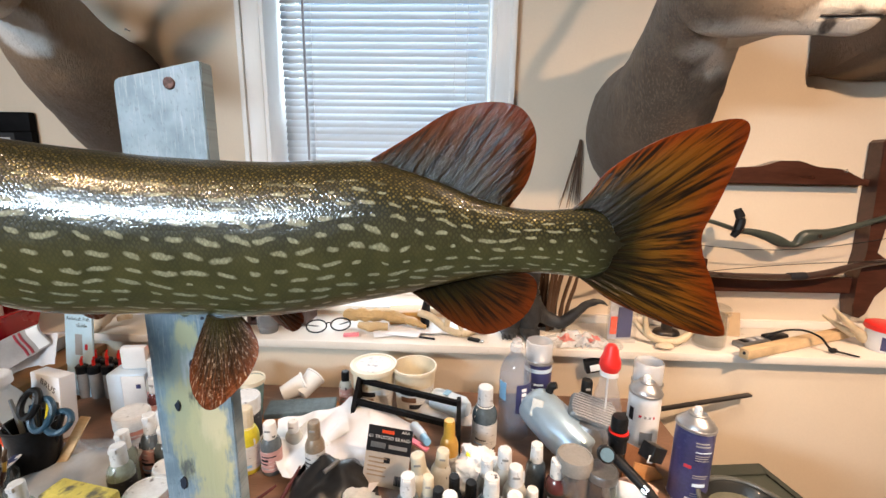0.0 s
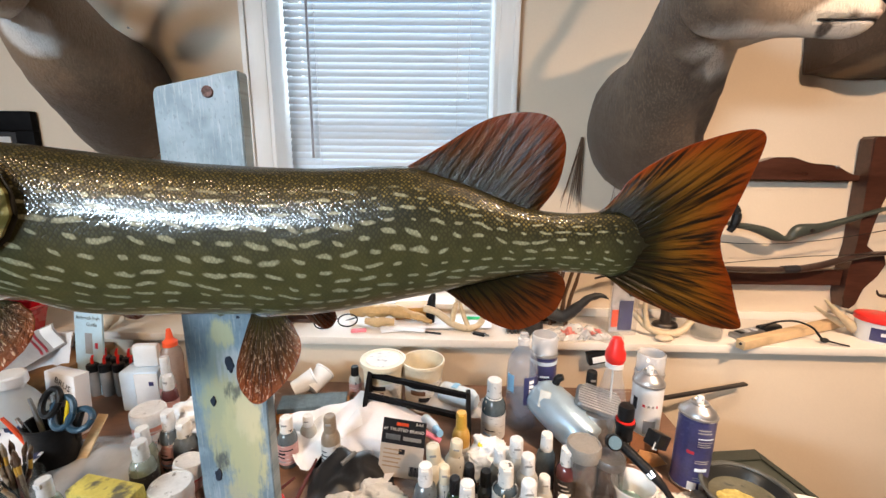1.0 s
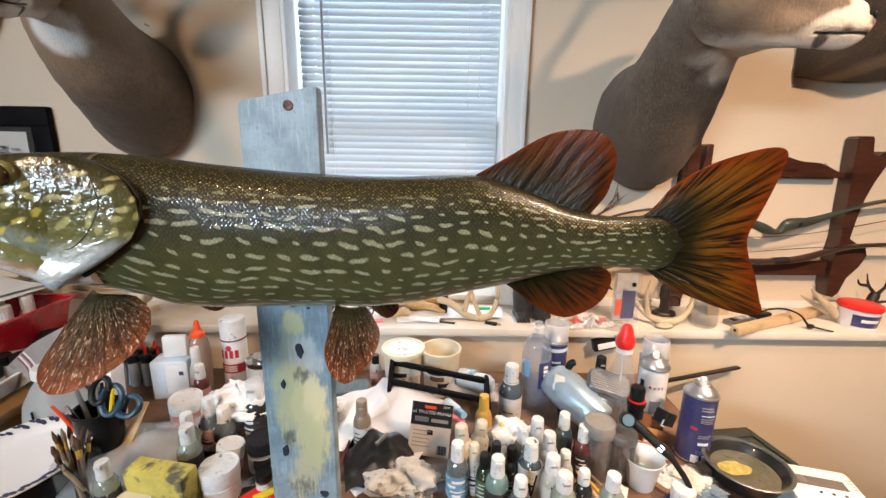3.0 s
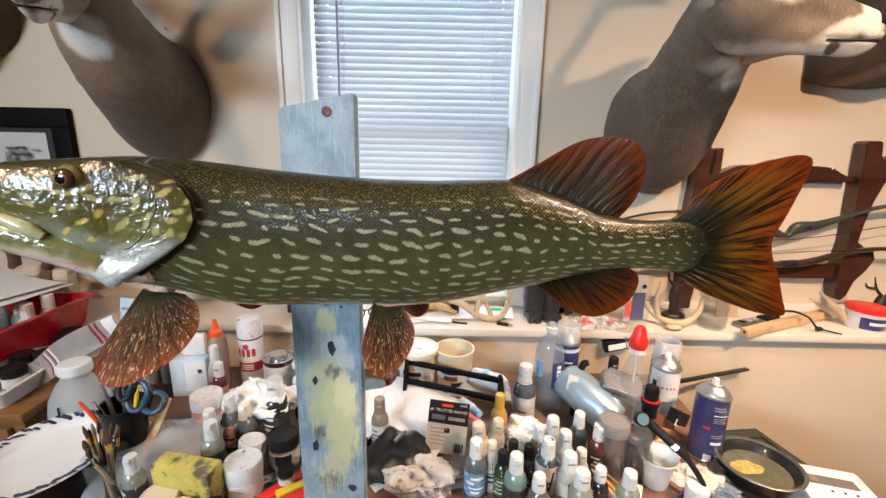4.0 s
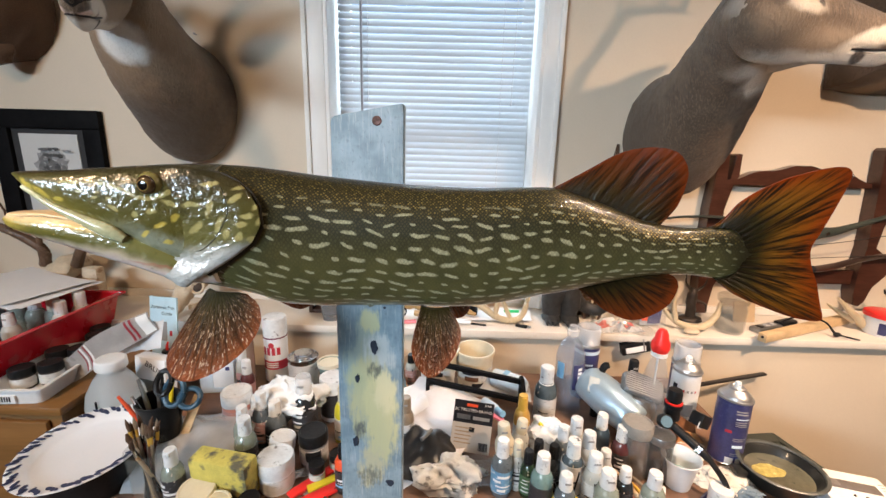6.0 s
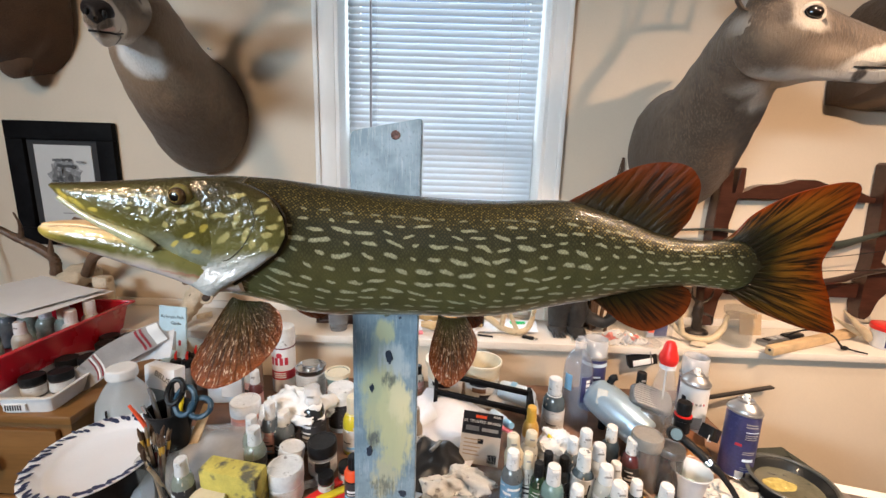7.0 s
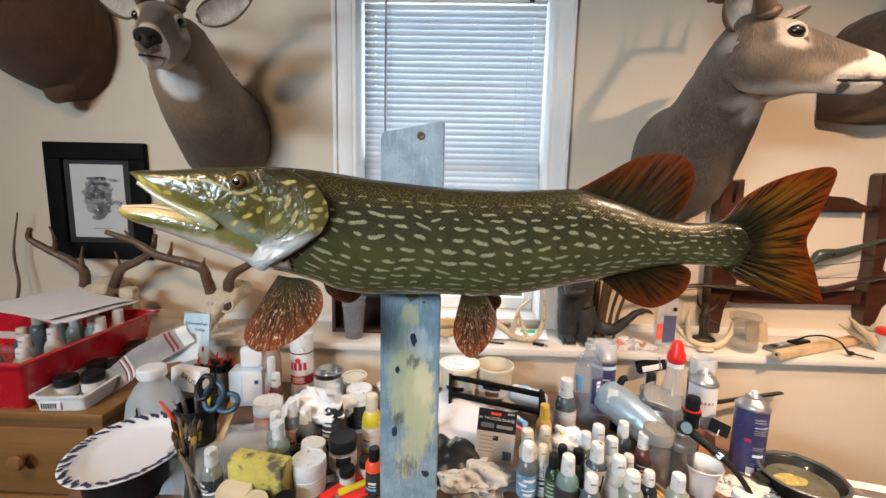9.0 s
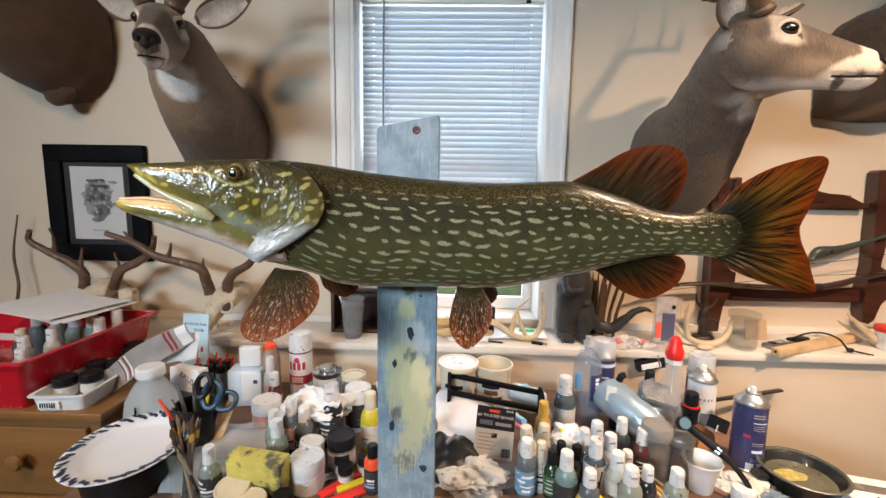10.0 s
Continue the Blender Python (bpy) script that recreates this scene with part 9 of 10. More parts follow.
part("stone", box(-0.080, 0.080, -0.030, 0.030, 0.0225, 0.036, 0.002), material("blue_stone", (0.10, 0.14, 0.16), 0.6, var=0.4, scale=60), ws, "speckled blue-grey stone")
# battery card
cd = thing("battery_card", "black and white battery blister card, nearly empty", "package", at(-0.133, 0.668, BZ + 0.012, -6, -16, 4))
part("card_top", box(-0.043, 0.043, 0.0, 0.0012, 0.062, 0.110, 0.0), INK, cd, "black upper half")
part("card_bottom", box(-0.043, 0.043, 0.0, 0.0012, 0.0, 0.0618), material("card_white", (0.58, 0.52, 0.46), 0.5, var=0.1), cd, "cream lower half")
part("hang_hole", box(-0.016, 0.008, -0.0006, -0.0001, 0.098, 0.104), ORANGE, cd, "orange hanger slot")
CDM = Matrix.Rotation(radians(90), 4, "X")
letters("#1 TRUSTED BRAND", 0.0088, WHITEINK, cd, Matrix.Translation((0.0, -0.0007, 0.090)) @ CDM)
letters("AAA", 0.008, WHITEINK, cd, Matrix.Translation((0.030, -0.0007, 0.1045)) @ CDM)
part("battery_picture", box(-0.035, -0.006, -0.0010, -0.0002, 0.070, 0.080), STEEL, cd, "grey battery picture")
part("name_bar", box(0.000, 0.036, -0.0008, -0.0002, 0.071, 0.078), GREYINK, cd, "grey name bar")
for i in range(5):
    part("print_line", box(-0.036, 0.0 - 0.004 * (i % 2), -0.0007, -0.0002, 0.050 - 0.008 * i, 0.0525 - 0.008 * i), material("tan_print", (0.42, 0.30, 0.20), 0.6), cd)
part("symbol", box(-0.006, 0.006, -0.0007, -0.0002, 0.044, 0.054), INK, cd, "small black symbol")
for i in range(9):
    part("barcode_bar", box(0.018 + 0.0022 * i, 0.0192 + 0.0022 * i + 0.0004 * (i % 3), -0.0007, -0.0002, 0.006, 0.024), INK, cd)
# blister tray in front of it
single("blister_tray", sheet(lambda u, v: Vector(((u - 0.5) * 0.10, (v - 0.5) * 0.06, 0.004 + 0.010 * (math.sin(u * 3 * math.pi) ** 2) * (math.sin(v * math.pi) > 0.25))), 24, 10, 0.0008), CLEAR, "clear empty plastic blister tray", "tray", at(-0.115, 0.605, BZ + 0.012, 15, 8))
# papers and towels
single("paper_sheet", sheet(lambda u, v: Vector(((u - 0.5) * 0.21, (v - 0.5) * 0.17, 0.010 + 0.030 * v + 0.020 * noise.noise(Vector((u * 2, v * 2, 1.0))) + 0.01 * math.sin(u * 5))), 14, 12, 0.0006), material("smudged_paper", (0.76, 0.75, 0.78), 0.8, var=0.06, stain=(0.70, 0.30, 0.16), stain_at=0.68, stain_scale=9), "creased white paper with orange smudges", "paper", at(-0.205, 0.775, BZ + 0.016, -28))
single("paper_sheet", sheet(lambda u, v: Vector(((u - 0.5) * 0.15, (v - 0.5) * 0.12, 0.012 + 0.020 * u + 0.022 * noise.noise(Vector((u * 2.5, v * 2.5, 6.0))))), 14, 12, 0.0006), PAPER, "creased white paper on the bench", "paper", at(-0.315, 0.800, BZ + 0.012, 20))
single("paper_towel", sheet(lambda u, v: Vector(((u - 0.5) * 0.10, (v - 0.5) * 0.10, 0.016 + 0.018 * noise.noise(Vector((u * 3, v * 3, 9.0))) + 0.03 * u * v)), 14, 14, 0.0007), TISSUE, "folded white tissue beside the tan bottle", "paper towel", at(-0.318, 0.735, BZ + 0.012, 40))
crumple(-0.180, 0.600, BZ, 0.062, 0.050, 0.040, 1.7, DIRTYTISSUE, "grey-smudged crumpled paper towel")
crumple(0.045, 0.690, BZ + 0.02, 0.048, 0.040, 0.052, 4.3, TISSUE, "crumpled cream paper towel among the bottles")
crumple(-0.545, 0.752, BZ + 0.055, 0.070, 0.052, 0.058, 6.2, TISSUE, "large crumpled white paper towel over the bottles")
crumple(-0.595, 0.745, BZ + 0.02, 0.045, 0.040, 0.065, 2.4, TISSUE, "crumpled white paper towel behind the bottles")
# dark bag or rag heap
single("black_rag", sheet(lambda u, v: Vector(((u - 0.5) * 0.16, (v - 0.5) * 0.15, 0.012 + 0.045 * math.sin(u * math.pi) * math.sin(v * math.pi) + 0.024 * noise.noise(Vector((u * 4, v * 4, 3.0))))), 18, 16, 0.001), material("black_film", (0.014, 0.014, 0.015), 0.3, var=0.3), "crumpled black plastic bag", "bag", at(-0.225, 0.665, BZ - 0.001, 15))
single("brush_pen", sweep([(-0.235, 0.640, BZ + 0.062, 0.004), (-0.215, 0.665, BZ + 0.068, 0.004)], 2, 8), STEEL, "short grey pen stub on the black bag", "pen")
# clear zip bag with a bottle behind the rack
single("clear_bag", sheet(lambda u, v: Vector(((u - 0.5) * 0.17, (v - 0.5) * 0.09, 0.006 + 0.055 * math.sin(u * math.pi) * math.sin(v * math.pi) + 0.014 * noise.noise(Vector((u * 5, v * 5, 7.0))))), 20, 14, 0.0006), FILM, "crumpled clear plastic bag", "bag", at(-0.035, 0.930, BZ, -8))
jt = thing("sample_bottle", "pale blue plastic bottle lying in a clear bag", "bottle", at(-0.055, 0.925, BZ + 0.045, 62, 90, 0))
part("body", lathe([(0.001, 0), (0.024, 0), (0.026, 0.006), (0.026, 0.080), (0.016, 0.095), (0.001, 0.095)], 20), PALEBLUE, jt)
part("mark", box(-0.012, 0.012, 0.0255, 0.0270, 0.030, 0.045, 0.0005), BLUE, jt, "blue label")
# blue capped tubes and pink eraser sticks
mk = thing("glue_tube", "blue and white glue tube lying on the papers", "tube", at(-0.090, 0.800, BZ + 0.052, 25, 78, 0))
part("tube", lathe([(0.001, 0), (0.010, 0), (0.011, 0.004), (0.011, 0.050), (0.007, 0.060), (0.001, 0.060)], 16), PALEBLUE, mk)
part("cap", lathe([(0.001, 0.0602), (0.0085, 0.0602), (0.0075, 0.085), (0.001, 0.086)], 14), BLUE, mk, "bright blue cap")
single("pink_strip", box(-0.035, 0.035, -0.006, 0.006, 0, 0.006, 0.002), material("pink_plastic", (0.80, 0.22, 0.30), 0.4), "pink plastic strip among the papers", "strip", at(-0.085, 0.735, BZ + 0.060, -25, 0, 12))
# brushes and rods that lie between the bottles
for i, (x0, y0, x1, y1, m, w_) in enumerate(((-0.325, 0.640, -0.400, 0.555, RED_FILL, "dark red handled brush"), (-0.300, 0.690, -0.315, 0.565, RED_FILL, "thin maroon brush handle"), (0.155, 0.585, 0.190, 0.485, REDPAINT, "red handled brush"), (0.170, 0.605, 0.225, 0.500, GOLDCAP, "ochre handled brush"), (0.185, 0.600, 0.245, 0.520, TAN_FILL, "brown handled brush"), (0.160, 0.610, 0.215, 0.480, BARE, "bare wooden stick"))):
    single("paint_brush", sweep([(x0, y0, BZ + 0.030, 0.0022), ((x0 + x1) / 2, (y0 + y1) / 2, BZ + 0.018, 0.0040), (x1, y1, BZ + 0.006, 0.0030)], 4, 8), m, w_ + " lying on the bench", "brush", group="loose brushes")
bmr = box(-0.010, 0.010, 0, 0.13, 0, 0.006, 0.002)
single("red_spatula", bmr, REDPAINT, "flat bright red plastic spatula", "spatula", at(-0.395, 0.640, BZ + 0.004, 140), "flat spatulas")
single("red_spatula", box(-0.012, 0.012, 0, 0.15, 0, 0.006, 0.002), REDPAINT, "flat red plastic spatula beside the board", "spatula", at(-0.335, 0.615, BZ + 0.004, 128), "flat spatulas")
single("yellow_spatula", box(-0.008, 0.008, 0, 0.12, 0, 0.006, 0.002), YELLOW, "flat yellow plastic spatula beside the board", "spatula", at(-0.350, 0.625, BZ + 0.0045, 124), "flat spatulas")
# pliers with yellow grips
pl_ = thing("pliers", "small steel pliers with bright yellow grips", "pliers", at(0.035, 0.540, BZ + 0.004, 0))
for s in (-1, 1):
    part("grip", sweep([(s * 0.010, 0.000, 0.030, 0.005), (s * 0.026, -0.030, 0.034, 0.0065), (s * 0.030, -0.060, 0.034, 0.0065), (s * 0.022, -0.095, 0.030, 0.005)], 5, 10), YELLOW, pl_, "yellow grip")
part("jaws", sweep([(0, 0.0, 0.030, 0.010, 0.006), (0, 0.02, 0.026, 0.008, 0.005), (0, 0.05, 0.016, 0.003, 0.003)], 4, 10), CHROME, pl_, "steel jaws")

# yellow sponge block
single("sponge_block", box(-0.058, 0.058, -0.020, 0.020, 0.0, 0.078, 0.004), material("yellow_sponge", (0.62, 0.52, 0.12), 0.85, var=0.25, scale=40, bump=0.8, fine=300, stain=(0.13, 0.12, 0.08), stain_at=0.50, stain_scale=14), "yellow sponge block smudged with dark paint", "sponge", at(-0.597, 0.547, BZ + 0.010, -10, 4))
# clear plastic sheet over the bench
single("clear_bag", sheet(lambda u, v: Vector(((u - 0.5) * 0.22, (v - 0.5) * 0.20, 0.006 + 0.055 * math.sin(v * math.pi * 0.8) * (0.5 + 0.5 * u) + 0.016 * noise.noise(Vector((u * 3, v * 3, 4.0))))), 20, 18, 0.0006), FILM, "clear plastic zip bag draped over things", "bag", at(-0.705, 0.650, BZ + 0.004, 12))
# glass with brushes
gl = thing("brush_glass", "drinking glass holding worn paint brushes", "glass", at(-0.728, 0.530, BZ))
part("glass", lathe([(0.001, 0.0), (0.027, 0.0), (0.028, 0.004), (0.0345, 0.112), (0.0330, 0.112), (0.0268, 0.008), (0.001, 0.006)], 28), GLASS, gl)
HB = [TAN_FILL, BARE, DARK_FILL, DARKWOOD, STEEL, RED_FILL]
for i in range(15):
    r = random.Random(i + 11)
    a, q = r.uniform(0, 6.28), r.uniform(0.35, 1.0)
    bx, by = 0.016 * math.cos(a + 2.5) * q, 0.016 * math.sin(a + 2.5) * q
    tx, ty, tz = 0.023 * math.cos(a) * q, 0.021 * math.sin(a) * q, r.uniform(0.112, 0.145)
    lean = Vector((tx - bx, ty - by, tz - 0.010))
    b_ = part("brush", sweep([(bx, by, 0.010, 0.0020), (bx + lean.x * 0.6, by + lean.y * 0.6, 0.010 + lean.z * 0.6, 0.0036), (tx, ty, tz - 0.012, 0.0030)], 3, 8), HB[i % 6], gl)
    part("ferrule", sweep([(tx, ty, tz - 0.014, 0.0026), (tx + lean.x * 0.08, ty + lean.y * 0.08, tz + 0.004, 0.0030)], 2, 8), CHROME if i % 3 else GOLDCAP, b_, "metal ferrule")
    part("bristles", sweep([(tx + lean.x * 0.07, ty + lean.y * 0.07, tz + 0.003, 0.0030), (tx + lean.x * 0.14, ty + lean.y * 0.14, tz + 0.014, 0.0040), (tx + lean.x * 0.20 + r.uniform(-0.004, 0.004), ty + lean.y * 0.20, tz + 0.026, 0.0012)], 4, 8, rough=0.0015), TAN_FILL if i % 5 == 0 else DARKHAIR, b_, "worn bristles")
# black cup with scissors and tools
bc = thing("tool_cup", "black plastic cup full of scissors and tools", "cup", at(-0.790, 0.655, BZ))
part("cup", lathe([(0.001, 0.0), (0.032, 0.0), (0.034, 0.004), (0.041, 0.124), (0.043, 0.125), (0.0425, 0.129), (0.039, 0.128), (0.032, 0.010), (0.001, 0.008)], 28), BLACK, bc)
for cx, cz, rx, rzz, m in ((0.058, 0.165, 0.019, 0.024, TEAL), (0.088, 0.152, 0.021, 0.014, TEAL), (0.040, 0.185, 0.015, 0.020, BLACK)):
    part("scissor_handle", sweep([(cx + rx * math.cos(a), -0.030 + 0.012 * math.sin(a), cz + rzz * math.sin(a), 0.0055) for a in np.linspace(0, 2 * math.pi, 15)], 2, 8, (0, 1, 0)), m, bc, "dark teal scissor handle" if m is TEAL else "black handle")
for i, (tx, ty, tz, m) in enumerate(((-0.058, -0.03, 0.150, ORANGE), (-0.045, 0.01, 0.165, STEEL), (-0.030, -0.03, 0.150, CHROME), (0.0, 0.02, 0.170, BLACK), (0.025, 0.015, 0.160, YELLOW), (0.06, 0.01, 0.150, BLACK), (-0.02, 0.03, 0.160, STEEL), (0.03, -0.02, 0.175, BLACK))):
    part("tool", sweep([(tx * 0.2, ty * 0.2, 0.012, 0.0040), (tx * 0.7, ty * 0.7, tz * 0.7, 0.0045), (tx, ty, tz, 0.0030)], 3, 8), m, bc)
# wooden ruler leaning
single("wooden_ruler", box(-0.011, 0.011, -0.045, 0.090, 0, 0.003, 0.0008), BARE, "short wooden ruler propped against a cup", "ruler", at(-0.745, 0.650, 0.800, -6, 47))
# jug
jg = thing("plastic_jug", "translucent white plastic jug with blue liquid and a yellow label", "jug", at(-0.937, 0.722, BZ))
part("jug", lathe([(0.001, 0.0), (0.058, 0.0), (0.062, 0.006), (0.062, 0.070), (0.057, 0.100), (0.040, 0.132), (0.027, 0.150), (0.027, 0.158), (0.001, 0.158)], 28, squash=0.85), material("milky_jug_plastic", (0.74, 0.78, 0.80), 0.35, var=0.06, trans=0.6, ior=1.2), jg)
part("liquid", lathe([(0.001, 0.003), (0.0585, 0.003), (0.0595, 0.008), (0.0595, 0.062), (0.001, 0.062)], 26, squash=0.85), tint("blue_liquid", (0.42, 0.58, 0.66)), jg, "pale blue liquid")
part("cap", lathe([(0.001, 0.1585), (0.030, 0.1585), (0.031, 0.162), (0.030, 0.178), (0.027, 0.181), (0.001, 0.181)], 24), WHITE, jg, "white screw cap")
part("label", box(-0.052, -0.024, -0.0535, -0.050, 0.010, 0.050, 0.001), YELLOW, jg, "yellow label")
part("gauge_line", box(-0.001, 0.001, -0.0560, -0.0520, 0.045, 0.105, 0.0004), INK, jg, "black marked line")
# oval paper plate on a black tub
pt_ = thing("black_tub", "round black plastic tub under the paper plate", "tub", at(-0.872, 0.566, 0.0))
part("tub", lathe([(0.001, BZ), (0.072, BZ), (0.076, BZ + 0.004), (0.086, BZ + 0.064), (0.089, BZ + 0.065), (0.088, BZ + 0.069), (0.083, BZ + 0.068), (0.073, BZ + 0.008), (0.001, BZ + 0.007)], 36), BLACK, pt_)
plate = thing("paper_plate", "oval white paper plate with a dark blue leaf border", "plate", at(-0.869, 0.566, BZ + 0.0712, 100, 0, 0))


def plate_mesh():
    bm = bmesh.new()
    rows = [(0.0, 0.0), (0.70, 0.0), (0.76, 0.004), (0.82, 0.011), (0.97, 0.017), (1.0, 0.0165), (0.995, 0.0148), (0.80, 0.008), (0.70, -0.0022), (0.0, -0.0022)]
    k = 72
    rings = []
    for f, z in rows:
        ring = []
        for i in range(k):
            a = 2 * math.pi * i / k
            flute = 0.0010 * math.sin(36 * a) if 0.75 < f < 0.99 else 0.0
            ring.append((max(f, 0.002) * 0.126 * math.cos(a), max(f, 0.002) * 0.105 * math.sin(a), z + flute))
        rings.append(ring)
    return rings_mesh(rings, bm=bm)


part("plate", plate_mesh(), PAPER, plate)
LEAFINK = material("navy_leaf_print", (0.03, 0.04, 0.10), 0.6)
for i in range(78):
    r = random.Random(i + 300)
    a = 2 * math.pi * (i + r.uniform(-0.3, 0.3)) / 78
    f = (0.945, 0.875, 0.915)[i % 3] + r.uniform(-0.012, 0.012)
    k = r.uniform(0.95, 1.45)
    lf = part("leaf_print", ball((0, 0, 0), 0.0080, 8, 5, (0.95 * k, 0.44 * k, 0.04)), LEAFINK, plate, "dark blue leaf print")
    lf.matrix_local = Matrix.Translation((f * 0.126 * math.cos(a), f * 0.105 * math.sin(a), 0.0160 + (f - 0.91) * 0.045)) @ Matrix.Rotation(a + r.uniform(0.2, 1.1), 4, "Z") @ Matrix.Rotation(-0.22, 4, "Y")
# blue and white plastic box and bottles at the back left
bb = thing("blue_box", "pale blue and white plastic flip box", "box", at(-0.800, 0.905, BZ, 8))
part("box", box(-0.045, 0.045, -0.030, 0.030, 0.0, 0.105, 0.006), PALEBLUE, bb)
part("front", box(-0.008, 0.046, -0.0345, -0.0305, 0.020, 0.100, 0.003), WHITE, bb, "white front panel")
part("lid", box(-0.020, 0.040, -0.010, 0.012, 0.1055, 0.165, 0.008), WHITE, bb, "raised white lid")
part("mark", box(0.026, 0.036, -0.0362, -0.0347, 0.070, 0.080), NAVY, bb, "small blue mark")
og = thing("glue_bottle", "clear glue bottle with an orange spout", "bottle", at(-0.745, 0.930, BZ))
part("bottle", lathe([(0.001, 0.0), (0.024, 0.0), (0.026, 0.005), (0.026, 0.120), (0.022, 0.140), (0.016, 0.150), (0.001, 0.150)], 24), tint("brownish_clear", (0.48, 0.36, 0.30), 0.2, trans=0.4), og)
part("spout", lathe([(0.001, 0.1505), (0.017, 0.1505), (0.017, 0.162), (0.009, 0.170), (0.005, 0.195), (0.001, 0.196)], 18), ORANGE, og, "orange spout")
part("label", band(0.026, 0.030, 0.090, -150, -60, 28), LABELS["white"], og, "white label")
paint_bottle(-0.720, 0.870, WHITE_FILL, CAPWHITE, "clear white syringe bottle with red marks", 0.150, 0.0170, "pink", "rib")
paint_bottle(-0.695, 0.840, RED_FILL, CAPWHITE, "reddish bottle with a white cap", 0.120, 0.0180, "pink", "dome")
# row of small airbrush bottles with red-tipped lids
for i in range(9):
    r = random.Random(i + 90)
    x, y = -0.965 + 0.032 * (i % 6) + r.uniform(-0.003, 0.003), 0.945 + 0.034 * (i // 6) + r.uniform(-0.004, 0.004)
    sb_ = thing("airbrush_bottle", "small dark bottle with a black lid and red spout", "bottle", at(x, y, BZ), "airbrush bottles")
    part("body", lathe([(0.001, 0), (0.0125, 0), (0.0135, 0.004), (0.0135, 0.062), (0.011, 0.068), (0.001, 0.068)], 16), tint("clear_grey", (0.30, 0.27, 0.25), 0.2) if i == 0 else bpy.data.materials["clear_grey"], sb_)
    lid = part("lid", lathe([(0.001, 0.0685), (0.0145, 0.0685), (0.0145, 0.086), (0.012, 0.089), (0.001, 0.089)], 16), BLACK, sb_)
    part("spout", sweep([(0, 0, 0.088, 0.0035), (0.0, 0, 0.100, 0.0035), (0.004, 0, 0.112, 0.0025)], 3, 8), REDPAINT, lid, "red spout")
# booklet
bo = thing("booklet", "pale blue printed booklet standing against bottles", "booklet", at(-0.985, 0.945, BZ, -8, -7))
part("cover", box(-0.042, 0.042, -0.003, 0.003, 0.0, 0.235, 0.0008), material("pale_blue_cover", (0.48, 0.66, 0.76), 0.5, var=0.1), bo)
BOM = Matrix.Rotation(radians(90), 4, "X")
letters("Airbrush Fish", 0.0135, INK, bo, Matrix.Translation((0.0, -0.0035, 0.205)) @ BOM)
letters("Guide", 0.0135, INK, bo, Matrix.Translation((0.012, -0.0035, 0.188)) @ BOM)
part("picture", box(-0.010, 0.012, -0.0038, -0.0032, 0.110, 0.165), GREYINK, bo, "grey picture")
part("picture_red", box(0.020, 0.028, -0.0038, -0.0032, 0.125, 0.140), REDINK, bo, "small red picture")
# printed leaflet lying from the tray over the jug, and a brush package with a tissue on it
MAROON = material("maroon_stripe", (0.30, 0.030, 0.045), 0.45, var=0.15)
lf2 = thing("striped_leaflet", "curled grey leaflet with maroon and white stripes", "leaflet", at(-1.03, 0.83, 0.92))
LEAFLINE = spline([(-0.090, -0.052, -0.066), (-0.045, -0.050, -0.036), (0.005, -0.046, 0.004), (0.075, -0.042, 0.046), (0.150, -0.040, 0.084)], 8)
def curl(u, v, up=0.0):
    k = min(u, 0.9999) * (len(LEAFLINE) - 1)
    i = int(k)
    p = Vector(LEAFLINE[i] + (LEAFLINE[i + 1] - LEAFLINE[i]) * (k - i))
    w = (v - 0.5) * (0.052 + 0.012 * math.sin(u * math.pi))
    return p + Vector((-0.38 * w, 0.30 * w + 0.010 * math.sin(v * 3.1 + u * 2) - up, 0.90 * w + 0.6 * up))
part("sheet", sheet(lambda u, v: curl(u, v), 26, 10, 0.0006), material("grey_glossy_paper", (0.34, 0.32, 0.31), 0.3, var=0.15), lf2)
for u0, u1, m in ((0.34, 0.352, MAROON), (0.36, 0.38, WHITEINK), (0.40, 0.412, MAROON), (0.42, 0.44, WHITEINK), (0.80, 0.818, MAROON), (0.84, 0.858, MAROON), (0.90, 0.99, WHITEINK)):
    part("stripe", sheet(lambda u, v: curl(u0 + (u1 - u0) * u, 0.05 + 0.9 * v, 0.0014), 4, 10, 0.0004), m, lf2, "printed stripe")
bp = thing("brush_package", "white carton with bold black lettering standing on the bench", "package", at(-0.905, 0.800, BZ, -14, -4))
part("carton", box(-0.046, 0.046, -0.016, 0.016, 0, 0.142, 0.002), PAPER, bp)
letters("BRUS", 0.021, INK, bp, Matrix.Translation((0.010, -0.0166, 0.118)) @ Matrix.Rotation(radians(90), 4, "X") @ Matrix.Rotation(radians(-24), 4, "Z"))
part("print", box(-0.040, 0.040, -0.0168, -0.0161, 0.030, 0.085), STEEL, bp, "grey printed picture")
single("plastic_sleeve", sheet(lambda u, v: Vector((-0.985 + 0.115 * u + 0.010 * v, 0.800 + 0.012 * math.sin(u * 5) + 0.010 * v, 0.905 + 0.030 * u + 0.070 * v + 0.006 * noise.noise(Vector((u * 4, v * 4, 2.0))))), 16, 12, 0.0006), material("milky_film", (0.82, 0.82, 0.84), 0.25, var=0.08, alpha=0.75, coat=0.6), "milky plastic sleeve hanging below a leaflet", "sleeve")

# ---- things on the dresser ----
wt = thing("white_tray", "shallow white plastic tray with small dark jars", "tray", at(-1.145, 0.865, DZ + 0.001, 6))
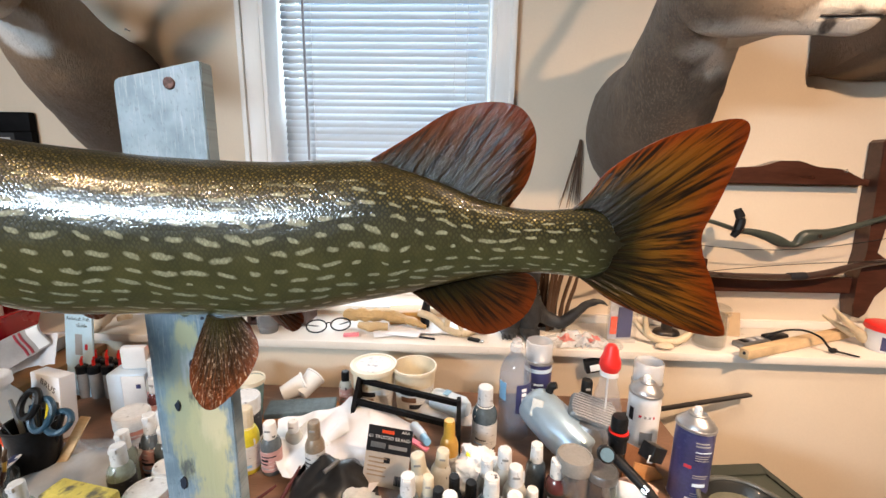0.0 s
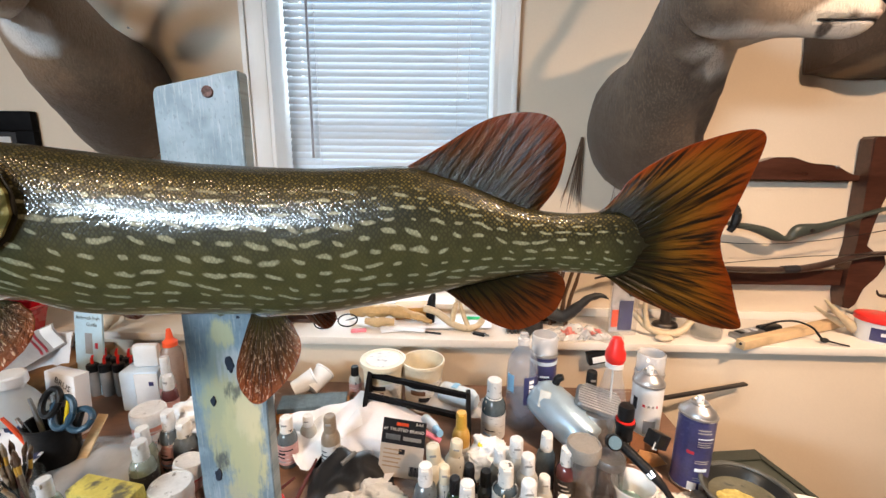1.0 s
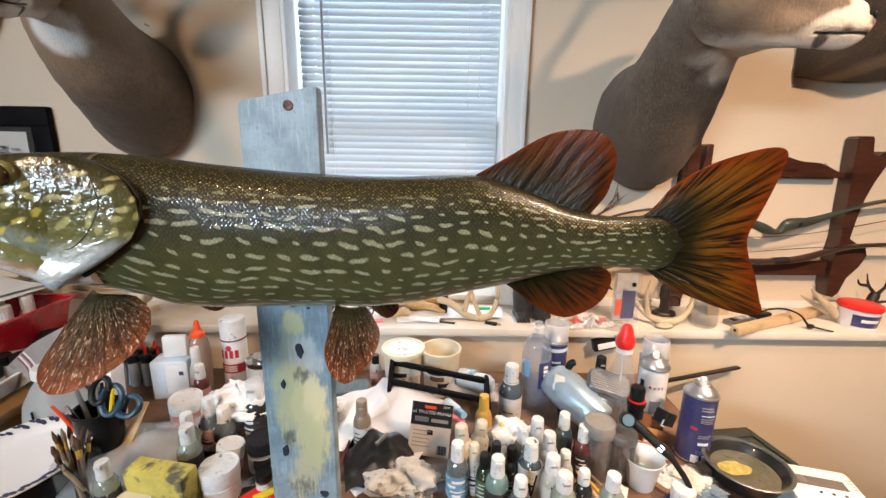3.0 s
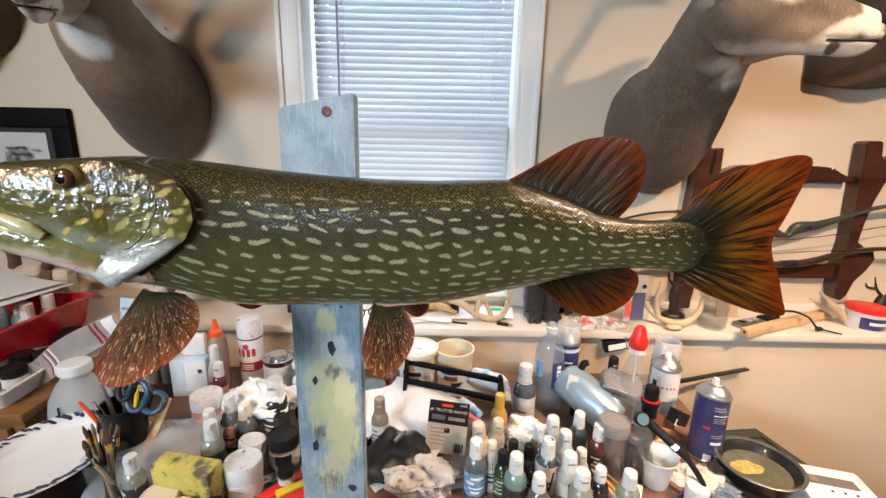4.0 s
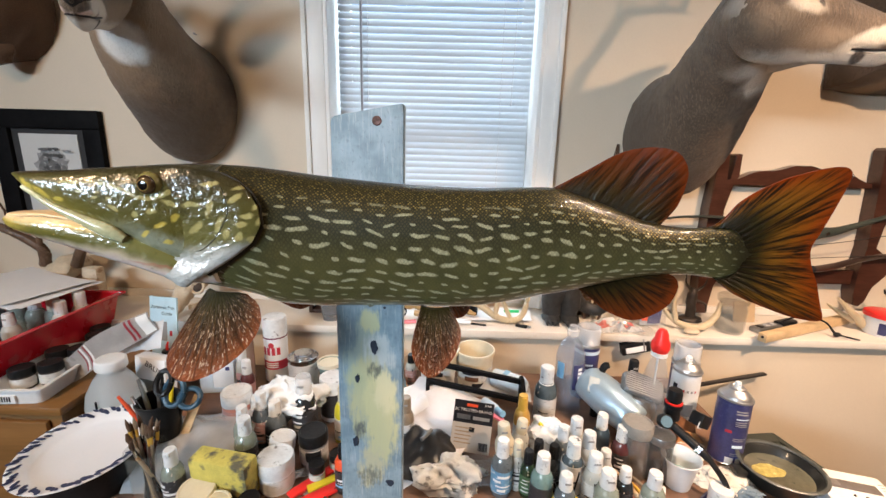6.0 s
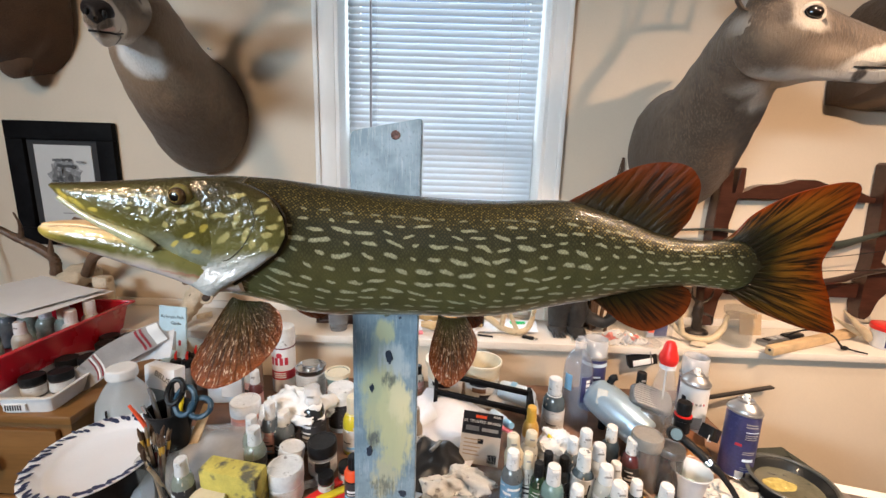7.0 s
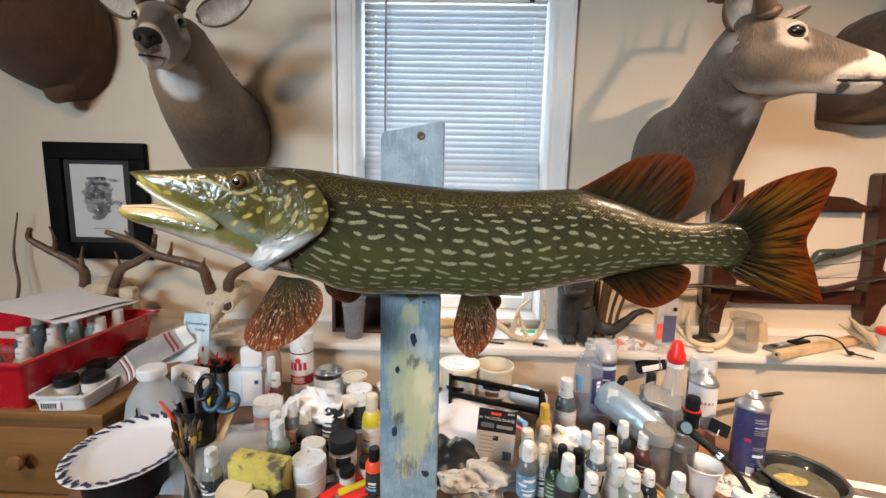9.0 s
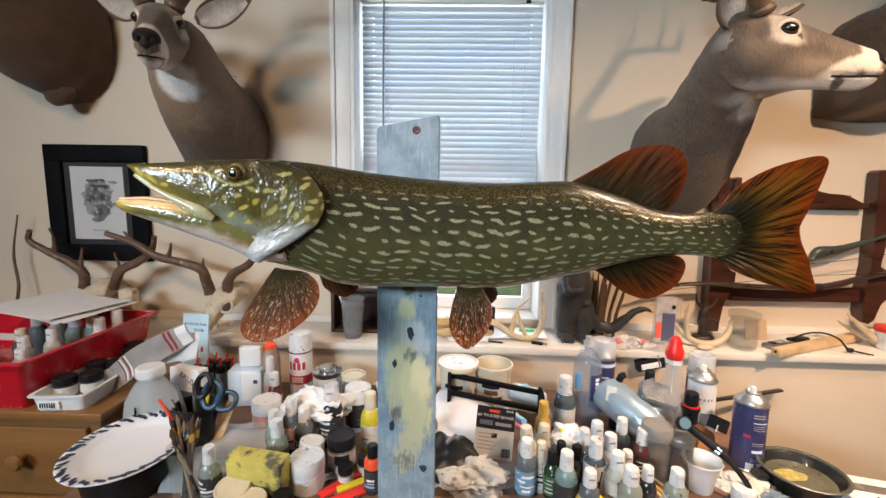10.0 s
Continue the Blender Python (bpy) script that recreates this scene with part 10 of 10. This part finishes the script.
def tray(w, d, h, t, flare):
    bm = bmesh.new()
    def ring(s, z):
        pts = []
        for cx, cy, a0 in ((1, 1, 0), (-1, 1, 90), (-1, -1, 180), (1, -1, 270)):
            for k in range(5):
                a = radians(a0 + 22.5 * k)
                rr = 0.014
                pts.append((cx * (w + s - rr) + rr * math.cos(a), cy * (d + s - rr) + rr * math.sin(a), z))
        return pts
    return rings_mesh([ring(-flare, 0), ring(0, h), ring(0.006, h), ring(0.006, h + 0.003), ring(-t, h + 0.003), ring(-flare - t, t)], bm=bm)
part("tray", tray(0.058, 0.190, 0.036, 0.002, 0.006), WHITE, wt)
part("barcode_label", box(-0.040, 0.005, -0.1915, -0.1885, 0.008, 0.024), WHITEINK, wt, "barcode label")
for i in range(7):
    part("barcode_bar", box(-0.036 + 0.005 * i, -0.0335 + 0.005 * i, -0.1925, -0.1918, 0.010, 0.022), INK, wt)
for x, y in ((-1.128, 0.772), (-1.126, 0.850), (-1.170, 0.835), (-1.150, 0.930), (-1.170, 0.745), (-1.125, 0.985), (-1.175, 0.975)):
    jar_pot(x, y, 0.024, 0.050, material("dark_content", (0.07, 0.06, 0.055), 0.2) if x == -1.128 else bpy.data.materials["dark_content"], BLACK, "small dark jar with a black lid in the tray", z=DZ + 0.004, lid_h=0.018, name="small_jar", group="jars in the tray")
# red tray with bottles, on the dresser
rt = thing("red_tray", "deep glossy red plastic tray full of bottles", "tray", at(-1.470, 0.872, DZ + 0.001))
part("tray", tray(0.280, 0.208, 0.112, 0.003, 0.020), RED, rt)
lip = bmesh.new()
for q in ((-0.290, 0.290, -0.219, -0.205), (-0.290, 0.290, 0.205, 0.219), (-0.290, -0.277, -0.205, 0.205), (0.277, 0.290, -0.205, 0.205)):
    box(q[0], q[1], q[2], q[3], 0.1125, 0.1205, 0.003, lip)
part("rim", lip, RED, rt, "rolled red rim")
for i, (x, y, h, fl, c, st) in enumerate(((-1.42, 0.985, 0.135, PALE_FILL, CREAM, "rib"), (-1.365, 0.985, 0.130, PALE_FILL, CAPWHITE, "rib"), (-1.310, 0.985, 0.130, PALE_FILL, CREAM, "rib"), (-1.262, 0.955, 0.130, WHITE_FILL, CAPWHITE, "rib"), (-1.250, 1.005, 0.140, WHITE_FILL, CAPWHITE, "rib"),
                                      (-1.480, 0.985, 0.130, GREY_FILL, CREAM, "rib"), (-1.385, 0.855, 0.105, PALE_FILL, CAPWHITE, "dome"), (-1.345, 0.895, 0.115, WHITE_FILL, CAPWHITE, "dome"), (-1.345, 0.810, 0.090, WHITE_FILL, CAPWHITE, "dome"), (-1.420, 0.800, 0.098, BLUEGREY_FILL, CAPWHITE, "dome"), (-1.440, 0.900, 0.110, BLUEGREY_FILL, CREAM, "dome"), (-1.53, 0.86, 0.12, GREY_FILL, CAPWHITE, "dome"))):
    paint_bottle(x, y, fl, c, "pale bottle with a " + ("ribbed" if st == "rib" else "rounded") + " white cap in the tray", h, 0.024 if st == "rib" else 0.021, None, st, z=DZ + 0.005)
for k, (dx, dy, rz) in enumerate(((0, 0, 0), (0.012, -0.006, 5), (-0.010, 0.008, -4))):
    single("paper_sheet", sheet(lambda u, v: Vector(((u - 0.5) * 0.30, (v - 0.5) * 0.22, 0.006 * math.sin(u * 4 + k) + 0.004 * v)), 10, 8, 0.0006), PAPER, "white paper sheet lying on the bottles", "paper", at(-1.412 + dx, 1.000 + dy, DZ + 0.150 + 0.004 * k, -14 + rz), "papers on the bottles")
